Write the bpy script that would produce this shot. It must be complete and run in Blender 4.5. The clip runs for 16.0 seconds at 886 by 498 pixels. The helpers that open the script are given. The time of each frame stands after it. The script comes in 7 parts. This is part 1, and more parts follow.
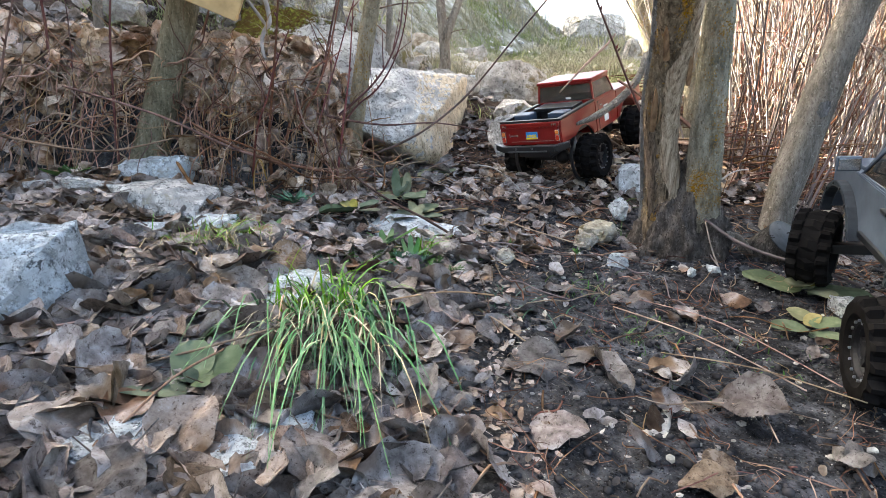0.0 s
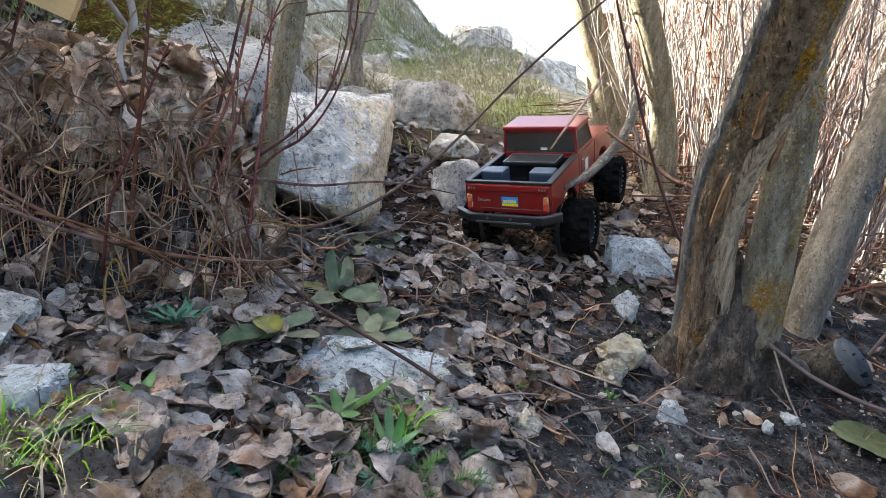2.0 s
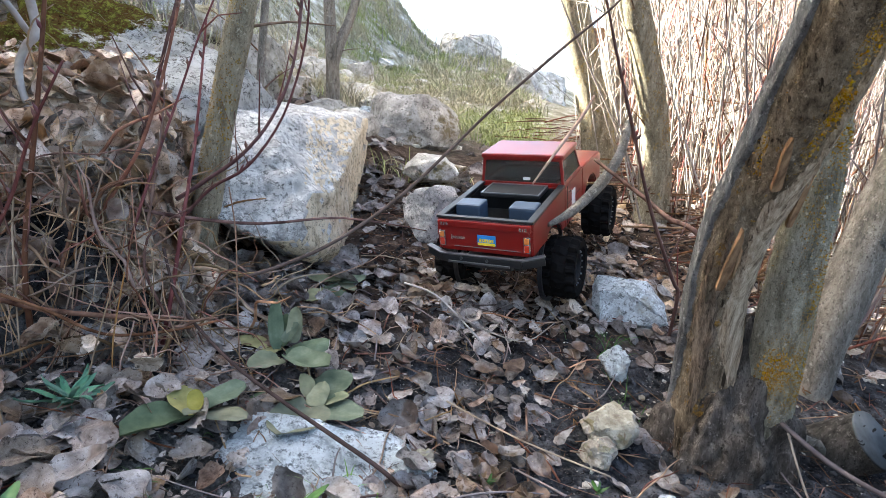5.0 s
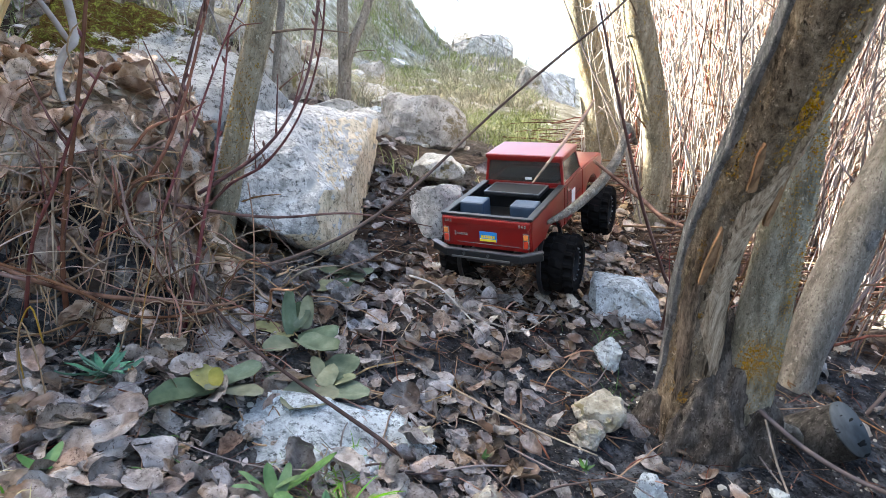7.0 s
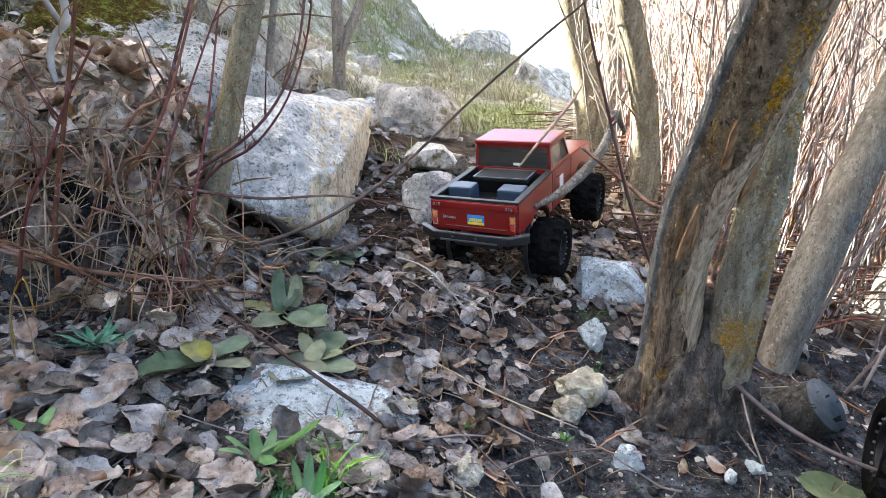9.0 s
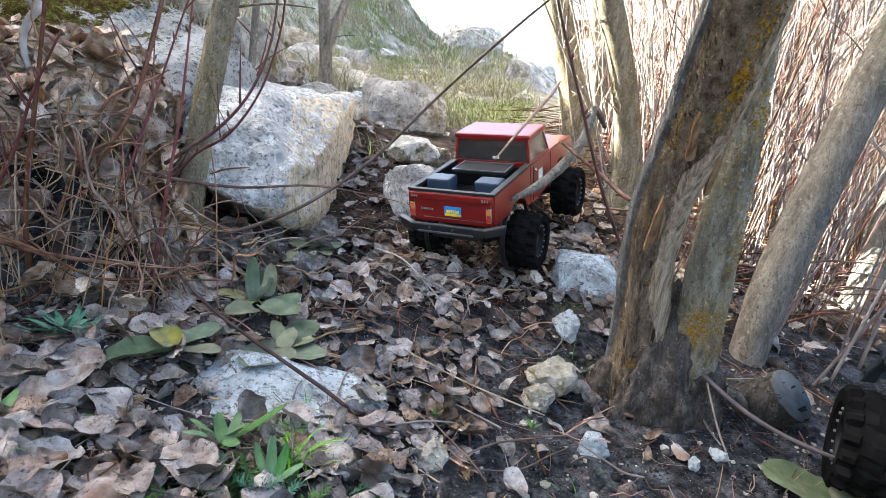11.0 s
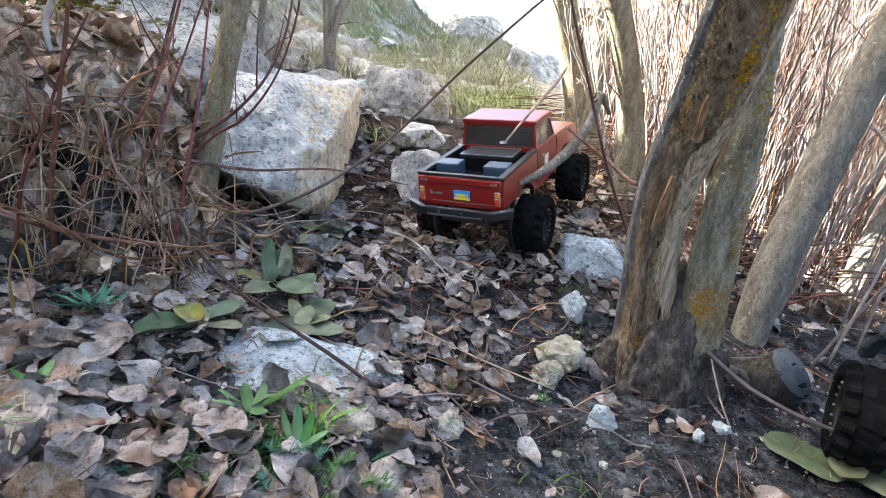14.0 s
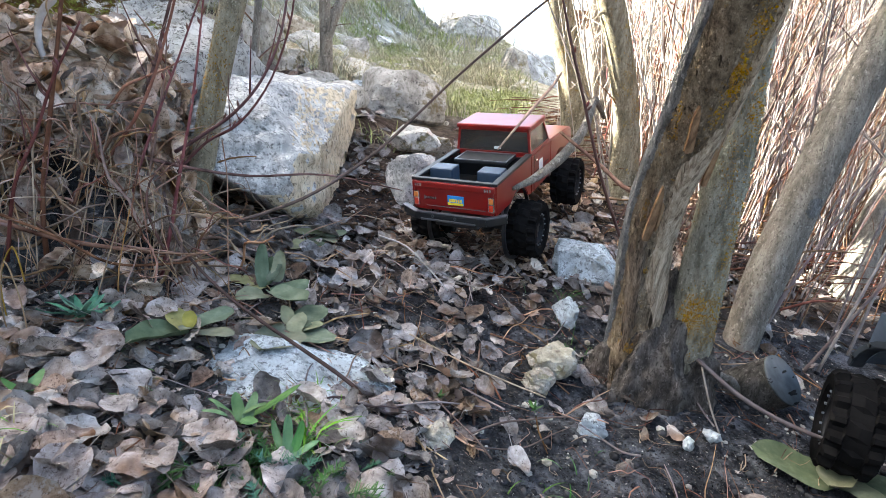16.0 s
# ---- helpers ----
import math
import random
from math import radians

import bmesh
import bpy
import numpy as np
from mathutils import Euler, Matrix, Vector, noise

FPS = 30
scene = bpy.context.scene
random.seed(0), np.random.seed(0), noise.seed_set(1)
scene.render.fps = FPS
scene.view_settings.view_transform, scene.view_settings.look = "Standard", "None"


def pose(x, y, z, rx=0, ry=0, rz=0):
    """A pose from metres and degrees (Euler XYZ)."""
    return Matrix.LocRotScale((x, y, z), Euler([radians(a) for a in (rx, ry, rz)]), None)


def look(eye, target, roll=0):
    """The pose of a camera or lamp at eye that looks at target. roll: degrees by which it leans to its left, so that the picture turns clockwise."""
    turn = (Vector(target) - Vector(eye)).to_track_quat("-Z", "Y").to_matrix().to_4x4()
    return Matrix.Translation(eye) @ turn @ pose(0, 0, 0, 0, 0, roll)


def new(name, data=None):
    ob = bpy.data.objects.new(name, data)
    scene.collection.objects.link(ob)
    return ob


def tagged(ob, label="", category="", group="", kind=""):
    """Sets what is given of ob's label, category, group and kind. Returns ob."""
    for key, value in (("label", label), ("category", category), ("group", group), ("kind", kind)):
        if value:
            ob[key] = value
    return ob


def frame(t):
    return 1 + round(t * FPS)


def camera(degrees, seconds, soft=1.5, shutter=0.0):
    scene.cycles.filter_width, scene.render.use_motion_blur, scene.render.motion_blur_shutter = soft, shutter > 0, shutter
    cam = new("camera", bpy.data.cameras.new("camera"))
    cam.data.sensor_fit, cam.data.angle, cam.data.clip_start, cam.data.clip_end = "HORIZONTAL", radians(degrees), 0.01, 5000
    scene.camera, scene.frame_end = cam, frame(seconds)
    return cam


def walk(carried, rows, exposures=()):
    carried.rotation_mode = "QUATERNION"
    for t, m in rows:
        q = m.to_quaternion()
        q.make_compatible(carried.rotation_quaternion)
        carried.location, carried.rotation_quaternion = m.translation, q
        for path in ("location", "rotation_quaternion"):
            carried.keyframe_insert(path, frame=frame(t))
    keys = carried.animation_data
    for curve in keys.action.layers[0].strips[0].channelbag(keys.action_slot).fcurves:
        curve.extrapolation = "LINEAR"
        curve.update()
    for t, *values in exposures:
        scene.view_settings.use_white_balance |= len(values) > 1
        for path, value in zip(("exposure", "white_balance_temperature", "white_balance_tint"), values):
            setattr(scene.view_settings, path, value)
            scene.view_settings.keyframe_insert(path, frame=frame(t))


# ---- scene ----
cam = camera(74.9, 16.0, 0.5)
PATH = [
    (0, (-0.002, -0.016, 0.38), (0.005, 1.927, -0.096), 0.3),
    (0.5, (-0.065, 0.082, 0.429), (0.186, 2.007, -0.05), 2.1),
    (1, (-0.173, 0.242, 0.46), (0.161, 2.155, -0.019), 2.6),
    (1.5, (-0.213, 0.352, 0.478), (0.178, 2.257, 0.011), 3.2),
    (2, (-0.142, 0.455, 0.476), (0.286, 2.353, 0.015), 3.7),
    (2.5, (-0.108, 0.508, 0.49), (0.353, 2.401, 0.04), 3.8),
    (3, (-0.142, 0.557, 0.498), (0.338, 2.447, 0.052), 4.2),
    (3.5, (-0.132, 0.57, 0.508), (0.35, 2.461, 0.073), 4.4),
    (4, (-0.099, 0.61, 0.503), (0.384, 2.503, 0.075), 4.7),
    (4.2, (-0.085, 0.616, 0.511), (0.39, 2.508, 0.073), 4.6),
    (6.3, (-0.078, 0.536, 0.516), (0.383, 2.432, 0.077), 5.6),
    (6.5, (-0.079, 0.534, 0.516), (0.374, 2.432, 0.075), 5.5),
    (7, (-0.083, 0.533, 0.521), (0.356, 2.433, 0.076), 5.5),
    (7.5, (-0.07, 0.531, 0.512), (0.367, 2.431, 0.067), 5.6),
    (8, (-0.056, 0.524, 0.508), (0.382, 2.423, 0.059), 5.6),
    (8.5, (-0.067, 0.515, 0.504), (0.372, 2.413, 0.052), 5.6),
    (9, (-0.067, 0.505, 0.501), (0.378, 2.401, 0.046), 5.6),
    (9.5, (-0.042, 0.493, 0.501), (0.411, 2.387, 0.044), 5.8),
    (9.7, (-0.037, 0.494, 0.497), (0.424, 2.387, 0.046), 6.0),
    (12, (-0.042, 0.475, 0.494), (0.43, 2.359, 0.018), 6.4),
    (12.5, (-0.057, 0.461, 0.492), (0.421, 2.343, 0.01), 6.4),
    (13, (-0.067, 0.44, 0.485), (0.413, 2.32, -0.001), 6.4),
    (13.5, (-0.061, 0.449, 0.481), (0.418, 2.329, -0.007), 6.4),
    (14, (-0.065, 0.466, 0.483), (0.413, 2.344, -0.009), 6.4),
    (14.5, (-0.064, 0.452, 0.488), (0.419, 2.329, -0.005), 6.5),
    (15, (-0.057, 0.472, 0.489), (0.431, 2.347, -0.005), 6.6),
    (15.5, (-0.056, 0.471, 0.497), (0.431, 2.346, 0.0), 6.6),
    (16, (-0.059, 0.466, 0.498), (0.428, 2.34, 0.001), 6.7),
]
walk(cam, [(t, look(eye, target, roll)) for t, eye, target, roll in PATH], [(0.0, 4.28, 6900, 2), (1.0, 4.20, 6700, 2), (1.6, 3.95, 6650, 2), (2.8, 3.95, 6550, 2), (4.0, 4.24, 6500, 2), (8.0, 4.36, 6430, 2), (16.0, 4.36, 6430, 1)])


# ---- world, sun, exposure ----
SUN_AZ, SUN_EL = -60.0, 34.6            # degrees: azimuth from straight ahead to the right, elevation
world = bpy.data.worlds.new("world")
scene.world = world
world.use_nodes = True
wn = world.node_tree.nodes
sky = wn.new("ShaderNodeTexSky")
sky.sky_type, sky.sun_disc = "NISHITA", False
sky.sun_elevation, sky.sun_rotation = radians(SUN_EL), radians(SUN_AZ)
sky.air_density, sky.dust_density, sky.ozone_density = 0.7, 6.0, 0.6
wn["Background"].inputs["Strength"].default_value = 0.055
world.node_tree.links.new(sky.outputs["Color"], wn["Background"].inputs["Color"])
sun = new("sun", bpy.data.lights.new("sun", "SUN"))
sun.data.energy, sun.data.angle, sun.data.color = 5.0, radians(0.6), (1.0, 0.95, 0.88)
ca, sa, ce, se = math.cos(radians(SUN_AZ)), math.sin(radians(SUN_AZ)), math.cos(radians(SUN_EL)), math.sin(radians(SUN_EL))
sun.matrix_world = look((10 * sa * ce, 10 * ca * ce, 10 * se), (0, 0, 0))


# ---- materials ----
class Mat:
    """A small builder for procedural node materials."""

    def __init__(self, name, rough=0.8, metal=0.0):
        self.m = bpy.data.materials.new(name)
        self.m.use_nodes = True
        self.t = self.m.node_tree
        self.b = self.t.nodes["Principled BSDF"]
        self.b.inputs["Roughness"].default_value = rough
        self.b.inputs["Metallic"].default_value = metal
        self.b.inputs["Specular IOR Level"].default_value = 0.5 if rough < 0.5 else 0.1 if rough < 0.66 else 0.02
        self.co = self.node("ShaderNodeTexCoord").outputs["Object"]
        self.c = None

    def node(self, kind, **props):
        n = self.t.nodes.new(kind)
        for k, v in props.items():
            n.inputs[k].default_value = v
        return n

    def link(self, a, b):
        self.t.links.new(a, b)

    def noise(self, scale, detail=4.0, rough=0.6, stretch=None, kind="ShaderNodeTexNoise"):
        n = self.node(kind)
        n.inputs["Scale"].default_value = scale
        if kind == "ShaderNodeTexNoise":
            n.inputs["Detail"].default_value, n.inputs["Roughness"].default_value = detail, rough
        co = self.co
        if stretch:
            mp = self.node("ShaderNodeMapping")
            mp.inputs["Scale"].default_value = stretch
            self.link(co, mp.inputs["Vector"])
            co = mp.outputs["Vector"]
        self.link(co, n.inputs["Vector"])
        return n.outputs["Distance"] if kind == "ShaderNodeTexVoronoi" else n.outputs["Fac"]

    def ramp(self, fac, stops):
        r = self.node("ShaderNodeValToRGB")
        e = r.color_ramp.elements
        while len(e) < len(stops):
            e.new(0.5)
        for el, (p, c) in zip(e, stops):
            el.position, el.color = p, (*c, 1.0) if len(c) == 3 else c
        self.link(fac, r.inputs["Fac"])
        return r.outputs["Color"]

    def base(self, fac, *stops):
        self.c = self.ramp(fac, stops)
        return self

    def patches(self, fac, low, high, colour):
        """Lays a colour over the base where fac passes from low to high."""
        f = self.ramp(fac, ((low, (0, 0, 0)), (high, (1, 1, 1))))
        mix = self.t.nodes.new("ShaderNodeMix")
        mix.data_type = "RGBA"
        self.link(f, mix.inputs["Factor"])
        self.link(self.c, mix.inputs["A"])
        if isinstance(colour, tuple):
            mix.inputs["B"].default_value = (*colour, 1)
        else:
            self.link(colour, mix.inputs["B"])
        self.c = mix.outputs["Result"]
        return self

    def vary(self, value=0.25, hue=0.02, sat=0.15):
        """Differences from piece to piece: object random and island random together."""
        oi, ge = self.node("ShaderNodeObjectInfo"), self.node("ShaderNodeNewGeometry")
        add = self.node("ShaderNodeMath")
        self.link(oi.outputs["Random"], add.inputs[0])
        self.link(ge.outputs["Random Per Island"], add.inputs[1])
        outs = []
        for k in (1.0, 7.31, 13.77):
            mul = self.node("ShaderNodeMath")
            mul.operation = "MULTIPLY"
            mul.inputs[1].default_value = k
            self.link(add.outputs[0], mul.inputs[0])
            fr = self.node("ShaderNodeMath")
            fr.operation = "FRACT"
            self.link(mul.outputs[0], fr.inputs[0])
            outs.append(fr.outputs[0])
        hsv = self.node("ShaderNodeHueSaturation")
        for out, key, mid, span in zip(outs, ("Value", "Hue", "Saturation"), (1.0, 0.5, 1.0), (value, hue, sat)):
            mr = self.node("ShaderNodeMapRange")
            mr.inputs["To Min"].default_value, mr.inputs["To Max"].default_value = mid - span, mid + span
            self.link(out, mr.inputs["Value"])
            self.link(mr.outputs["Result"], hsv.inputs[key])
        self.link(self.c, hsv.inputs["Color"])
        self.c = hsv.outputs["Color"]
        return self

    def bump(self, fac, strength=0.5, dist=0.002):
        bp = self.node("ShaderNodeBump")
        bp.inputs["Strength"].default_value, bp.inputs["Distance"].default_value = strength, dist
        self.link(fac, bp.inputs["Height"])
        if self.b.inputs["Normal"].links:
            self.link(self.b.inputs["Normal"].links[0].from_socket, bp.inputs["Normal"])
        self.link(bp.outputs["Normal"], self.b.inputs["Normal"])
        return self

    def gloss(self, fac, low, high):
        mr = self.node("ShaderNodeMapRange")
        mr.inputs["To Min"].default_value, mr.inputs["To Max"].default_value = low, high
        self.link(fac, mr.inputs["Value"])
        self.link(mr.outputs["Result"], self.b.inputs["Roughness"])
        return self

    def done(self):
        if self.c:
            self.link(self.c, self.b.inputs["Base Color"])
        return self.m


def plain(name, colour, rough=0.5, metal=0.0, coat=0.0, grain=60.0, spread=0.12):
    """Paint, plastic or metal with slight dust and unevenness."""
    k = Mat(name, rough, metal)
    n = k.noise(grain, 5)
    k.base(n, (0.3, tuple(c * (1 - spread) for c in colour)), (0.7, tuple(min(1, c * (1 + spread)) for c in colour)))
    k.gloss(k.noise(grain * 0.4, 3), max(0.03, rough - 0.08), min(1, rough + 0.12))
    k.b.inputs["Coat Weight"].default_value = coat
    k.b.inputs["Coat Roughness"].default_value = 0.08
    return k.done()


k = Mat("soil", 0.95)
k.base(k.noise(20, 9, 0.75), (0.36, (0.0065, 0.0066, 0.0074)), (0.50, (0.048, 0.049, 0.055)), (0.66, (0.170, 0.173, 0.192)))
k.patches(k.noise(150, 6, 0.8), 0.58, 0.62, (0.10, 0.084, 0.072))
k.patches(k.noise(260, 5, 0.8), 0.56, 0.60, (0.008, 0.006, 0.005))
k.patches(k.noise(340, 3), 0.66, 0.69, (0.34, 0.32, 0.30))
# paler grey dirt towards the left, in front of the bank
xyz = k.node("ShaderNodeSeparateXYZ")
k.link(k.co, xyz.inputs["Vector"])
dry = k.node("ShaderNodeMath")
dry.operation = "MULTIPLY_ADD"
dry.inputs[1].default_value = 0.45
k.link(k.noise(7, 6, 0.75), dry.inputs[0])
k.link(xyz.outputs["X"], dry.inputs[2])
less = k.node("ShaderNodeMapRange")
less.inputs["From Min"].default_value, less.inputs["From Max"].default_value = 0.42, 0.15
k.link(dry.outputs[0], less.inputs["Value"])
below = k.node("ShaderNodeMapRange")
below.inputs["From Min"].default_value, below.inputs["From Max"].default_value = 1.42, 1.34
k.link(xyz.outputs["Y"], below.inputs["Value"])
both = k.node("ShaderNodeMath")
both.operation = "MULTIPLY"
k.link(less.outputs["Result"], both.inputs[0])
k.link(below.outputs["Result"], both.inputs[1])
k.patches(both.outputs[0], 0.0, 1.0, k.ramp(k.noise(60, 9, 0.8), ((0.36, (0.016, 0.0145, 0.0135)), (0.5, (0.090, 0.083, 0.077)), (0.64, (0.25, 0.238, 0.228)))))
# brown earth above the step
over = k.node("ShaderNodeMapRange")
over.inputs["From Min"].default_value, over.inputs["From Max"].default_value = 1.66, 1.90
edge = k.node("ShaderNodeMath")
edge.operation = "MULTIPLY_ADD"
edge.inputs[1].default_value = 0.55
k.link(k.noise(4.5, 7, 0.75), edge.inputs[0])
k.link(xyz.outputs["Y"], edge.inputs[2])
k.link(edge.outputs[0], over.inputs["Value"])
k.patches(over.outputs["Result"], 0.0, 1.0, k.ramp(k.noise(26, 9, 0.78), ((0.36, (0.010, 0.0065, 0.005)), (0.5, (0.055, 0.038, 0.030)), (0.66, (0.16, 0.122, 0.100)))))
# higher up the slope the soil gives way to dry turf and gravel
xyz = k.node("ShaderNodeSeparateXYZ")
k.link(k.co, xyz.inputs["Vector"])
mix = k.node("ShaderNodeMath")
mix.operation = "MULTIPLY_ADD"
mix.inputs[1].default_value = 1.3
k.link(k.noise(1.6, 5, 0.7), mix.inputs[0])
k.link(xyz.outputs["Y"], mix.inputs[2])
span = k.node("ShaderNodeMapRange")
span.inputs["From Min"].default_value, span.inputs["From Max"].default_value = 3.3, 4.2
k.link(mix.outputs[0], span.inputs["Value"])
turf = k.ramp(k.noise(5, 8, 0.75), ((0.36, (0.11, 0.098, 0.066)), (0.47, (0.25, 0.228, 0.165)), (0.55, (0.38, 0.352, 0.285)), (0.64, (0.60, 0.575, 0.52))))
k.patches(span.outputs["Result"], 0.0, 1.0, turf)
k.bump(k.noise(90, 9, 0.8), 1.0, 0.008).bump(k.noise(420, 4, 0.7), 0.8, 0.002)
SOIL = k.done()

# one stone in two tints: warm bounce and blue skylight put into the colour
for stone_name, tint in (("limestone", (0.97, 0.93, 0.875)), ("sky_tinted_limestone", (0.97, 1.03, 1.06))):
    k = Mat(stone_name, 0.85)
    k.base(k.noise(12, 8, 0.72), *((p, tuple(g * c for c in tint)) for p, g in ((0.33, 0.36), (0.46, 0.60), (0.60, 0.82))))
    k.patches(k.noise(38, 9, 0.84), 0.495, 0.55, tuple(0.36 * c for c in tint))
    k.patches(k.noise(105, 8, 0.85), 0.535, 0.57, tuple(0.20 * c for c in tint))
    k.patches(k.noise(52, 6, 0.85), 0.58, 0.61, tuple(0.12 * c for c in tint))
    k.patches(k.noise(9, 7, 0.8), 0.53, 0.60, tuple(0.50 * c for c in tint))
    k.patches(k.noise(5, 6, 0.75), 0.60, 0.68, (0.30, 0.26, 0.18))
    k.vary(0.08, 0.01, 0.1)
    k.bump(k.noise(34, 9, 0.75), 1.0, 0.012).bump(k.noise(170, 6, 0.7), 0.8, 0.005)
    k.done()
LIMESTONE, SKY_TINTED_STONE = bpy.data.materials["limestone"], bpy.data.materials["sky_tinted_limestone"]

k = Mat("beige_break", 0.9)
k.base(k.noise(26, 9, 0.78, (1.6, 1.6, 0.6)), (0.36, (0.40, 0.31, 0.20)), (0.5, (0.76, 0.64, 0.46)), (0.64, (0.90, 0.81, 0.66)))
k.patches(k.noise(90, 8, 0.85), 0.54, 0.58, (0.16, 0.125, 0.09))
k.bump(k.noise(60, 9, 0.8), 1.0, 0.012)
BEIGE_BREAK = k.done()

k = Mat("pale_stone", 0.85)
k.base(k.noise(30, 8, 0.75), (0.36, (0.18, 0.145, 0.10)), (0.5, (0.36, 0.315, 0.24)), (0.62, (0.53, 0.49, 0.41)))
k.patches(k.noise(110, 7, 0.8), 0.55, 0.60, (0.22, 0.19, 0.15))
k.vary(0.22, 0.02, 0.3)
k.bump(k.noise(80, 8, 0.75), 1.0, 0.006)
PALE_STONE = k.done()

k = Mat("grey_rubble", 0.9)
k.base(k.noise(10, 8, 0.75), (0.36, (0.24, 0.222, 0.19)), (0.5, (0.52, 0.49, 0.445)), (0.64, (0.80, 0.77, 0.72)))
k.patches(k.noise(4, 6, 0.75), 0.55, 0.62, (0.24, 0.20, 0.11))
k.patches(k.noise(60, 8, 0.85), 0.55, 0.59, (0.085, 0.08, 0.07))
k.vary(0.25, 0.015, 0.2)
k.bump(k.noise(22, 9, 0.78), 1.0, 0.018).bump(k.noise(120, 5, 0.7), 0.8, 0.004)
RUBBLE = k.done()

k = Mat("mossy_rock", 0.95)
k.base(k.noise(14, 8, 0.75), (0.36, (0.42, 0.405, 0.375)), (0.5, (0.72, 0.70, 0.665)), (0.6, (0.88, 0.865, 0.84)))
k.patches(k.noise(70, 8, 0.85), 0.535, 0.565, (0.13, 0.12, 0.105))
# moss spreads over the upper left of the slab
xyz = k.node("ShaderNodeSeparateXYZ")
k.link(k.co, xyz.inputs["Vector"])
grow = k.node("ShaderNodeMath")
grow.operation = "MULTIPLY_ADD"
grow.inputs[1].default_value = 0.75
k.link(xyz.outputs["Y"], grow.inputs[0])
k.link(k.noise(11, 8, 0.8), grow.inputs[2])
less = k.node("ShaderNodeMath")
less.operation = "SUBTRACT"
k.link(grow.outputs[0], less.inputs[0])
k.link(xyz.outputs["X"], less.inputs[1])
k.patches(less.outputs[0], 0.44, 0.50, k.ramp(k.noise(60, 9, 0.85), ((0.39, (0.012, 0.008, 0.005)), (0.46, (0.135, 0.072, 0.022)), (0.51, (0.075, 0.060, 0.018)), (0.58, (0.26, 0.28, 0.050)))))
k.bump(k.noise(60, 9, 0.85), 1.0, 0.035)
MOSSY = k.done()


def bark(name, dark, mid, light, lichen, lichen_low=0.60, patch=6.0, pits=0.0):
    k = Mat(name, 0.92)
    k.base(k.noise(34, 9, 0.78, (1.5, 1.5, 0.45)), (0.36, dark), (0.5, mid), (0.66, light))
    k.patches(k.noise(190, 6, 0.85, (1.2, 1.2, 0.6)), 0.545, 0.585, tuple(c * 0.5 for c in mid))
    k.patches(k.noise(110, 7, 0.85), 0.57, 0.62, tuple(min(1, c * 1.25) for c in light))
    k.patches(k.noise(26, 6, 0.8), 0.60, 0.66, tuple(c * 0.45 for c in mid))
    k.patches(k.noise(patch, 9, 0.85), lichen_low, lichen_low + 0.03, k.ramp(k.noise(160, 4, 0.7), ((0.42, tuple(c * 0.45 for c in lichen)), (0.6, lichen))))
    if pits:
        k.patches(k.noise(75, 5, 0.6, (1.6, 1.6, 0.22)), pits, pits + 0.06, tuple(c * 0.8 for c in dark))
    k.bump(k.noise(60, 9, 0.8, (1.5, 1.5, 0.4)), 1.0, 0.012).bump(k.noise(300, 4, 0.7), 0.9, 0.003)
    return k.done()


BARK_DARK = bark("dark_scaly_bark", (0.052, 0.038, 0.026), (0.245, 0.188, 0.130), (0.45, 0.365, 0.27), (0.40, 0.23, 0.06), 0.57, 15.0, 0.62)
BARK_GREY = bark("smooth_grey_bark", (0.09, 0.088, 0.087), (0.20, 0.196, 0.194), (0.34, 0.333, 0.328), (0.40, 0.40, 0.38), 0.62, 14.0)
BARK_ORANGE = bark("orange_lichened_bark", (0.105, 0.094, 0.070), (0.325, 0.296, 0.228), (0.53, 0.49, 0.40), (0.40, 0.25, 0.08), 0.575, 15.0)
BARK_PLAIN = bark("plain_bark", (0.125, 0.110, 0.092), (0.245, 0.218, 0.185), (0.38, 0.35, 0.305), (0.40, 0.39, 0.33), 0.61)
BARK_GOLD = bark("lichened_bark", (0.13, 0.108, 0.072), (0.27, 0.232, 0.165), (0.43, 0.385, 0.295), (0.46, 0.32, 0.10), 0.575, 34.0)

BARK_SAPLING = bark("sapling_bark", (0.18, 0.152, 0.105), (0.38, 0.33, 0.235), (0.54, 0.485, 0.375), (0.55, 0.36, 0.08), 0.58, 16.0)
BARK_OLIVE = bark("olive_bark", (0.10, 0.088, 0.055), (0.205, 0.185, 0.125), (0.33, 0.30, 0.22), (0.42, 0.42, 0.32), 0.60, 18.0)

for wood, tones in (("bare_wood", ((0.115, 0.082, 0.056), (0.40, 0.305, 0.213), (0.62, 0.50, 0.375))), ("torn_wood", ((0.028, 0.021, 0.016), (0.15, 0.112, 0.082), (0.30, 0.23, 0.17)))):
    k = Mat(wood, 0.8)
    k.base(k.noise(48, 9, 0.8, (3.0, 3.0, 0.3)), *zip((0.37, 0.5, 0.62), tones))
    k.patches(k.noise(30, 7, 0.8, (4.0, 4.0, 0.2)), 0.58, 0.62, tones[0])
    k.bump(k.noise(70, 6, 0.7, (3.0, 3.0, 0.12)), 1.0, 0.009)
    k.done()
BARE_WOOD, TORN_WOOD = bpy.data.materials["bare_wood"], bpy.data.materials["torn_wood"]
k = Mat("fresh_splinter", 0.7)
k.base(k.noise(40, 6, 0.6, (3.0, 3.0, 0.2)), (0.36, (0.080, 0.045, 0.024)), (0.64, (0.25, 0.155, 0.088)))
k.bump(k.noise(120, 4, 0.6, (3, 3, 0.2)), 0.7, 0.002)
SPLINTER = k.done()
MUD_BARK = bark("muddy_bark", (0.032, 0.027, 0.023), (0.105, 0.090, 0.079), (0.24, 0.212, 0.19), (0.20, 0.18, 0.16), 0.62)
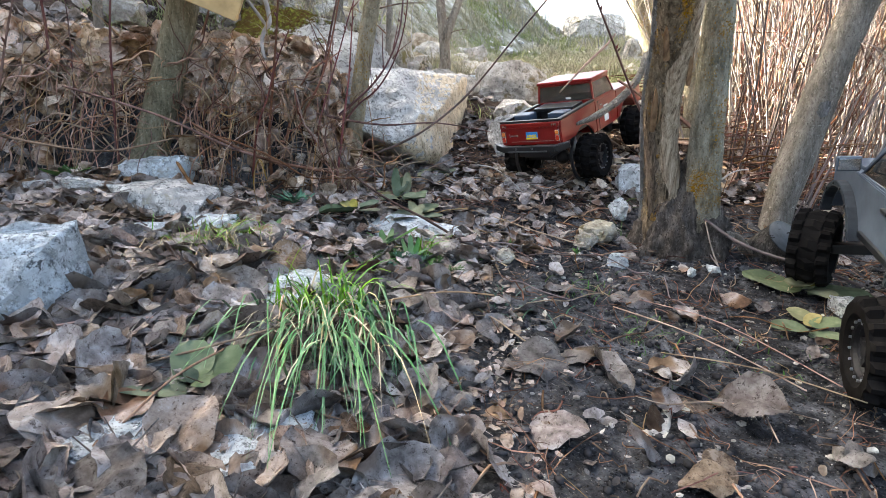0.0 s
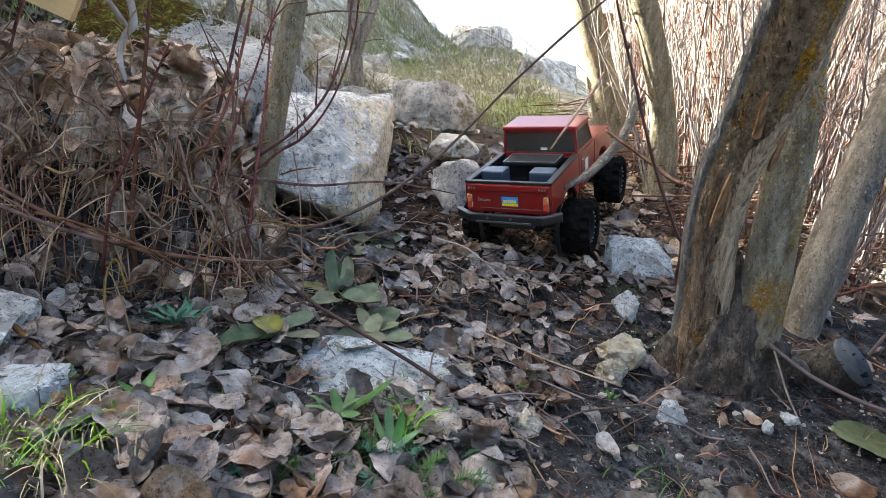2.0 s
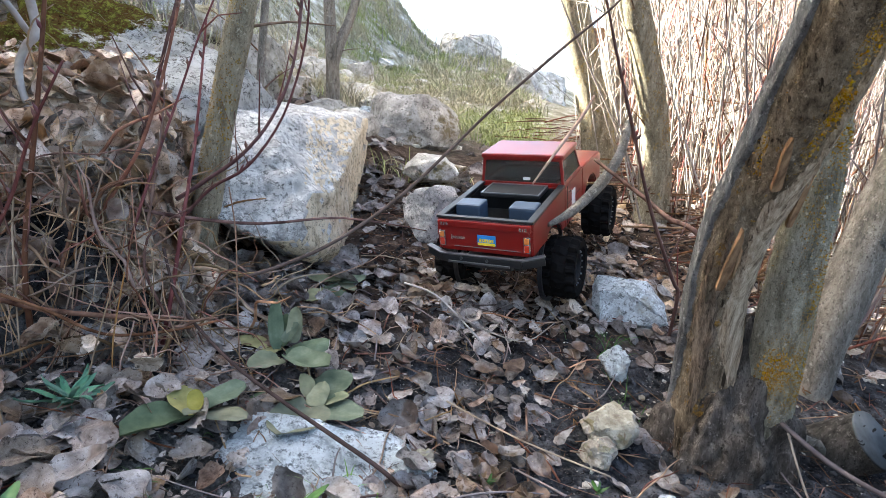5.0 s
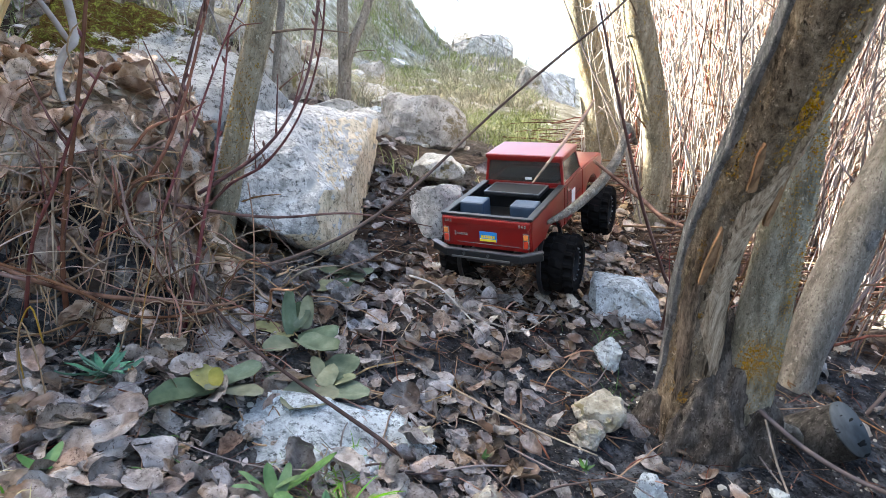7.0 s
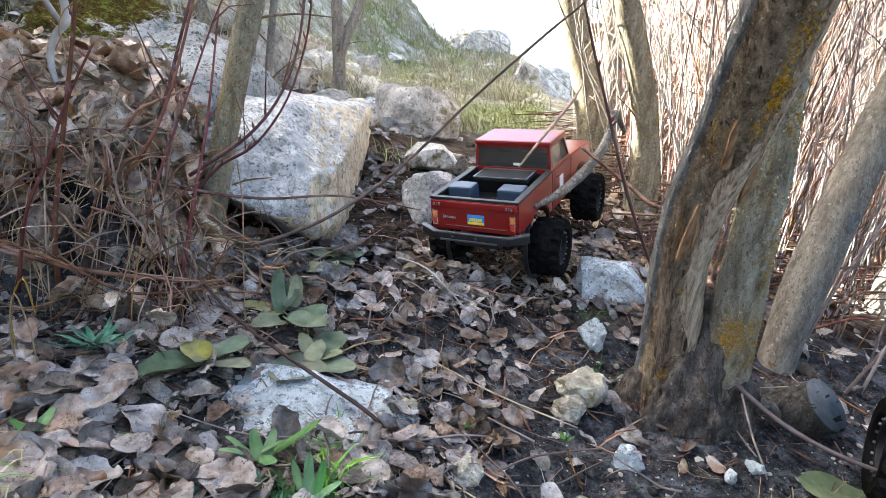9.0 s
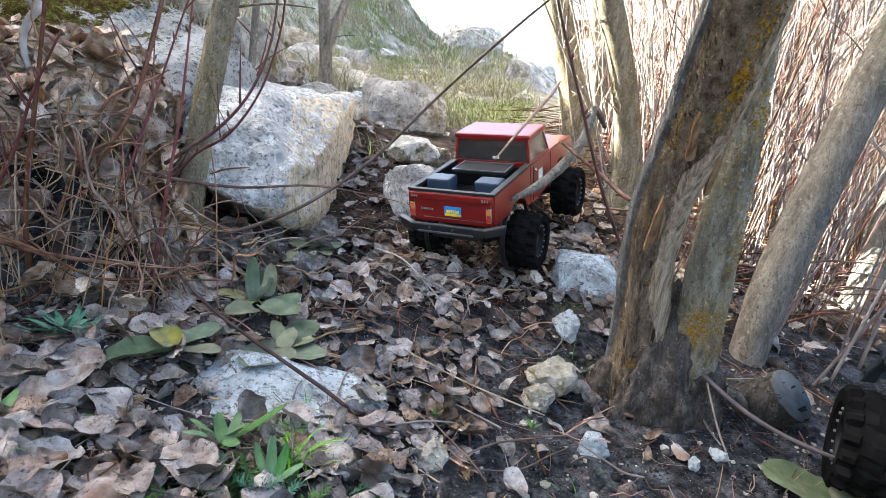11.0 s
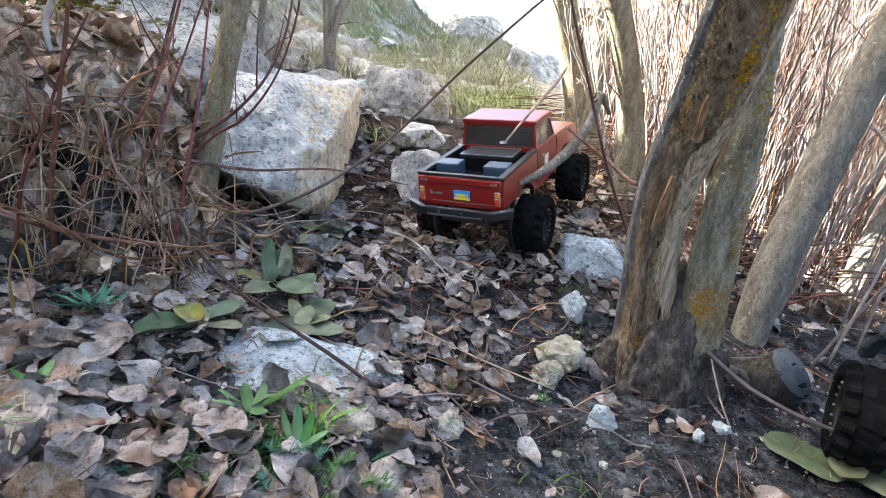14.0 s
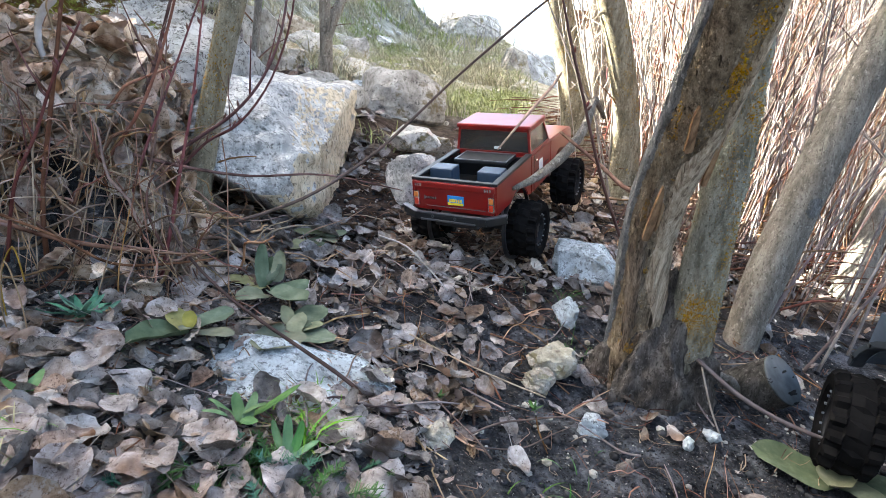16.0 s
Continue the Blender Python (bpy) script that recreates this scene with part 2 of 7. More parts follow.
k = Mat("orange_lichen", 0.95)
k.base(k.noise(220, 5, 0.7), (0.36, (0.16, 0.085, 0.018)), (0.5, (0.34, 0.19, 0.032)), (0.66, (0.46, 0.29, 0.07)))
k.vary(0.3, 0.015, 0.2)
k.bump(k.noise(600, 4), 0.8, 0.001)
ORANGE_LICHEN = k.done()
LOG_BARK = bark("weathered_log_bark", (0.026, 0.024, 0.021), (0.090, 0.082, 0.074), (0.19, 0.177, 0.163), (0.16, 0.15, 0.14), 0.62)
k = Mat("cut_wood", 0.85)
k.base(k.noise(18, 6), (0.3, (0.034, 0.039, 0.044)), (0.7, (0.10, 0.112, 0.122)))
k.patches(k.noise(26, 3, 0.5, (1.0, 1.0, 6.0)), 0.60, 0.63, (0.012, 0.012, 0.012))
k.bump(k.noise(90, 4), 0.6, 0.002)
CUT_WOOD = k.done()


def stem_mat(name, a, b, rough=0.8):
    k = Mat(name, rough)
    k.base(k.noise(35, 4), (0.3, a), (0.7, b))
    k.vary(0.35, 0.025, 0.25)
    k.bump(k.noise(200, 3), 0.4, 0.001)
    return k.done()


TWIG = stem_mat("brown_twig", (0.034, 0.016, 0.011), (0.250, 0.140, 0.097))
RED_STEM = stem_mat("red_stem", (0.085, 0.034, 0.029), (0.20, 0.095, 0.078), 0.5)
GREY_TWIG = stem_mat("grey_twig", (0.22, 0.20, 0.19), (0.40, 0.38, 0.37))
PALE_STEM = stem_mat("pale_stem", (0.17, 0.14, 0.12), (0.40, 0.352, 0.312))
STRAW = stem_mat("straw", (0.34, 0.26, 0.15), (0.56, 0.47, 0.31), 0.6)
DARK_STICK = stem_mat("dark_stick", (0.055, 0.040, 0.035), (0.13, 0.095, 0.085))

k = Mat("dry_leaf", 0.55)
k.base(k.noise(38, 7, 0.7), (0.34, (0.140, 0.108, 0.090)), (0.5, (0.310, 0.252, 0.217)), (0.66, (0.49, 0.425, 0.39)))
k.patches(k.noise(150, 8, 0.85), 0.545, 0.60, (0.075, 0.050, 0.038))
k.patches(k.noise(90, 8, 0.85), 0.58, 0.63, (0.42, 0.36, 0.32))
k.patches(k.noise(9, 3), 0.54, 0.60, k.ramp(k.noise(60, 5), ((0.35, (0.11, 0.070, 0.045)), (0.65, (0.27, 0.185, 0.13)))))
k.vary(0.50, 0.012, 0.32)
k.bump(k.noise(120, 9, 0.8), 1.0, 0.004)
DRY_LEAF = k.done()
k = Mat("trail_leaf", 0.55)
k.base(k.noise(38, 7, 0.7), (0.34, (0.090, 0.076, 0.069)), (0.5, (0.225, 0.196, 0.183)), (0.66, (0.40, 0.370, 0.358)))
k.patches(k.noise(150, 8, 0.85), 0.545, 0.60, (0.042, 0.030, 0.025))
k.patches(k.noise(9, 3), 0.54, 0.60, k.ramp(k.noise(60, 5), ((0.35, (0.075, 0.050, 0.036)), (0.65, (0.19, 0.135, 0.10)))))
k.vary(0.55, 0.012, 0.3)
k.bump(k.noise(120, 9, 0.8), 1.0, 0.004)
TRAIL_LEAF = k.done()
# brown leaves, colour brightened and warmed against the bank's dim bluish light
k = Mat("brightened_brown_leaf", 0.55)
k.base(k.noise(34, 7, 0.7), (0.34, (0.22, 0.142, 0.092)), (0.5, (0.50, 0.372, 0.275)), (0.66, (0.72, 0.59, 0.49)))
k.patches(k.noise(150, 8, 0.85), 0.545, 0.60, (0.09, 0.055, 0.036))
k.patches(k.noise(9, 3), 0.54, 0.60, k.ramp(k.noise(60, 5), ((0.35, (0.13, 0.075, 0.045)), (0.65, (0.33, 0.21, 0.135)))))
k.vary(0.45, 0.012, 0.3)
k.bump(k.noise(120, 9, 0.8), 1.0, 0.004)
BRIGHTENED_BROWN_LEAF = k.done()
k = Mat("russet_leaf", 0.6)
k.base(k.noise(44, 8, 0.8), (0.36, (0.080, 0.054, 0.040)), (0.5, (0.205, 0.148, 0.112)), (0.64, (0.34, 0.265, 0.215)))
k.patches(k.noise(150, 8, 0.85), 0.535, 0.585, (0.060, 0.040, 0.030))
k.patches(k.noise(14, 6, 0.8), 0.56, 0.60, (0.30, 0.25, 0.22))
k.vary(0.5, 0.012, 0.35)
k.bump(k.noise(120, 9, 0.8), 1.0, 0.005)
RUSSET_LEAF = k.done()


def leaf_mat(name, a, b, c, rough=0.6):
    k = Mat(name, rough)
    k.base(k.noise(40, 5, 0.6), (0.3, a), (0.55, b), (0.75, c))
    k.vary(0.2, 0.02, 0.2)
    k.bump(k.noise(130, 4, 0.6), 0.5, 0.0015)
    return k.done()


MULLEIN = leaf_mat("felted_leaf", (0.072, 0.096, 0.058), (0.120, 0.146, 0.090), (0.19, 0.215, 0.145), 0.85)
MULLEIN_OLD = leaf_mat("old_felted_leaf", (0.125, 0.130, 0.080), (0.190, 0.192, 0.120), (0.26, 0.255, 0.17), 0.85)
YELLOW_LEAF = leaf_mat("yellowing_leaf", (0.16, 0.15, 0.05), (0.26, 0.235, 0.075), (0.33, 0.30, 0.12), 0.8)
MAUVE_CANE = stem_mat("mauve_cane", (0.13, 0.105, 0.10), (0.24, 0.20, 0.195))
ORANGE_STALK = stem_mat("orange_stalk", (0.22, 0.12, 0.055), (0.40, 0.25, 0.13))
GRIT = stem_mat("grey_grit", (0.008, 0.0078, 0.0084), (0.066, 0.064, 0.068), 0.9)
STALK = stem_mat("brown_stalk", (0.14, 0.085, 0.057), (0.42, 0.285, 0.200))
SOFT_HERB = leaf_mat("soft_green_herb", (0.070, 0.135, 0.050), (0.115, 0.20, 0.080), (0.18, 0.27, 0.125), 0.7)
HERB = leaf_mat("green_herb", (0.045, 0.095, 0.028), (0.075, 0.145, 0.045), (0.13, 0.21, 0.08))
BLUE_HERB = leaf_mat("bluish_herb", (0.055, 0.12, 0.075), (0.10, 0.19, 0.125), (0.17, 0.26, 0.18))
GRASS = leaf_mat("grass", (0.09, 0.19, 0.025), (0.17, 0.33, 0.045), (0.27, 0.42, 0.09), 0.55)
GRASS_BLUE = leaf_mat("old_grass", (0.06, 0.14, 0.06), (0.12, 0.24, 0.11), (0.24, 0.33, 0.18), 0.55)
HILL_GRASS = leaf_mat("hill_grass", (0.185, 0.215, 0.085), (0.30, 0.325, 0.145), (0.44, 0.45, 0.25), 0.7)
HILL_STRAW = leaf_mat("hill_straw", (0.265, 0.235, 0.155), (0.40, 0.368, 0.255), (0.55, 0.515, 0.40), 0.7)

RED_PAINT = plain("candy_red_paint", (0.20, 0.005, 0.004), 0.32, 0.0, 0.35, 14, 0.10)
BLACK_PLASTIC = plain("black_plastic", (0.009, 0.010, 0.012), 0.45)
BLUE_PLASTIC = plain("blue_grey_plastic", (0.038, 0.060, 0.095), 0.38)
RUBBER = plain("muddy_rubber", (0.0085, 0.0080, 0.0080), 0.8, 0, 0, 40, 0.45)
RIM_METAL = plain("dark_rim_metal", (0.022, 0.022, 0.024), 0.5, 0.4, 0, 50, 0.3)
CHROME = plain("chrome", (0.75, 0.75, 0.76), 0.18, 1.0)
STEEL = plain("bumper_steel", (0.30, 0.32, 0.35), 0.35, 0.85)
WORN_STEEL = plain("worn_dark_steel", (0.11, 0.115, 0.125), 0.42, 0.7)
LENS_RED = plain("red_lens", (0.55, 0.045, 0.02), 0.25, 0, 0.6)
LENS_AMBER = plain("amber_lens", (0.70, 0.22, 0.05), 0.25, 0, 0.6)
PLATE_BLUE = plain("plate_blue", (0.05, 0.26, 0.62), 0.5)
PLATE_YELLOW = plain("plate_yellow", (0.78, 0.58, 0.05), 0.5)
SIGN_WOOD = plain("sign_wood", (0.19, 0.125, 0.085), 0.75, 0, 0, 40, 0.2)
WHITE = plain("white_decal", (0.78, 0.78, 0.77), 0.5)
GREY_PAINT = plain("blue_grey_paint", (0.070, 0.090, 0.122), 0.55, 0.0, 0.12, 30, 0.2)
GREY_PLASTIC = plain("grey_fender_plastic", (0.040, 0.047, 0.056), 0.6, 0, 0, 40, 0.25)
BOARD_WOOD = plain("board_wood", (0.46, 0.31, 0.15), 0.7, 0, 0, 24, 0.25)
k = Mat("tinted_glass", 0.05)
k.base(k.noise(20), (0.0, (0.20, 0.19, 0.17)), (1.0, (0.24, 0.225, 0.20)))
k.b.inputs["Transmission Weight"].default_value = 0.85
k.b.inputs["IOR"].default_value = 1.45
GLASS = k.done()


# ---- the ground ----
def smooth(a, b, v):
    u = min(1.0, max(0.0, (v - a) / (b - a)))
    return u * u * (3 - 2 * u)


# trail profile: distance ahead, height
PROFILE_Y = (-60, -2, 0, 0.6, 0.9, 1.15, 1.4, 1.7, 2.2, 3.0, 4.5, 7.2, 12.8, 14.5, 25, 80, 900)
PROFILE_Z = (-6, -0.2, -0.03, 0.02, 0.05, 0.07, 0.115, 0.185, 0.295, 0.43, 0.64, 0.86, 1.8, 1.75, 0.3, -5, -40)


HILL_TOP, HILL_SLOPE = 3.9, 0.95


def rough_ground(x, y):
    """Height of the bare slope, without small bumps."""
    z = float(np.interp(y, PROFILE_Y, PROFILE_Z))
    near = 1 - smooth(1.25, 1.8, y)
    z -= near * 0.10 * (min(max(x, -0.9), 0.45) - 0.3)
    # leaf-covered bank with the brush
    z += (0.265 + 0.035 * smooth(-0.30, -0.44, x)) * smooth(-0.230, -0.330, x) * smooth(1.37, 1.47, y) * (1 - smooth(2.2, 3.2, y))
    # heap under the rubble, and the rut where the wheels dug in
    z += 0.15 * smooth(0.36, -0.15, x) * smooth(2.15, 2.6, y) * (1 - smooth(3.5, 5.0, y))
    z -= 0.014 * math.exp(-((x - 0.30) / 0.16) ** 2 - ((y - 1.74) / 0.14) ** 2)
    # hillside climbing to the left; its unseen top is shaped to block the sun
    foot = -0.62 - 0.30 * smooth(2.7, 1.9, y) + 0.25 * max(0.0, y - 2.0) + 0.12 * max(0.0, min(y, 13.0) - 7.0)
    rise = max(0.0, foot - x)
    # height notched across the sun's path, so sun reaches only back trees and thicket
    along = 0.866 * y + 0.5 * x
    shading_crest = HILL_TOP + 2.0 * smooth(1.95, 1.83, along) + 1.6 * smooth(3.0, 3.3, along) + 2.5 * smooth(4.5, 6.5, along)
    # run forward to cast shade, cut off behind the trail to admit skylight
    z += min(shading_crest, HILL_SLOPE * rise * rise / (rise + 0.35)) * max(smooth(1.2, 1.9, y + 0.25 * rise), smooth(0.7, 1.6, rise)) * smooth(-0.9, -0.15, 0.985 * y - 0.174 * x)
    # the slope falls away on the right
    edge = 0.75 + 0.27 * max(0.0, y - 1.5)
    drop = max(0.0, x - edge)
    z -= min(3.0, 0.35 * drop * drop / (drop + 0.5)) * smooth(1.2, 2.0, y)
    return z


def ground_z(x, y):
    """Height of the ground with its clods and hollows."""
    z = rough_ground(x, y)
    v = Vector((x, y, 0.0))
    z += 0.020 * noise.noise(v * 5.0)
    d = math.hypot(x, y - 1.0)
    if d < 4:
        z += 0.007 * noise.noise(v * 22.0) + 0.0045 * noise.noise(v * 60.0)
    else:
        z += 0.12 * min(1.0, (d - 4) / 4) * noise.noise(v * 1.1) + 0.05 * noise.noise(v * 3.0)
    return z


def ground_normal(x, y, e=0.02):
    n = Vector((rough_ground(x - e, y) - rough_ground(x + e, y), rough_ground(x, y - e) - rough_ground(x, y + e), 2 * e))
    return n.normalized()


def mesh_object(name, verts, faces, material, parent=None, smooth_faces=True):
    me = bpy.data.meshes.new(name)
    me.from_pydata([tuple(v) for v in verts], [], [tuple(f) for f in faces])
    me.materials.append(material)
    if smooth_faces:
        me.polygons.foreach_set("use_smooth", [True] * len(me.polygons))
    me.update()
    ob = new(name, me)
    if parent:
        ob.parent = parent
    return ob


def part(name, bm, material, parent=None, label="", smooth_faces=False):
    """Links a bmesh as one mesh object under a thing or a part."""
    me = bpy.data.meshes.new(name)
    bm.to_mesh(me)
    bm.free()
    me.materials.append(material)
    if smooth_faces:
        me.polygons.foreach_set("use_smooth", [True] * len(me.polygons))
    ob = new(name, me)
    if parent:
        ob.parent = parent
    return tagged(ob, label)


def build_ground():
    xs = np.concatenate([[-900, -300, -100, -40, -20, -12], np.arange(-8, -1.2, 0.2), np.arange(-1.2, 1.5, 0.0125), np.arange(1.5, 6, 0.1), [7, 9, 12, 20, 40, 100, 300, 900]])
    ys = np.concatenate([[-900, -200, -60, -20, -8, -3], np.arange(-1.5, 0.3, 0.1), np.arange(0.3, 2.4, 0.0125), np.arange(2.4, 9, 0.07), np.arange(9, 16, 0.2), [18, 22, 30, 50, 100, 300, 900]])
    verts = [(x, y, ground_z(float(x), float(y))) for y in ys for x in xs]
    w = len(xs)
    faces = [(j * w + i, j * w + i + 1, (j + 1) * w + i + 1, (j + 1) * w + i) for j in range(len(ys) - 1) for i in range(w - 1)]
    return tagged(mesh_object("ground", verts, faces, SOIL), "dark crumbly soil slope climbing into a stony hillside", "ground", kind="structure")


ground = build_ground()


# ---- stones ----
def rock_bmesh(planes, seed, rough=0.06, scale=1.0, detail=4):
    """A boulder cut by planes (normal, distance from its middle), with an uneven surface."""
    bm = bmesh.new()
    bmesh.ops.create_icosphere(bm, subdivisions=detail, radius=1.0)
    cuts = [(Vector(n).normalized(), d) for n, d in planes]
    off = Vector((seed * 3.1, seed * 1.7, seed * 0.9))
    for v in bm.verts:
        u = v.co.normalized()
        r = min([d / u.dot(n) for n, d in cuts if u.dot(n) > 1e-3] + [3.0])
        v.co = u * r
        v.co *= 1 + rough * (noise.noise(u * 2.3 + off) + 0.7 * noise.noise(u * 6 + off) - 0.8 * abs(noise.noise(u * 9 + off)) + 0.4 * noise.noise(u * 19 + off))
        v.co *= scale
    return bm


def stone_bmesh(size, seed, detail=4, corners=17):
    """An angular broken stone that fills about the given size."""
    rng = random.Random(seed)
    bm = bmesh.new()
    for i in range(corners):
        u = Vector((rng.gauss(0, 1), rng.gauss(0, 1), rng.gauss(0, 1))).normalized()
        u = Vector((max(-0.82, min(0.82, u.x * 1.25)), max(-0.82, min(0.82, u.y * 1.25)), max(-0.8, min(0.75, u.z * 1.25))))
        bm.verts.new(u * rng.uniform(0.9, 1.22))
    hull = bmesh.ops.convex_hull(bm, input=bm.verts[:])
    bmesh.ops.delete(bm, geom=[g for g in set(hull["geom_interior"] + hull["geom_unused"]) if isinstance(g, bmesh.types.BMVert)], context="VERTS")
    bmesh.ops.bevel(bm, geom=bm.edges[:], offset=0.05, segments=1, affect="EDGES", clamp_overlap=True)
    bmesh.ops.triangulate(bm, faces=bm.faces[:])
    for i in range(2 if detail < 5 else 3):
        bmesh.ops.subdivide_edges(bm, edges=[e for e in bm.edges if e.calc_length() > 0.09], cuts=1, use_grid_fill=True)
        bmesh.ops.triangulate(bm, faces=bm.faces[:])
    bm.normal_update()
    off = Vector((seed * 3.1, seed * 1.7, seed * 0.9))
    for v in bm.verts:
        p = v.co + off
        v.co += v.normal * (0.11 * noise.noise(p * 2.0) + 0.08 * noise.noise(p * 5.0) - 0.08 * abs(noise.noise(p * 8.0)) + 0.03 * noise.noise(p * 17.0))
    if detail > 4:                                # cushions of moss
        bm.normal_update()
        for v in bm.verts:
            p = v.co + off
            v.co += v.normal * (0.07 * noise.noise(p * 7) + 0.06 * abs(noise.noise(p * 14)) + 0.04 * noise.noise(p * 30))
    bmesh.ops.scale(bm, vec=(size[0] * 0.58, size[1] * 0.58, size[2] * 0.55), verts=bm.verts)
    return bm


def stone(name, x, y, size, seed, material, label, lift=0.25, turn=0.0, tilt=0.0, group="", z=None, detail=4, category="stone"):
    if name in ("pale_stone", "rubble_stone"):                      # lumpy, pitted stones
        rng = random.Random(seed)
        bm = rock_bmesh([((rng.gauss(0, 1), rng.gauss(0, 1), rng.gauss(0, 1)), rng.uniform(0.72, 0.95)) for _ in range(16)] + [(a, 0.95) for a in ((1, 0, 0), (-1, 0, 0), (0, 1, 0), (0, -1, 0), (0, 0, 1), (0, 0, -1))], seed, 0.15 if name == "pale_stone" else 0.085, 1.0, 4)
        bmesh.ops.scale(bm, vec=(size[0] * 0.58, size[1] * 0.58, size[2] * 0.58), verts=bm.verts)
    else:
        bm = stone_bmesh(size, seed, detail, 34 if name in ("mossy_rock", "trail_stone") else 24)
    ob = part(name, bm, material, None, label, True)
    ob.data.set_sharp_from_angle(angle=radians(34))
    zz = ground_z(x, y) + size[2] * lift if z is None else z
    ob.matrix_world = pose(x, y, zz, tilt, 0, turn)
    return tagged(ob, label, category, group)


def boulder():
    mid = Vector((-0.12, 1.90, 0.33))
    cuts = (((0.16, -0.80, 0.55), (-0.09, 1.675, 0.375)), ((0.06, -0.40, 0.91), (-0.12, 1.80, 0.470)), ((-0.25, -0.70, 0.66), (-0.20, 1.66, 0.44)),
            ((0.98, -0.19, 0.06), (-0.025, 1.72, 0.34)), ((0.60, -0.28, 0.75), (-0.02, 2.0, 0.452)), ((0.08, -0.06, 0.99), (-0.12, 1.95, 0.496)), ((0.10, -0.60, -0.80), (-0.09, 1.625, 0.275)),
            ((0.80, -0.40, -0.42), (-0.005, 1.76, 0.24)), ((0.80, -0.59, 0.10), (-0.062, 1.665, 0.33)), ((-1, -0.1, 0.15), (-0.285, 1.8, 0.35)), ((0, 1, 0.2), (0, 2.42, 0.35)), ((0, 0, -1), (0, 1.9, 0.08)),
            ((-0.60, -0.24, -0.76), (-0.205, 1.66, 0.290)), ((-0.36, -0.26, -0.90), (-0.075, 1.66, 0.238)))
    planes = [(n, Vector(n).normalized().dot(Vector(p) - mid)) for n, p in cuts]
    bm = rock_bmesh(planes, 4, 0.055, 1.0, 6)
    for v in bm.verts:
        v.co *= 1 + 0.018 * noise.noise(v.co * 34) - 0.03 * abs(noise.noise(v.co * 17 + Vector((3, 1, 2)))) + 0.008 * noise.noise(v.co * 90)
    ob = part("boulder", bm, LIMESTONE, None, "", True)
    ob.data.materials.append(BEIGE_BREAK)         # the broken side is bare beige stone
    for face in ob.data.polygons:
        c = face.center
        if face.normal.x + 0.14 * noise.noise(c * 7) > 0.52 and c.x > 0.04 or face.normal.z < -0.15 + 0.25 * noise.noise(c * 9) and face.normal.y < 0 and face.normal.x > -0.1 and c.z < -0.05:
            face.material_index = 1
    ob.matrix_world = Matrix.Translation(mid)
    tagged(ob, "large white limestone boulder with grey lichen specks in the bank", "boulder")


boulder()
stone("rubble_stone", -0.07, 3.35, (0.25, 0.22, 0.23), 11, RUBBLE, "square grey-brown block of rubble on the slope", z=0.60, turn=15, group="rubble")
stone("rubble_stone", 0.14, 3.60, (0.46, 0.30, 0.24), 12, RUBBLE, "broad grey slab of rubble behind the boulder", z=0.515, turn=-10, group="rubble")
stone("rubble_stone", 0.325, 2.90, (0.38, 0.30, 0.26), 13, RUBBLE, "large rounded pale grey rubble stone by the path", z=0.45, turn=25, detail=4, group="rubble")
stone("rubble_stone", -0.145, 4.2, (0.21, 0.17, 0.14), 14, PALE_STONE, "pale cream stone lying high on the rubble", z=0.80, group="rubble")
stone("rubble_stone", 0.265, 4.75, (0.20, 0.13, 0.24), 15, RUBBLE, "dark pointed stone leaning on the rubble", z=0.735, turn=40, tilt=25, group="rubble")
stone("rubble_stone", 0.233, 1.95, (0.14, 0.12, 0.13), 16, LIMESTONE, "white limestone block beside the wheel rut", z=0.285, turn=30, group="rubble")
stone("rubble_stone", 0.275, 2.25, (0.14, 0.10, 0.08), 17, RUBBLE, "grey-blue stone half sunk in dark soil", z=0.365, group="rubble")
stone("rubble_stone", -0.27, 2.75, (0.28, 0.25, 0.27), 18, RUBBLE, "rough grey rubble rock behind the sapling", z=0.58, turn=50, detail=4, group="rubble")
stone("rubble_stone", -0.03, 2.25, (0.2, 0.16, 0.12), 19, RUBBLE, "grey rubble stone wedged behind the boulder", z=0.42, turn=50, group="rubble")
stone("rubble_stone", 0.06, 4.0, (0.17, 0.13, 0.12), 20, PALE_STONE, "pale stone on the grassy rubble heap", z=0.66, turn=10, group="rubble")
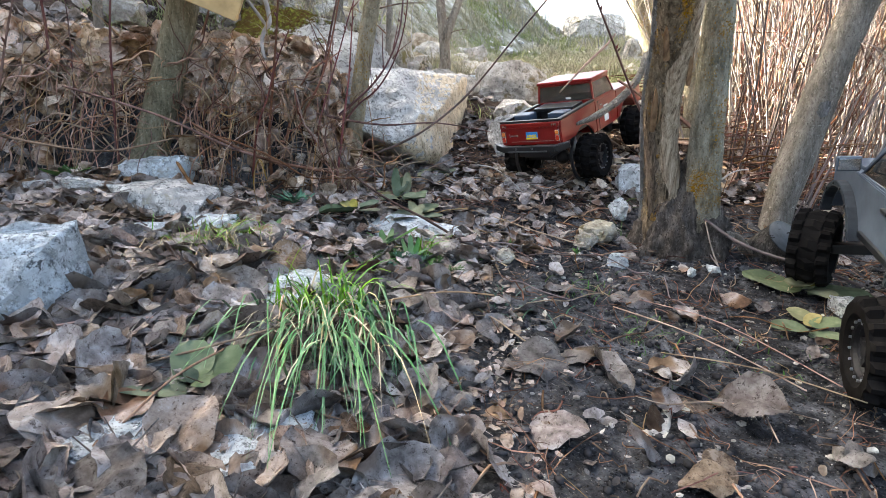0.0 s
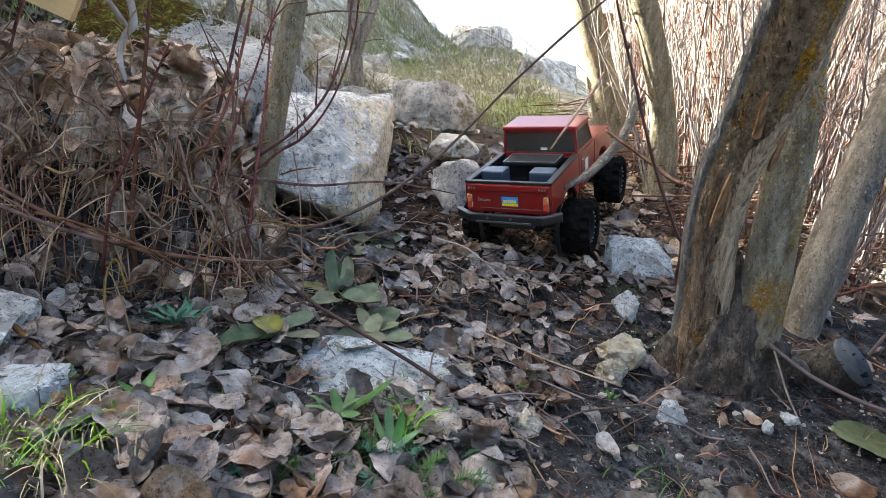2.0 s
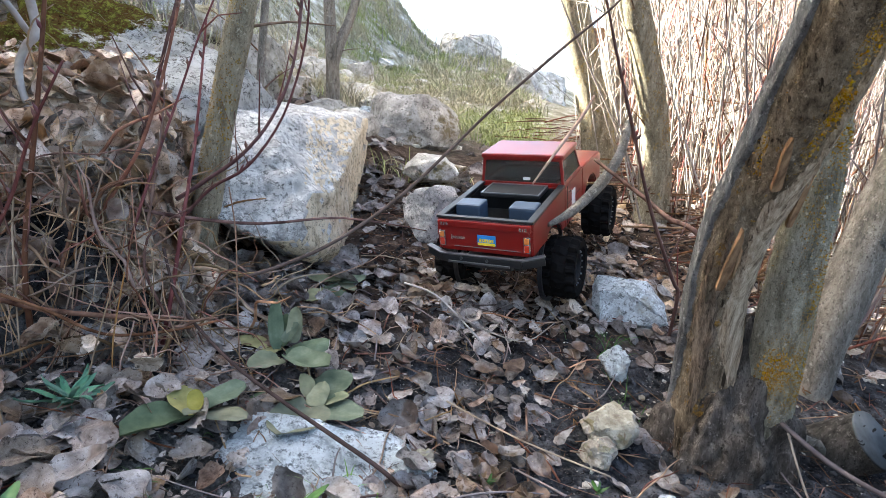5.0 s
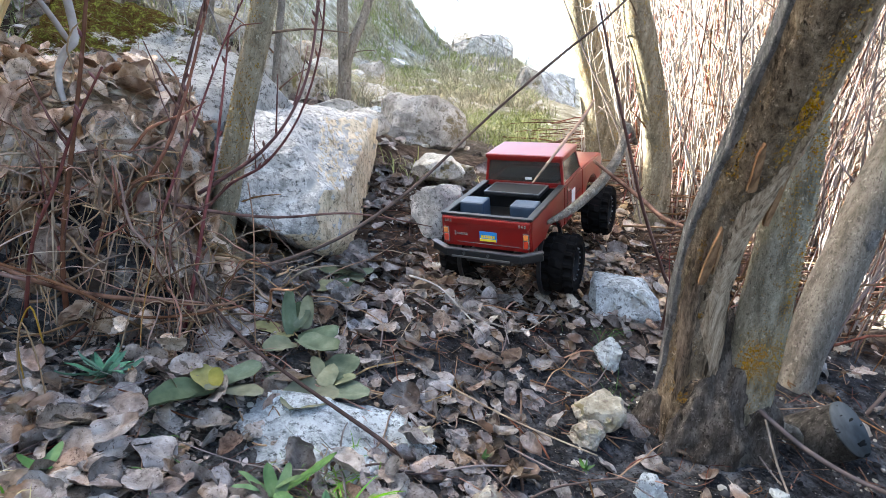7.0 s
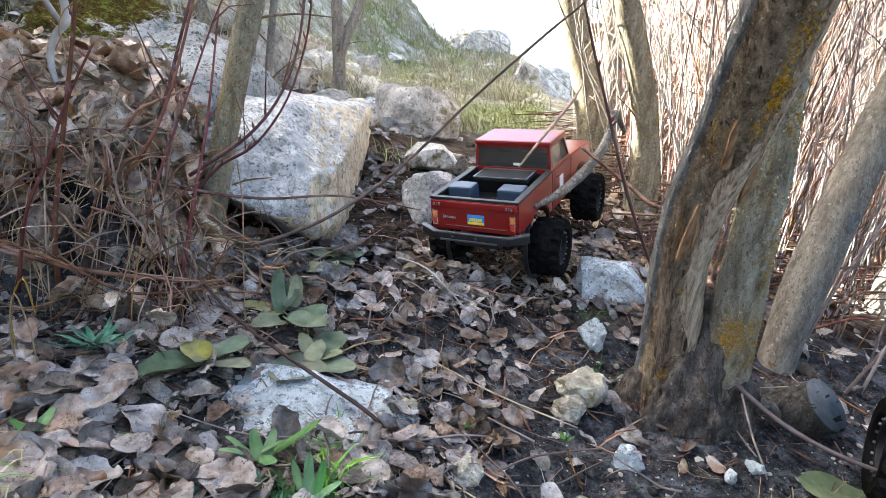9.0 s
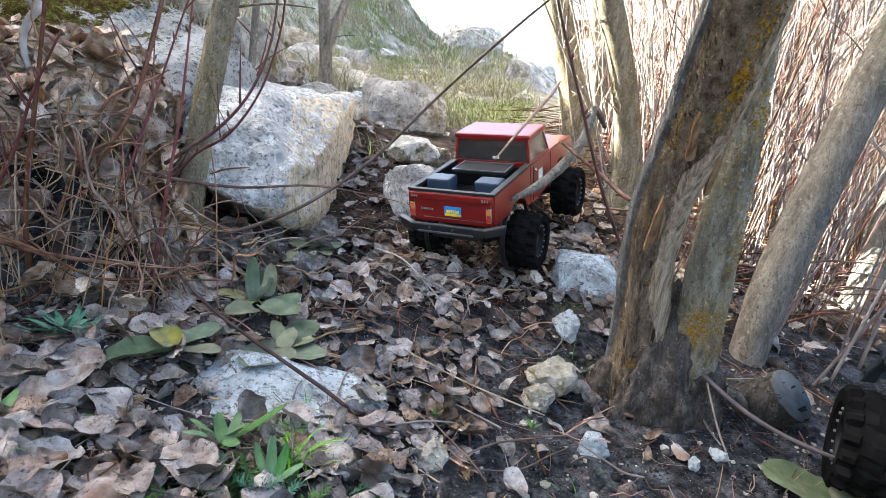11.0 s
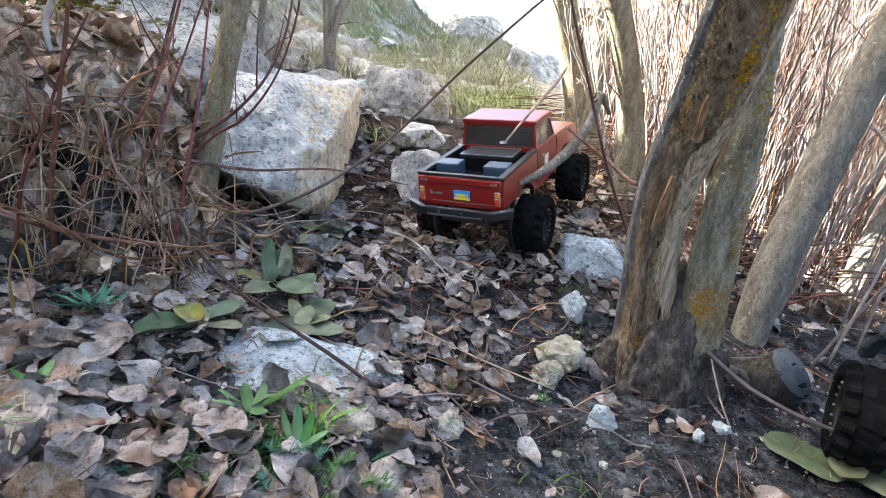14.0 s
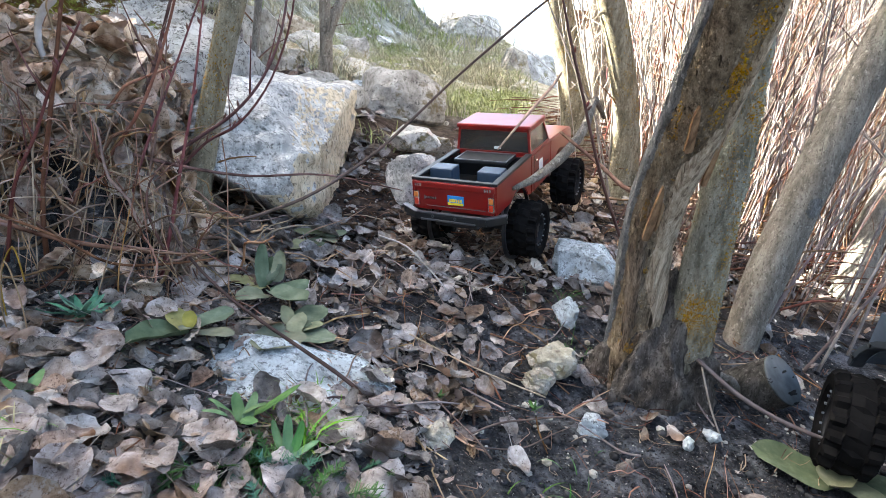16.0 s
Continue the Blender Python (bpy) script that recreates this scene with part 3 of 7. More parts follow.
for x, y, z, size, seed, turn, mat, lab in (
        (-0.018, 2.70, 0.480, (0.20, 0.15, 0.12), 151, 20, RUBBLE, "grey slab of rubble behind the boulder"), (0.055, 2.62, 0.455, (0.18, 0.14, 0.13), 152, -25, RUBBLE, "angular grey rubble stone in the heap"),
        (0.0, 2.48, 0.425, (0.15, 0.12, 0.10), 153, 60, RUBBLE, "dark grey rubble stone against the boulder"), (0.155, 2.98, 0.485, (0.12, 0.10, 0.09), 154, 10, SKY_TINTED_STONE, "bluish flat stone lying in the rubble"),
        (0.125, 2.58, 0.385, (0.11, 0.09, 0.08), 155, 45, RUBBLE, "small grey stone on the dark bank"), (0.31, 2.30, 0.345, (0.17, 0.12, 0.07), 156, -15, RUBBLE, "low grey slab half sunk above the path"),
        (-0.123, 3.2, 0.61, (0.14, 0.11, 0.10), 157, 30, PALE_STONE, "tan weathered rubble stone"), (-0.172, 2.8, 0.545, (0.17, 0.13, 0.11), 158, 75, RUBBLE, "rough grey stone high in the rubble"),
        (0.10, 2.82, 0.46, (0.16, 0.12, 0.10), 159, -40, RUBBLE, "broken grey rubble stone"), (0.21, 3.25, 0.53, (0.15, 0.12, 0.10), 160, 5, RUBBLE, "weathered stone at the edge of the rubble"), (0.121, 4.2, 0.70, (0.11, 0.09, 0.09), 161, 0, LIMESTONE, "white stone chip on the rubble heap")):
    stone("rubble_stone", x, y, size, seed, mat, lab, z=z, turn=turn, group="rubble")


def mossy_rock():
    mid = Vector((-0.42, 2.02, 0.50))
    cuts = (((0.08, -0.40, 0.91), (-0.42, 1.92, 0.590)), ((0.10, -0.75, 0.65), (-0.36, 1.80, 0.535)), ((0.70, -0.45, 0.55), (-0.295, 1.80, 0.545)), ((0.9, -0.4, 0.0), (-0.265, 1.80, 0.48)),
            ((0, -1, -0.1), (-0.4, 1.745, 0.45)), ((-0.85, -0.3, 0.4), (-0.66, 1.95, 0.58)), ((0.1, 0.75, 0.65), (-0.45, 2.16, 0.68)), ((0, 1, 0), (-0.4, 2.35, 0.5)), ((0, 0, -1), (-0.4, 2.0, 0.32)), ((0.5, 0.3, 0.8), (-0.33, 2.05, 0.64)))
    bm = rock_bmesh([(n, Vector(n).normalized().dot(Vector(p) - mid)) for n, p in cuts], 9, 0.06, 1.0, 6)
    bm.normal_update()
    for v in bm.verts:                            # cushions of moss on the upper part
        p = v.co + mid
        grown = smooth(0.05, 0.20, -p.x - 0.36 + 0.75 * (p.y - 1.86) + 0.10 * noise.noise(p * 13))
        v.co += v.normal * grown * (0.010 + 0.014 * noise.noise(p * 22) + 0.012 * abs(noise.noise(p * 55)) + 0.006 * noise.noise(p * 120))
    ob = part("mossy_rock", bm, MOSSY, None, "", True)
    ob.matrix_world = Matrix.Translation(mid)
    tagged(ob, "white lichen-specked rock slab with brown and green moss on top", "stone")


mossy_rock()
stone("trail_stone", 0.563, 1.60, (0.13, 0.11, 0.10), 23, SKY_TINTED_STONE, "grey-white angular stone beside the trail", z=0.185, turn=-15, detail=4)
stone("flat_stone", -0.072, 1.188, (0.285, 0.160, 0.070), 24, SKY_TINTED_STONE, "flat white stone sunk among dead leaves", z=0.101, turn=-14, tilt=20, detail=4)
stone("pale_stone", 0.352, 1.262, (0.082, 0.068, 0.056), 125, PALE_STONE, "cream-coloured lumpy stone on dark soil", z=0.105, turn=20)
stone("pale_stone", 0.312, 1.212, (0.045, 0.04, 0.04), 26, PALE_STONE, "small pale stone beside a bigger one", z=0.098)
stone("pale_stone", 0.445, 1.42, (0.045, 0.045, 0.05), 27, SKY_TINTED_STONE, "small bluish white stone in the soil", z=0.135)
stone("pale_stone", 0.358, 1.12, (0.042, 0.035, 0.038), 28, SKY_TINTED_STONE, "small white stone standing in the soil", z=0.072)
stone("pale_stone", 0.12, 1.08, (0.04, 0.04, 0.035), 29, PALE_STONE, "small white stone among dead leaves", z=0.093)
stone("pale_stone", 0.497, 1.09, (0.015, 0.014, 0.022), 30, SKY_TINTED_STONE, "tiny white stone chip near the tree", z=0.062)
stone("pale_stone", 0.545, 1.10, (0.020, 0.018, 0.018), 31, SKY_TINTED_STONE, "tiny grey stone near the tree roots", z=0.066)
stone("pale_stone", 0.07, 1.2, (0.032, 0.03, 0.03), 32, PALE_STONE, "small pale stone by the flat one", z=0.108)
stone("pale_stone", -0.264, 1.45, (0.034, 0.03, 0.028), 33, PALE_STONE, "small yellowish stone below the brush", z=0.172)
stone("white_rock", -0.575, 0.70, (0.17, 0.15, 0.22), 34, SKY_TINTED_STONE, "white rock standing in the leaf litter", z=0.115, detail=4, turn=10)
stone("white_rock", -0.655, 1.35, (0.15, 0.12, 0.11), 35, SKY_TINTED_STONE, "bluish white stone at the foot of a tree", z=0.215)
stone("white_rock", -0.595, 1.235, (0.19, 0.14, 0.10), 36, LIMESTONE, "broad pale rock in front of a tree", z=0.175, turn=-15, detail=4)
stone("white_rock", -0.77, 1.25, (0.11, 0.09, 0.07), 37, LIMESTONE, "pale stone among dead leaves", z=0.20)
stone("white_rock", -0.90, 1.27, (0.09, 0.08, 0.06), 38, LIMESTONE, "low grey-white stone among leaves", z=0.195)
stone("white_rock", -0.30, 0.45, (0.10, 0.09, 0.07), 39, SKY_TINTED_STONE, "grey stone half under dead leaves", z=0.06)
stone("white_rock", -0.185, 0.47, (0.13, 0.10, 0.07), 40, SKY_TINTED_STONE, "bluish white stone flush with the soil", z=0.045)
stone("white_rock", -0.463, 1.12, (0.105, 0.08, 0.06), 41, SKY_TINTED_STONE, "bluish white stone in the litter", z=0.140)
stone("white_rock", -0.557, 1.07, (0.095, 0.075, 0.05), 42, SKY_TINTED_STONE, "low white stone in the litter", z=0.140)
stone("white_rock", -0.240, 0.835, (0.17, 0.17, 0.07), 43, SKY_TINTED_STONE, "greyish stone partly buried near grass", z=0.085)
stone("white_rock", 0.257, 0.6, (0.09, 0.07, 0.04), 44, RUBBLE, "flat crumbly stone level with the soil", z=0.004)
stone("white_rock", 0.73, 0.92, (0.1, 0.09, 0.06), 45, SKY_TINTED_STONE, "white stone beside the wheel of a model", z=0.035)


# ---- trees and sticks ----
def tube_data(points, radii, sides=8, wobble=0.0, seed=0, sub=1):
    """Vertices and faces of a tapered tube along points."""
    pts = [Vector(p) for p in points]
    rad = list(radii) if hasattr(radii, "__len__") else [radii] * len(pts)
    if sub > 1:                                   # Catmull-Rom through the points
        fine, fr = [], []
        for i in range(len(pts) - 1):
            a, b, c, d = pts[max(0, i - 1)], pts[i], pts[i + 1], pts[min(len(pts) - 1, i + 2)]
            for s in range(sub):
                u = s / sub
                fine.append(0.5 * (2 * b + (c - a) * u + (2 * a - 5 * b + 4 * c - d) * u * u + (3 * b - a - 3 * c + d) * u ** 3))
                fr.append(rad[i] * (1 - u) + rad[i + 1] * u)
        fine.append(pts[-1])
        fr.append(rad[-1])
        pts, rad = fine, fr
    verts, faces = [], []
    side = None
    for i, p in enumerate(pts):
        way = (pts[min(i + 1, len(pts) - 1)] - pts[max(i - 1, 0)]).normalized()
        if side is None:
            side = way.cross(Vector((0.3, 1, 0.1))).normalized()
        side = (side - way * side.dot(way)).normalized()
        up = way.cross(side)
        for j in range(sides):
            a = 2 * math.pi * j / sides
            u = side * math.cos(a) + up * math.sin(a)
            r = rad[i]
            if wobble:
                r *= 1 + wobble * (noise.noise((p + u * r) * 9 + Vector((seed, 0, 0))) + 0.5 * noise.noise((p + u * r) * 30 + Vector((seed, 0, 0))))
            verts.append(p + u * r)
    n = len(pts)
    for i in range(n - 1):
        for j in range(sides):
            k = (j + 1) % sides
            faces.append((i * sides + j, i * sides + k, (i + 1) * sides + k, (i + 1) * sides + j))
    faces.append(tuple(range(sides - 1, -1, -1)))
    faces.append(tuple((n - 1) * sides + j for j in range(sides)))
    return verts, faces


def tube(name, points, radii, material, parent=None, sides=8, wobble=0.0, seed=0, sub=1):
    v, f = tube_data(points, radii, sides, wobble, seed, sub)
    return mesh_object(name, v, f, material, parent)


class Bundle:
    """Gathers many small meshes into one."""

    def __init__(self):
        self.v, self.f = [], []

    def add(self, v, f):
        n = len(self.v)
        self.v.extend(v)
        self.f.extend([tuple(i + n for i in face) for face in f])

    def make(self, name, material, parent=None):
        return mesh_object(name, self.v, self.f, material, parent)


def thing(name, x, y, z, label, category, group="", kind=""):
    ob = new(name)
    ob.empty_display_size = 0.05
    ob.matrix_world = pose(x, y, z)
    return tagged(ob, label, category, group, kind)


def adopt(parent, *obs):
    for ob in obs:
        ob.parent = parent
        ob.matrix_parent_inverse = parent.matrix_world.inverted()
    return parent


A_LINE = [(0.505, 1.265, -0.05), (0.495, 1.258, 0.12), (0.482, 1.250, 0.215), (0.463, 1.235, 0.324), (0.450, 1.205, 0.413), (0.448, 1.168, 0.493), (0.437, 1.130, 0.561), (0.420, 1.080, 0.645), (0.385, 0.99, 0.80), (0.33, 0.88, 1.05)]
A_RAD = [0.060, 0.046, 0.038, 0.036, 0.037, 0.039, 0.040, 0.040, 0.038, 0.035]
B_LINE = [(0.582, 1.25, -0.05), (0.564, 1.225, 0.12), (0.552, 1.207, 0.235), (0.546, 1.200, 0.339), (0.545, 1.198, 0.442), (0.547, 1.205, 0.531), (0.549, 1.215, 0.624), (0.555, 1.23, 0.8), (0.59, 1.26, 1.2)]
B_RAD = [0.055, 0.041, 0.035, 0.0325, 0.0315, 0.0305, 0.030, 0.029, 0.026]


def strip_on(line, rad, a0, a1, i0, i1, lift, seed, jag=0.3):
    """A curved plate lying on a trunk between two angles (radians round it), with a ragged outline."""
    rng = random.Random(seed)
    pts, rr = [Vector(p) for p in line], rad
    verts, faces = [], []
    steps, cols = 26, 7
    for s in range(steps + 1):
        q = i0 + (i1 - i0) * s / steps
        i = min(int(q), len(pts) - 2)
        u = q - i
        p, r = pts[i].lerp(pts[i + 1], u), rr[i] * (1 - u) + rr[i + 1] * u
        way = (pts[i + 1] - pts[i]).normalized()
        side = Vector((1, 0, 0))
        side = (side - way * side.dot(way)).normalized()
        up = way.cross(side)
        ends = min(1.0, 4.0 * min(s, steps - s) / steps + 0.15)
        w0 = a0 + (1 - ends) * (a1 - a0) * 0.5 + rng.uniform(-1, 1) * jag * 0.08
        w1 = a1 - (1 - ends) * (a1 - a0) * 0.5 + rng.uniform(-1, 1) * jag * 0.08
        for c in range(cols + 1):
            a = w0 + (w1 - w0) * c / cols
            edge = 0 if c in (0, cols) else 1
            verts.append(p + (side * math.cos(a) + up * math.sin(a)) * (r + (lift if edge else -0.003) + 0.0012 * rng.uniform(-1, 1)))
    w = cols + 1
    for s in range(steps):
        for c in range(cols):
            faces.append((s * w + c, s * w + c + 1, (s + 1) * w + c + 1, (s + 1) * w + c))
    return verts, faces


def splinter_bmesh(a, b, width, thick, seed):
    """A broken sliver of wood from a to b."""
    rng = random.Random(seed)
    a, b = Vector(a), Vector(b)
    way = b - a
    side = way.cross(Vector((0, 1, 0.2))).normalized()
    out = side.cross(way).normalized()
    bm = bmesh.new()
    rings = []
    for u, w in ((0, 0.7), (0.05, 1.0), (0.35, 0.9), (0.7, 0.8), (0.86, 0.45), (1, 0.08)):
        c = a + way * u + out * rng.uniform(-0.2, 0.2) * thick
        k = width * 0.5 * w * rng.uniform(0.85, 1.15)
        rings.append([bm.verts.new(c + side * (s * k) + out * (t * thick * 0.5)) for s, t in ((-1, -1), (1, -1), (0.8, 1), (-0.8, 1))])
    for r, q in zip(rings, rings[1:]):
        for j in range(4):
            bm.faces.new((r[j], r[(j + 1) % 4], q[(j + 1) % 4], q[j]))
    bm.faces.new(rings[0][::-1])
    bm.faces.new(rings[-1])
    return bm


def lichen(line, rad, clusters, n, seed, size=(0.0012, 0.0042), material=None, long=1.3):
    """Many small crusts of lichen on a trunk, gathered round (angle, height along the line, spread)."""
    rng = random.Random(seed)
    pts = [Vector(p) for p in line]
    b = Bundle()
    for i in range(n):
        a0, q0, da, dq = rng.choice(clusters)
        a, q = rng.gauss(a0, da), rng.gauss(q0, dq)
        if not 0 < q < len(pts) - 1.01:
            continue
        k = int(q)
        p, r = pts[k].lerp(pts[k + 1], q - k), rad[k] + (rad[k + 1] - rad[k]) * (q - k)
        way = (pts[k + 1] - pts[k]).normalized()
        side = Vector((1, 0, 0))
        side = (side - way * side.dot(way)).normalized()
        up = way.cross(side)
        out = side * math.cos(a) + up * math.sin(a)
        c, t = p + out * (r * 1.01 + 0.001), out.cross(way).normalized()
        w = rng.uniform(size[0], size[1]) * rng.uniform(0.5, 1)
        ring = []
        for j in range(7):
            e = 2 * math.pi * j / 7
            f = w * rng.uniform(0.6, 1.3)
            ring.append(c + t * math.cos(e) * f + way * math.sin(e) * f * long - out * (0.0025 + 0.5 * f * f / r))
        b.add([c + out * rng.uniform(0.0, 0.0016)] + ring, [(0, 1 + j, 1 + (j + 1) % 7) for j in range(7)])
    if material:
        return tagged(b.make("bark_crust", material), "rough scales of bark", kind="stuff")
    return tagged(b.make("lichen", ORANGE_LICHEN), "orange lichen crust", kind="stuff")


def twin_tree():
    t = thing("tree", 0.53, 1.24, 0.07, "two-stemmed grey tree with torn bark and orange lichen", "tree")
    obs = [tube("trunk", A_LINE, A_RAD, BARK_DARK, None, 32, 0.12, 1, 8), tube("trunk", B_LINE, B_RAD, BARK_ORANGE, None, 32, 0.07, 2, 8)]
    tagged(obs[0], "split trunk with the bark torn off")
    tagged(obs[1], "whole trunk with orange lichen")
    for a0, a1, i0, i1, lift, sd, lab in ((-2.0, -0.55, 1.5, 5.4, 0.0030, 3, "pale weathered bare wood"), (-1.20, -0.50, 4.6, 8.6, 0.0045, 13, "pale weathered bare wood")):
        v, f = strip_on(A_LINE, A_RAD, a0, a1, i0, i1, lift, sd, 0.9)
        obs.append(tagged(mesh_object("bare_wood", v, f, BARE_WOOD), lab))
    v, f = strip_on(A_LINE, A_RAD, -2.90, -2.10, 1.35, 4.2, 0.0042, 15, 1.2)
    obs.append(tagged(mesh_object("torn_wood", v, f, TORN_WOOD), "rough brown torn wood"))
    for a0, a1, i0, i1, lift, sd, mt in ((-3.85, -3.00, 1.2, 8.9, 0.0055, 4, BARK_GREY), (-2.66, -2.40, 3.0, 4.6, 0.0060, 6, BARK_DARK), (-2.85, -1.70, 4.7, 8.8, 0.0060, 7, BARK_DARK), (-2.3, -1.2, 1.25, 1.75, 0.0065, 8, TORN_WOOD)):
        v, f = strip_on(A_LINE, A_RAD, a0, a1, i0, i1, lift, sd, 1.0)
        obs.append(tagged(mesh_object("bark_flap", v, f, mt), "lifted plate of grey bark"))
    for i, (a, b, w) in enumerate((((0.422, 1.130, 0.468), (0.408, 1.106, 0.526), 0.012), ((0.480, 1.160, 0.424), (0.468, 1.124, 0.520), 0.009), ((0.429, 1.192, 0.334), (0.419, 1.160, 0.418), 0.013), ((0.437, 1.178, 0.40), (0.437, 1.185, 0.35), 0.005))):
        obs.append(part("splinter", splinter_bmesh(a, b, w, 0.005, 60 + i), SPLINTER, None, "fresh yellow-brown splinter"))
    obs.append(lichen(A_LINE, A_RAD, ((-2.3, 6.2, 0.5, 0.7), (-2.9, 4.0, 0.25, 1.2), (-2.2, 1.7, 0.6, 0.3)), 900, 21, (0.002, 0.0075), BARK_DARK, 2.2))
    obs.append(lichen(B_LINE, B_RAD, ((-1.9, 2.5, 0.7, 0.8), (-1.9, 4.5, 0.7, 1.2)), 1100, 22, (0.0012, 0.004), BARK_ORANGE, 1.7))
    obs.append(lichen(B_LINE, B_RAD, ((-2.0, 2.05, 0.30, 0.25), (-1.6, 2.4, 0.25, 0.25), (-2.3, 1.9, 0.25, 0.2), (-1.5, 1.7, 0.3, 0.2)), 1900, 1, (0.0007, 0.0023)))
    obs.append(lichen(B_LINE, B_RAD, ((-1.8, 3.5, 0.6, 1.2), (-1.6, 5.0, 0.3, 0.4), (-2.1, 4.0, 0.2, 0.3), (-1.3, 3.0, 0.25, 0.3)), 1100, 2, (0.0006, 0.0018)))
    obs.append(lichen(A_LINE, A_RAD, ((-2.5, 5.4, 0.22, 0.20), (-2.0, 5.7, 0.25, 0.16), (-2.3, 6.3, 0.2, 0.15), (-1.8, 6.9, 0.25, 0.3), (-2.2, 7.6, 0.2, 0.2), (-1.6, 6.2, 0.2, 0.12)), 2600, 3, (0.0007, 0.0026)))
    # root flare with mud
    bm = bmesh.new()
    bmesh.ops.create_icosphere(bm, subdivisions=5, radius=1)
    for v in bm.verts:
        u = v.co.copy()
        k = 1 + 0.20 * noise.noise(u * 2.2) + 0.16 * noise.noise(u * 6) - 0.10 * abs(noise.noise(u * 13)) + 0.05 * noise.noise(u * 30)
        ridge = 1 + 0.16 * math.sin(5 * math.atan2(u.y, u.x) + 1.0)
        v.co = Vector((0.532 + u.x * 0.086 * k * (ridge if u.z < 0.3 else 1) * (1.15 - 0.35 * u.z), 1.250 + u.y * 0.078 * k * (1.1 - 0.30 * u.z), 0.095 + u.z * 0.165 * k))
    obs.append(part("root_flare", bm, MUD_BARK, None, "mud-covered swollen root flare", True))
    for i, (q, r) in enumerate((([(0.58, 1.2, 0.12), (0.63, 1.18, 0.115), (0.69, 1.22, 0.06)], 0.009),)):
        obs.append(tube("root", q, [r, r * 0.8, r * 0.4], BARK_PLAIN, None, 8, 0.2, i, 3))
    adopt(t, *obs)


def plain_tree(name, line, rad, material, label, seed, limbs=()):
    x, y, z = line[0]
    t = thing(name, x, y, z, label, "tree")
    obs = [tube("trunk", line, rad, material, None, 18, 0.08, seed, 5)]
    rng = random.Random(seed * 7)
    for q in range(2):                            # thin side twigs
        i = rng.randint(1, len(line) - 3) if len(line) > 4 else 1
        c = Vector(line[i]).lerp(Vector(line[i + 1]), rng.random())
        w = Vector((rng.choice((-1, 1)) * rng.uniform(0.6, 1), rng.uniform(-0.8, 0.2), rng.uniform(0.0, 0.7))).normalized() * rng.uniform(0.08, 0.18)
        obs.append(tube("side_twig", [c, c + w * 0.5 + Vector((0, 0, 0.008)), c + w], [0.0028, 0.002, 0.001], TWIG, None, 5, 0, 0, 3))
    if material in (BARK_GOLD, BARK_SAPLING):
        near = y < 1.9
        top = len(line) - 1.2
        obs.append(lichen(line, rad, tuple((rng.uniform(-2.6, -1.0), rng.uniform(1.5, top), 0.35, 0.35) for _ in range(9)), 1000, seed, (0.0006, 0.0019) if near else (0.0006, 0.0013)))
    for pts, r in limbs:
        obs.append(tube("branch", pts, r, material, None, 7, 0.1, seed + 5, 4))
    adopt(t, *obs)
    return t


twin_tree()
t2 = plain_tree("tree", [(0.79, 1.37, -0.02), (0.812, 1.375, 0.087), (0.838, 1.385, 0.21), (0.880, 1.39, 0.37), (0.922, 1.39, 0.53), (0.955, 1.385, 0.65), (1.03, 1.37, 0.95), (1.12, 1.35, 1.4)],
                [0.037, 0.034, 0.038, 0.039, 0.038, 0.036, 0.033, 0.028], BARK_PLAIN, "smooth grey leaning tree with a round lichen patch", 3)
v, f = strip_on([(0.872, 1.39, 0.345), (0.882, 1.39, 0.378), (0.892, 1.39, 0.411)], [0.0395] * 3, -2.05, -1.30, 0.45, 1.6, 0.0025, 5, 0.6)
adopt(t2, tagged(mesh_object("lichen_patch", v, f, BARK_GREY), "round pale grey lichen patch"))
plain_tree("tree", [(1.20, 1.60, -0.06), (1.28, 1.62, 0.0), (1.355, 1.64, 0.106), (1.405, 1.66, 0.244), (1.445, 1.68, 0.396), (1.52, 1.70, 0.7), (1.6, 1.7, 1.2)],
           [0.035, 0.04, 0.038, 0.037, 0.035, 0.032, 0.028], BARK_PLAIN, "grey tree bending out of the slope beside the thicket", 6)
plain_tree("sapling", [(-0.258, 1.635, 0.17), (-0.252, 1.63, 0.243), (-0.229, 1.62, 0.406), (-0.201, 1.61, 0.562), (-0.181, 1.60, 0.663), (-0.15, 1.585, 0.85), (-0.10, 1.57, 1.2)],
           [0.028, 0.024, 0.0225, 0.021, 0.020, 0.018, 0.014], BARK_SAPLING, "young grey-barked tree with yellow lichen before the boulder", 8)
plain_tree("tree", [(-0.735, 1.39, 0.15), (-0.71, 1.39, 0.244), (-0.65, 1.40, 0.429), (-0.599, 1.42, 0.618), (-0.55, 1.43, 0.85), (-0.5, 1.45, 1.2)],
           [0.05, 0.041, 0.037, 0.035, 0.033, 0.03], BARK_OLIVE, "olive-grey tree rising from the brush", 10)
plain_tree("tree", [(0.97, 2.5, 0.30), (0.938, 2.5, 0.44), (0.864, 2.5, 0.661), (0.773, 2.5, 0.894), (0.70, 2.5, 1.2), (0.62, 2.5, 1.8)],
           [0.075, 0.062, 0.052, 0.05, 0.046, 0.04], BARK_GOLD, "sunlit tree with golden lichen on its bark", 12)
plain_tree("tree", [(0.885, 2.06, 0.22), (0.883, 2.05, 0.379), (0.852, 2.05, 0.538), (0.778, 2.05, 0.744), (0.729, 2.05, 0.853), (0.66, 2.05, 1.05), (0.58, 2.05, 1.5)],
           [0.05, 0.041, 0.038, 0.037, 0.036, 0.034, 0.03], BARK_GOLD, "slim sunlit tree with golden bark at the thicket's edge", 14)
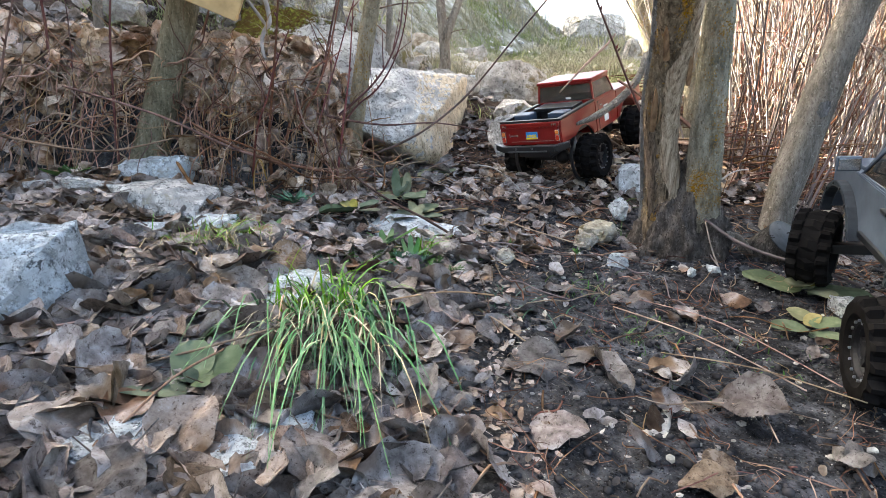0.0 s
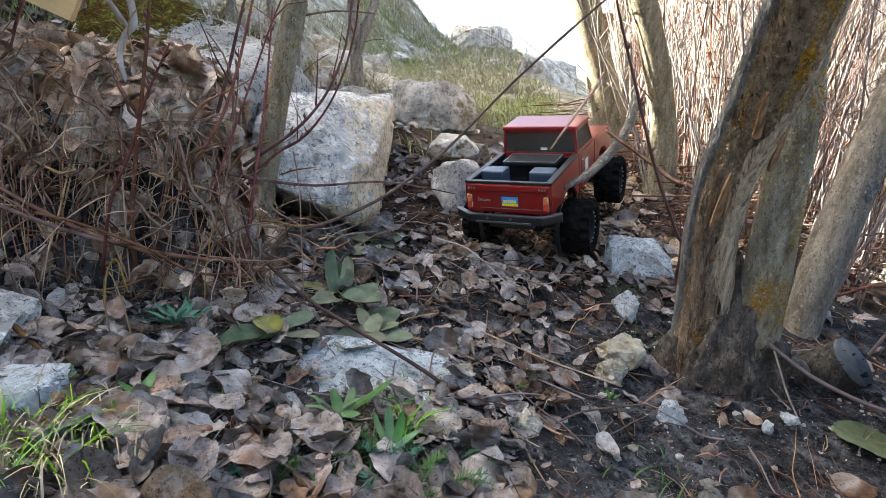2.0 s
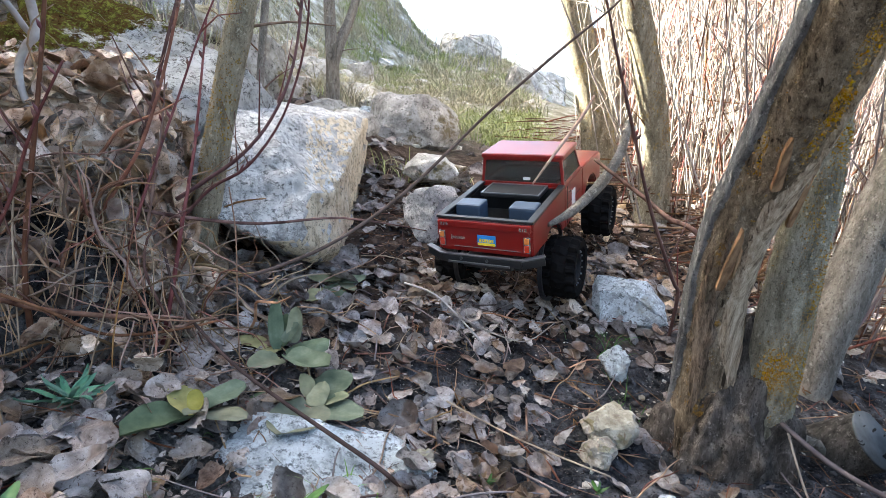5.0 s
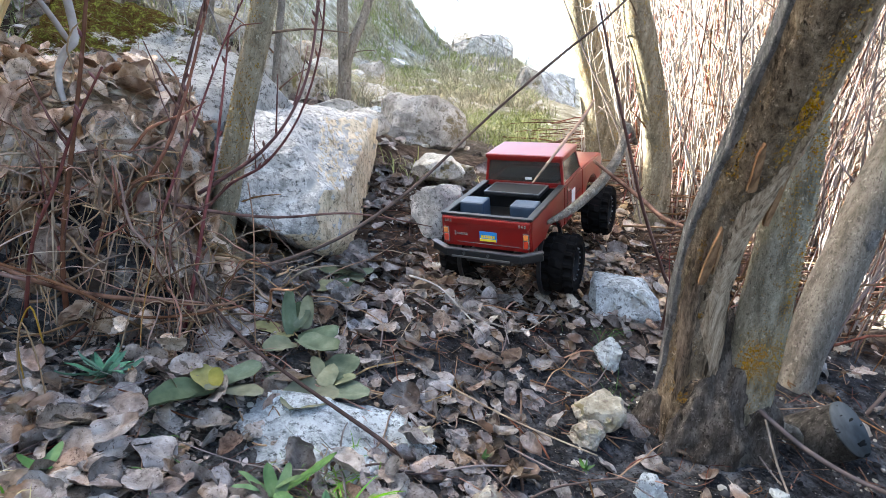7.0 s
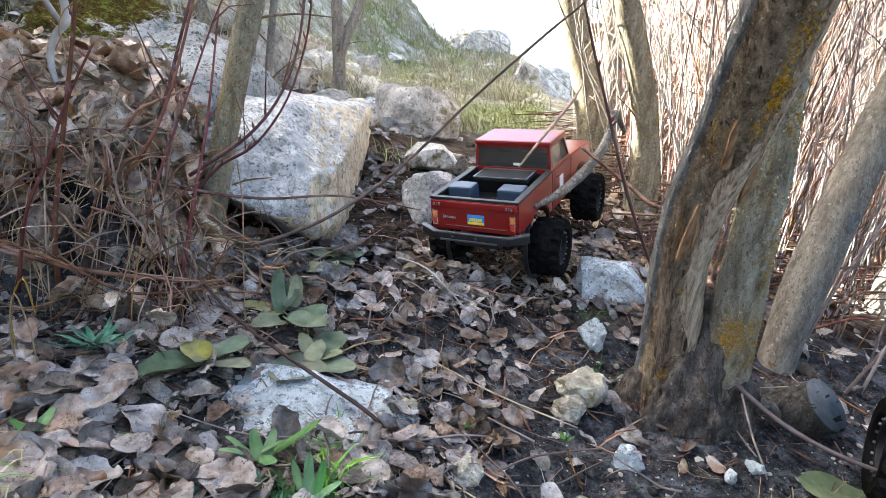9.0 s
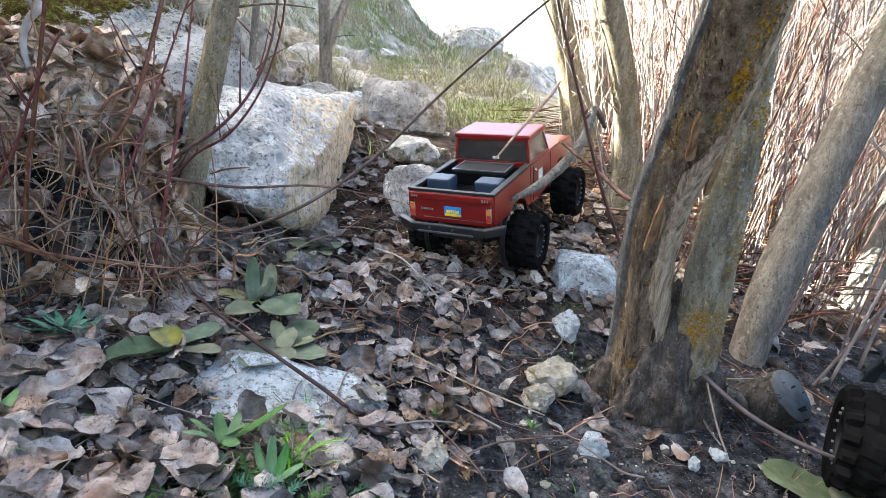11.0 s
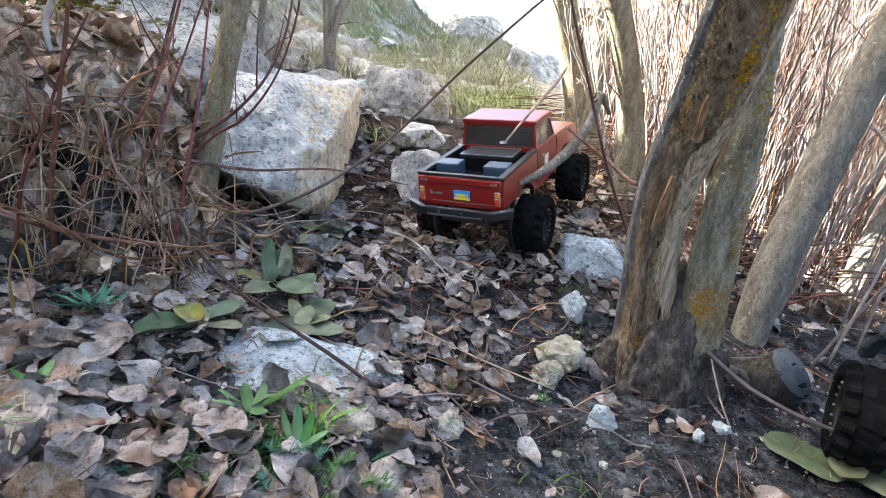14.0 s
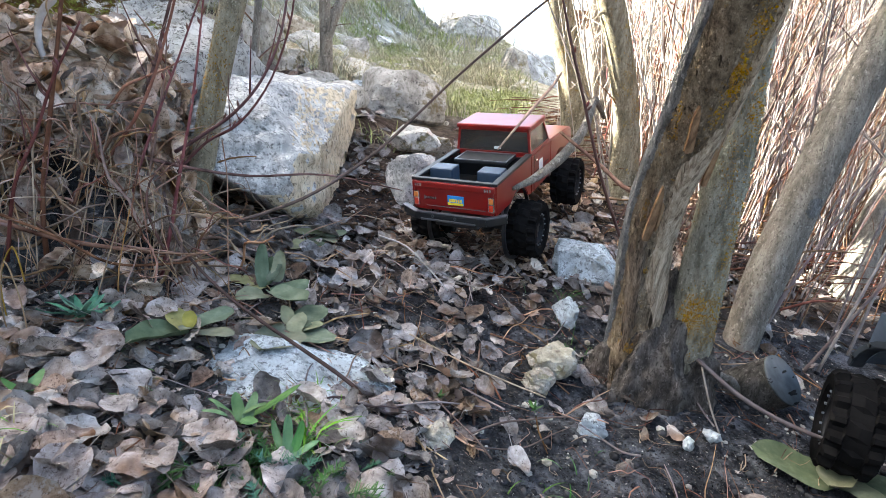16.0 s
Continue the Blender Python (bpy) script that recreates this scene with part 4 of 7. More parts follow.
plain_tree("tree", [(1.18, 2.8, 0.3), (1.147, 2.8, 0.516), (1.059, 2.8, 1.016), (1.0, 2.8, 1.7)], [0.05, 0.045, 0.04, 0.03], BARK_PLAIN, "slim tree behind the golden ones", 15)
plain_tree("tree", [(0.015, 3.0, 0.5), (0.012, 3.0, 0.665), (-0.011, 3.0, 0.908), (-0.03, 3.0, 1.3)], [0.03, 0.026, 0.022, 0.018], BARK_PLAIN, "thin grey tree on the rubble heap", 16,
           [([(0.012, 3.0, 0.68), (0.04, 3.0, 0.78), (0.09, 3.05, 0.93), (0.13, 3.05, 1.2)], [0.022, 0.02, 0.018, 0.012])])
rng = random.Random(21)
for i, (x, y, lean) in enumerate(((-0.92, 1.62, 0.05), (-0.78, 1.75, 0.1), (-0.40, 2.35, 0.06), (-0.55, 2.5, 0.1), (-0.30, 2.7, -0.03), (-0.22, 2.3, 0.05))):
    z = rough_ground(x, y) - 0.05
    r = 0.011 + 0.008 * rng.random()
    plain_tree("sapling", [(x, y, z), (x + lean * 0.2, y, z + 0.2), (x + lean * 0.6 + rng.uniform(-0.02, 0.02), y, z + 0.5), (x + lean * 1.4, y, z + 1.1)], [r * 1.2, r, r * 0.9, r * 0.7],
               BARK_PLAIN, "thin grey sapling standing in the brush", 30 + i)


def stick(name, line, radii, material, label, category="stick", sides=6, sub=4, forks=()):
    x, y, z = line[0]
    b = Bundle()
    b.add(*tube_data(line, radii, sides, 0.12, len(line), sub))
    if material is RED_STEM:                      # buds along the cane, and a short side shoot
        rng = random.Random(int(1000 * abs(x) + 100 * z))
        pts = [Vector(p) for p in line]
        for q in range(9):
            k = rng.uniform(0.8, len(pts) - 1.05)
            c = pts[int(k)].lerp(pts[int(k) + 1], k % 1)
            w = Vector((rng.uniform(-1, 1), rng.uniform(-1, 0.4), 1.4)).normalized()
            r = max(radii) * rng.uniform(0.5, 0.9)
            b.add(*tube_data([c, c + w * 0.006, c + w * 0.013], [r * 0.5, r * 0.9, r * 0.15], 5))
            if q % 4 == 0:
                b.add(*tube_data([c, c + w * 0.04, c + w * 0.08 + Vector((0, 0, 0.015))], [r * 0.6, r * 0.45, r * 0.25], 5))
    ob = b.make(name, material)
    return tagged(ob, label, category)


stick("long_stick", [(-0.16, 1.43, 0.27), (-0.10, 1.42, 0.295), (-0.03, 1.41, 0.335), (0.06, 1.40, 0.41), (0.16, 1.36, 0.53), (0.235, 1.30, 0.62), (0.275, 1.27, 0.665), (0.34, 1.24, 0.75)], [0.0028, 0.0028, 0.0026, 0.0024, 0.002, 0.0018, 0.0015, 0.001], DARK_STICK, "long thin dark stick arching over the trail")
stick("trailing_vine", [(-0.259, 1.40, 0.317), (-0.236, 1.38, 0.247), (-0.166, 1.30, 0.202), (-0.102, 1.25, 0.172), (-0.043, 1.20, 0.152), (0.02, 1.16, 0.122), (0.067, 1.12, 0.088), (0.10, 1.08, 0.075)], [0.002, 0.0022, 0.0024, 0.0025, 0.0026, 0.0026, 0.0024, 0.002], DARK_STICK, "dark trailing stem lying across the flat stone")
stick("fallen_twig", [(-0.50, 1.29, 0.315), (-0.451, 1.30, 0.299), (-0.375, 1.32, 0.26), (-0.317, 1.34, 0.22), (-0.251, 1.36, 0.215), (-0.184, 1.42, 0.21)], [0.002, 0.0022, 0.0022, 0.0022, 0.002, 0.0015], TWIG, "thin grey twig hanging below the brush")
stick("fallen_twig", [(-0.326, 1.42, 0.37), (-0.246, 1.45, 0.35), (-0.144, 1.50, 0.335), (-0.015, 1.55, 0.34), (0.137, 1.60, 0.314)], [0.003, 0.003, 0.0025, 0.002, 0.001], TWIG, "thin twig reaching out before the boulder")
stick("dead_branch", [(0.72, 1.92, 0.50), (0.64, 1.82, 0.535), (0.593, 1.75, 0.53), (0.569, 1.72, 0.475), (0.513, 1.68, 0.413), (0.429, 1.62, 0.362), (0.363, 1.58, 0.338)], [0.006, 0.008, 0.010, 0.0115, 0.012, 0.010, 0.004], BARK_PLAIN, "curved dead branch resting against the red model truck", sides=9)
stick("dead_branch", [(0.49, 1.72, 0.585), (0.455, 1.68, 0.55), (0.381, 1.60, 0.492), (0.302, 1.53, 0.418)], [0.0022, 0.0034, 0.0034, 0.0015], STALK, "pale broken twig above the model truck")
stick("root_cane", [(0.547, 1.17, 0.157), (0.587, 1.13, 0.125), (0.618, 1.09, 0.11), (0.654, 1.06, 0.10), (0.694, 1.03, 0.092), (0.76, 0.98, 0.07)], [0.0032, 0.0035, 0.0035, 0.0034, 0.0032, 0.003], MAUVE_CANE, "smooth mauve-brown cane curving over the soil")
stick("fallen_twig", [(0.66, 1.46, 0.30), (0.613, 1.50, 0.354), (0.592, 1.55, 0.366), (0.565, 1.60, 0.397), (0.501, 1.70, 0.458)], [0.004, 0.005, 0.005, 0.0045, 0.003], TWIG, "crooked brown twig beside the tree")
stick("fallen_twig", [(0.541, 1.15, 0.154), (0.547, 1.12, 0.103), (0.554, 1.10, 0.073), (0.558, 1.09, 0.055)], [0.0016, 0.0016, 0.0014, 0.001], PALE_STEM, "short pale twig stuck beside the roots", sub=3)
stick("fallen_twig", [(0.239, 1.30, 0.12), (0.206, 1.20, 0.096), (0.19, 1.15, 0.09), (0.177, 1.10, 0.082), (0.17, 1.05, 0.075)], [0.0016, 0.002, 0.0022, 0.002, 0.0015], TWIG, "long brown twig lying down the trail")
stick("red_cane", [(0.60, 1.50, 0.13), (0.574, 1.46, 0.241), (0.549, 1.45, 0.276), (0.464, 1.42, 0.401), (0.388, 1.39, 0.536), (0.339, 1.37, 0.623), (0.30, 1.355, 0.70)], [0.004, 0.0036, 0.0034, 0.003, 0.0026, 0.002, 0.0014], RED_STEM, "dark red cane standing beside the trail")


def cut_log():
    a, b = Vector((0.690, 1.285, 0.010)), Vector((0.735, 1.185, 0.113))
    t = thing("log", a.x, a.y, a.z, "short sawn log with weathered grey end lying by the tree", "log")
    way = (b - a).normalized()
    obs = [tube("log_body", [a, a.lerp(b, 0.5), b], [0.046, 0.045, 0.044], LOG_BARK, None, 24, 0.07, 9, 5)]
    obs.append(tagged(tube("cut_face", [b - way * 0.002, b + way * 0.002], [0.0435, 0.043], CUT_WOOD, None, 28, 0.03, 4), "sawn grey end grain"))
    adopt(t, *obs)


cut_log()


def board():
    t = thing("board", -0.45, 1.30, 0.58, "weathered plywood board fixed among the branches", "board")
    bm = bmesh.new()
    bmesh.ops.create_cube(bm, size=1, matrix=Matrix.Diagonal((0.30, 0.012, 0.20, 1)))
    bmesh.ops.bevel(bm, geom=bm.edges[:], offset=0.002, segments=2, affect="EDGES")
    panel = part("panel", bm, BOARD_WOOD)
    bm = bmesh.new()
    bmesh.ops.create_cube(bm, size=1, matrix=pose(0, -0.011, -0.094) @ Matrix.Diagonal((0.30, 0.01, 0.012, 1)))
    strip = part("strip", bm, BOARD_WOOD)
    for ob in (panel, strip):
        ob.parent = t
    t.matrix_world = pose(-0.545, 1.30, 0.705, 0, 22, 5)


board()


def small_sign():
    t = thing("sign", 0.99, 2.74, 0.855, "small brown wooden sign with dark faded writing on a tree", "sign")
    bm = bmesh.new()
    bmesh.ops.create_cube(bm, size=1, matrix=Matrix.Diagonal((0.10, 0.008, 0.07, 1)))
    bmesh.ops.bevel(bm, geom=bm.edges[:], offset=0.0015, segments=2, affect="EDGES")
    obs = [part("board", bm, SIGN_WOOD)]
    for z, w in ((0.017, 0.07), (0.0, 0.078), (-0.017, 0.05)):
        bm = bmesh.new()
        bmesh.ops.create_cube(bm, size=1, matrix=pose(-0.005, -0.0048, z) @ Matrix.Diagonal((w, 0.001, 0.007, 1)))
        obs.append(part("writing_line", bm, DARK_STICK, None, "dark unreadable line of writing"))
    for ob in obs:
        ob.parent = t
    t.matrix_world = pose(0.965, 2.74, 0.862, 0, -4, -15)


small_sign()


# ---- brush and thicket ----
def shoot_points(rng, x, y, z, height, lean, bend=0.04, n=6):
    pts, p = [], Vector((x, y, z))
    d = Vector((lean[0], lean[1], 1.0))
    for i in range(n):
        pts.append(p.copy())
        d += Vector((rng.uniform(-1, 1), rng.uniform(-1, 1), 0)) * bend * 2
        p = p + d.normalized() * (height / (n - 1))
    return pts


def shrub(name, x, y, stems, height, material, label, seed, r=0.004, spread=0.08, lean=(0.1, 0.0), buds=False, group="", side_twigs=0):
    rng = random.Random(seed)
    z = rough_ground(x, y) - 0.02
    t = thing(name, x, y, z, label, "shrub", group)
    obs = []
    for i in range(stems):
        h = height * rng.uniform(0.65, 1.1)
        sx, sy = x + rng.uniform(-1, 1) * spread, y + rng.uniform(-1, 1) * spread
        pts = shoot_points(rng, sx, sy, rough_ground(sx, sy) - 0.01, h, (lean[0] + rng.uniform(-0.22, 0.22), lean[1] + rng.uniform(-0.18, 0.18)), 0.045)
        rr = r * rng.uniform(0.7, 1.3)
        v, f = tube_data(pts, [rr * (1 - 0.13 * q) for q in range(6)], 6, 0, 0, 3)
        b = Bundle()
        b.add(v, f)
        for q in range(side_twigs):
            k = rng.randint(2, 4)
            w = Vector((rng.uniform(-1, 1), rng.uniform(-1, 1), rng.uniform(0.4, 1.2))).normalized() * h * rng.uniform(0.1, 0.22)
            b.add(*tube_data([pts[k], pts[k] + w * 0.5 + Vector((0, 0, 0.01)), pts[k] + w * 1.2], [rr * 0.5, rr * 0.4, rr * 0.25], 5))
        if buds:
            for q in range(7):
                k = rng.uniform(1.2, 4.8)
                c = pts[int(k)].lerp(pts[int(k) + 1], k % 1)
                w = Vector((rng.uniform(-1, 1), rng.uniform(-1, 1), 1.6)).normalized()
                b.add(*tube_data([c, c + w * 0.006, c + w * 0.012], [rr * 0.35, rr * 0.75, rr * 0.15], 5))
        obs.append(b.make("stem", material))
    adopt(t, *obs)
    return t


shrub("red_shrub", -0.31, 1.45, 4, 0.42, RED_STEM, "red-barked budding shoots beside the sapling", 2, 0.0036, 0.05, (0.30, -0.05), True, side_twigs=1)
shrub("red_shrub", -0.66, 1.42, 2, 0.6, RED_STEM, "reddish shoots behind the pale rocks", 5, 0.0036, 0.10, (0.1, 0), True, side_twigs=1)
shrub("red_shrub", -0.85, 1.38, 3, 0.6, RED_STEM, "reddish shoots beyond the olive-grey tree", 6, 0.0036, 0.12, (0.2, 0), True, side_twigs=1)
shrub("red_shrub", -0.95, 1.15, 3, 0.55, TWIG, "brown shoots leaning over the litter", 7, 0.0036, 0.12, (0.45, 0.05), True, side_twigs=2)

for line, r, m, lab in (
        ([(-0.405, 1.365, 0.20), (-0.405, 1.36, 0.301), (-0.389, 1.36, 0.428), (-0.374, 1.36, 0.534), (-0.362, 1.36, 0.64)], 0.0042, RED_STEM, "stout red-brown budding cane"),
        ([(-0.44, 1.33, 0.22), (-0.413, 1.30, 0.329), (-0.385, 1.30, 0.399), (-0.363, 1.30, 0.467), (-0.33, 1.30, 0.54)], 0.003, RED_STEM, "slanting red budding cane"),
        ([(-0.36, 1.44, 0.30), (-0.337, 1.42, 0.357), (-0.286, 1.40, 0.442), (-0.256, 1.40, 0.535), (-0.228, 1.40, 0.66)], 0.0034, RED_STEM, "long red cane rising from the bank"),
        ([(-0.27, 1.54, 0.36), (-0.222, 1.52, 0.396), (-0.17, 1.48, 0.439), (-0.128, 1.46, 0.495), (-0.10, 1.44, 0.57), (-0.088, 1.42, 0.68)], 0.0034, RED_STEM, "red cane curving out in front of the boulder"),
        ([(-0.262, 1.52, 0.33), (-0.215, 1.50, 0.385), (-0.16, 1.47, 0.425), (-0.112, 1.45, 0.50), (-0.085, 1.44, 0.60), (-0.082, 1.42, 0.70)], 0.0026, RED_STEM, "second red cane curving before the boulder"),
        ([(-0.424, 1.462, 0.635), (-0.415, 1.462, 0.580), (-0.428, 1.462, 0.559), (-0.438, 1.462, 0.528), (-0.425, 1.450, 0.485), (-0.393, 1.445, 0.443), (-0.364, 1.445, 0.437)], 0.0066, GREY_TWIG, "bent bleached root lying on the leaf pile"),
        ([(0.094, 1.55, 0.23), (0.139, 1.50, 0.225), (0.175, 1.42, 0.20), (0.201, 1.40, 0.175)], 0.002, GREY_TWIG, "thin thorny twig by the wheel rut"),
        ([(0.142, 1.42, 0.225), (0.168, 1.40, 0.215), (0.213, 1.38, 0.20), (0.263, 1.38, 0.19), (0.324, 1.42, 0.205)], 0.0016, PALE_STEM, "thin pale forked twig on the trail"),
        ([(-0.031, 1.14, 0.128), (0.002, 1.10, 0.108), (0.037, 1.06, 0.09)], 0.0012, STRAW, "orange straw lying over leaves"),
        ([(0.05, 1.10, 0.10), (0.10, 1.06, 0.095), (0.15, 1.02, 0.08)], 0.0012, STRAW, "orange straw lying over leaves"),
        ([(0.62, 1.32, 0.20), (0.66, 1.30, 0.24), (0.70, 1.31, 0.245)], 0.002, GREY_TWIG, "short grey twig sticking out by the trees")):
    stick("cane" if m is RED_STEM else "twig", line, [r * (1 - 0.6 * i / len(line)) for i in range(len(line))], m, lab)

# dense tangle of dead twigs under the bank
rng = random.Random(77)
brush = thing("brush_tangle", -0.5, 1.42, 0.3, "tangle of dead brown twigs hanging from the leafy bank", "brush", kind="stuff")
tangle, loose = Bundle(), []
for i in range(930):
    x = rng.uniform(-1.15, -0.21)
    y = rng.uniform(1.35, 1.47)
    if i >= 830:                                 # the hollow under the boulder
        x, y = rng.uniform(-0.32, -0.06), rng.uniform(1.46, 1.64)
    deep = smooth(-0.20, -0.42, x)
    z = rough_ground(x, 1.36) + 0.02 + rng.random() ** 0.9 * (0.05 + 0.21 * deep if i < 830 else 0.10 - 0.40 * (x + 0.2))
    z = max(z, rough_ground(x, y))
    a = rng.uniform(0, 2 * math.pi)
    d = Vector((0.7 * math.cos(a), 0.4 * math.sin(a) - 0.10, rng.uniform(-1.1, 1.0)))
    L = rng.uniform(0.04, 0.20)
    pts, p = [], Vector((x, y, z))
    for q in range(6):
        pts.append(p.copy())
        d = (d + Vector((rng.uniform(-1, 1), rng.uniform(-1, 1), rng.uniform(-1, 0.75))) * 0.5).normalized()
        p = p + d * L / 5
        p.z = max(p.z, ground_z(p.x, p.y) + 0.002)
    r = rng.choice((0.0006, 0.0008, 0.0011, 0.0011, 0.0015, 0.0022))
    v, f = tube_data(pts, [r, r, r, r * 0.9, r * 0.7, r * 0.4], 5, 0, 0, 2)
    if r > 0.0009 and y < 1.43 and -0.75 < x and len(loose) < 280:
        loose.append(mesh_object("twig", v, f, STALK if i % 2 == 0 else TWIG))
    else:
        tangle.add(v, f)
adopt(brush, *loose, tagged(tangle.make("fine_twigs", STALK), kind="stuff"))
for i in range(8):                               # thicker crooked branches in the tangle
    x, y = rng.uniform(-1.1, -0.30), rng.uniform(1.36, 1.46)
    z = rough_ground(x, 1.37) + rng.uniform(0.02, 0.24)
    a = rng.choice((0, math.pi)) + rng.gauss(0, 0.5)
    d = Vector((math.cos(a), 0.25 * math.sin(a), rng.uniform(-0.5, 0.6)))
    pts, p, L = [], Vector((x, y, z)), rng.uniform(0.12, 0.28)
    for q in range(7):
        pts.append(p.copy())
        d = (d + Vector((rng.uniform(-1, 1), rng.uniform(-0.5, 0.5), rng.uniform(-1, 0.85))) * 0.33).normalized()
        p = p + d * L / 6
        p.z = max(p.z, rough_ground(p.x, p.y) + 0.01)
    r = rng.uniform(0.0018, 0.0034)
    stick("dead_branch", pts, [r * (1 - 0.09 * q) for q in range(7)], TWIG, "crooked brown dead branch in the brush", sides=6, sub=2)
roots = Bundle()
for i in range(90):
    x = rng.uniform(-1.1, -0.22)
    y = rng.uniform(1.34, 1.46)
    top = Vector((x, y + 0.06, rough_ground(x, y + 0.06) + rng.uniform(0.0, 0.04)))
    bot = Vector((x + rng.uniform(-0.06, 0.06), y - rng.uniform(0.02, 0.07), rough_ground(x, y - 0.05)))
    mid = top.lerp(bot, 0.5) + Vector((rng.uniform(-0.03, 0.03), -0.035, 0.02))
    r = rng.choice((0.0008, 0.001, 0.0016))
    roots.add(*tube_data([top, mid, bot], [r, r, r * 0.6], 4, 0, 0, 3))
tagged(roots.make("hanging_stems", STALK), "dry pale grass stems and rootlets hanging over the bank", "stems", kind="stuff")
for i, (line, r, m) in enumerate((
        ([(-0.62, 1.38, 0.36), (-0.5, 1.34, 0.30), (-0.40, 1.33, 0.26), (-0.30, 1.36, 0.235), (-0.24, 1.40, 0.22)], 0.0032, TWIG),
        ([(-0.80, 1.25, 0.42), (-0.62, 1.28, 0.36), (-0.48, 1.31, 0.29), (-0.36, 1.36, 0.24)], 0.0028, TWIG),
        ([(-0.50, 1.51, 0.66), (-0.46, 1.505, 0.608), (-0.443, 1.50, 0.585), (-0.430, 1.50, 0.568)], 0.004, GREY_TWIG),
        ([(-1.0, 1.2, 0.34), (-0.84, 1.22, 0.30), (-0.72, 1.25, 0.285), (-0.6, 1.30, 0.31)], 0.0026, TWIG),
        ([(-0.60, 1.30, 0.26), (-0.54, 1.25, 0.20), (-0.46, 1.19, 0.16)], 0.0045, TWIG),
        ([(-0.34, 1.46, 0.24), (-0.27, 1.50, 0.262), (-0.20, 1.53, 0.25)], 0.005, STALK))):
    stick("dead_branch", line, [r * 0.8] + [r] * (len(line) - 2) + [r * 0.6], m, "crooked dead branch caught in the brush", sides=7)
for i, line in enumerate(([(-0.39, 1.22, 0.13), (-0.402, 1.22, 0.20), (-0.395, 1.22, 0.255), (-0.375, 1.21, 0.20), (-0.36, 1.19, 0.13)],
                          [(-0.40, 1.24, 0.14), (-0.41, 1.24, 0.22), (-0.39, 1.23, 0.27), (-0.375, 1.22, 0.23)],
                          [(-0.33, 1.30, 0.15), (-0.315, 1.31, 0.22), (-0.30, 1.33, 0.29)], [(-0.30, 1.31, 0.15), (-0.30, 1.32, 0.22), (-0.29, 1.34, 0.30)],
                          [(-0.16, 1.38, 0.15), (-0.165, 1.39, 0.25), (-0.17, 1.41, 0.34), (-0.18, 1.42, 0.40)])):
    stick("dry_stalk", line, [0.0010] * len(line), ORANGE_STALK, "dry straw-coloured stalk bent over the litter", "stalk", 5)

# the thicket: near canes as shrubs of their own, the far depth as one mass
rng = random.Random(5)
for i in range(34):
    x, y = rng.uniform(0.95, 2.0), rng.uniform(1.35, 2.8)
    if y < 1.7 and 1.15 < x < 1.5:
        x += 0.3
    kind = (MAUVE_CANE, PALE_STEM, TWIG, PALE_STEM, RED_STEM, PALE_STEM, MAUVE_CANE, PALE_STEM, TWIG)[i % 9]
    if y < 1.9 and kind in (PALE_STEM, RED_STEM):
        kind = MAUVE_CANE if i % 3 else DARK_STICK
    shrub("thicket_shrub", x, y, 12, rng.uniform(0.9, 1.5), kind, "leafless clump of thin upright canes in the thicket", 100 + i,
          rng.uniform(0.0014, 0.0030), 0.14, (rng.gauss(0.14, 0.20), 0), False, "thicket", 4)
for name, mat, n, lab in (("thicket_canes", PALE_STEM, 1450, "dense pale sunlit canes deep in the thicket"), ("thicket_brush", TWIG, 700, "dense brown canes deep in the thicket")):
    b = Bundle()
    for i in range(n):
        y = rng.uniform(1.9, 5.2)
        x = rng.uniform(1.0 + 0.36 * (y - 2), 1.9 + 0.95 * (y - 1.2))
        z = rough_ground(x, y) - 0.03
        h = rng.uniform(0.9, 2.4)
        pts = shoot_points(rng, x, y, z, h, (rng.gauss(0.12, 0.26), rng.uniform(-0.25, 0.25)), 0.13)
        r = rng.choice((0.0012, 0.0016, 0.0022, 0.003, 0.0042)) * (0.7 + 0.12 * y)
        b.add(*tube_data(pts, [r * (1 - 0.13 * q) for q in range(6)], 5))
        for q in range(4):
            k = rng.randint(1, 4)
            w = Vector((rng.uniform(-1, 1), rng.uniform(-1, 1), rng.uniform(-0.1, 0.9))) * rng.uniform(0.1, 0.35)
            b.add(*tube_data([pts[k], pts[k] + w * 0.5, pts[k] + w + Vector((0, 0, 0.03))], [r * 0.5, r * 0.4, r * 0.2], 4))
    tagged(b.make(name, mat), lab, "thicket", kind="stuff")
b = Bundle()
for i in range(900):
    x, y = rng.uniform(0.86, 2.3), rng.uniform(1.4, 3.2)
    z = rough_ground(x, y) + rng.uniform(0.0, 0.12)
    a = rng.uniform(-0.7, 0.7)
    w = Vector((math.cos(a), math.sin(a), rng.uniform(-0.1, 0.25))) * rng.uniform(0.1, 0.35)
    r = rng.choice((0.001, 0.0014, 0.002, 0.003))
    b.add(*tube_data([Vector((x, y, z)) - w * 0.5, Vector((x, y, z + 0.01)), Vector((x, y, z)) + w * 0.5], [r, r, r * 0.5], 5))
tagged(b.make("fallen_canes", TWIG), "fallen dead canes criss-crossing the thicket floor", "brush", kind="stuff")
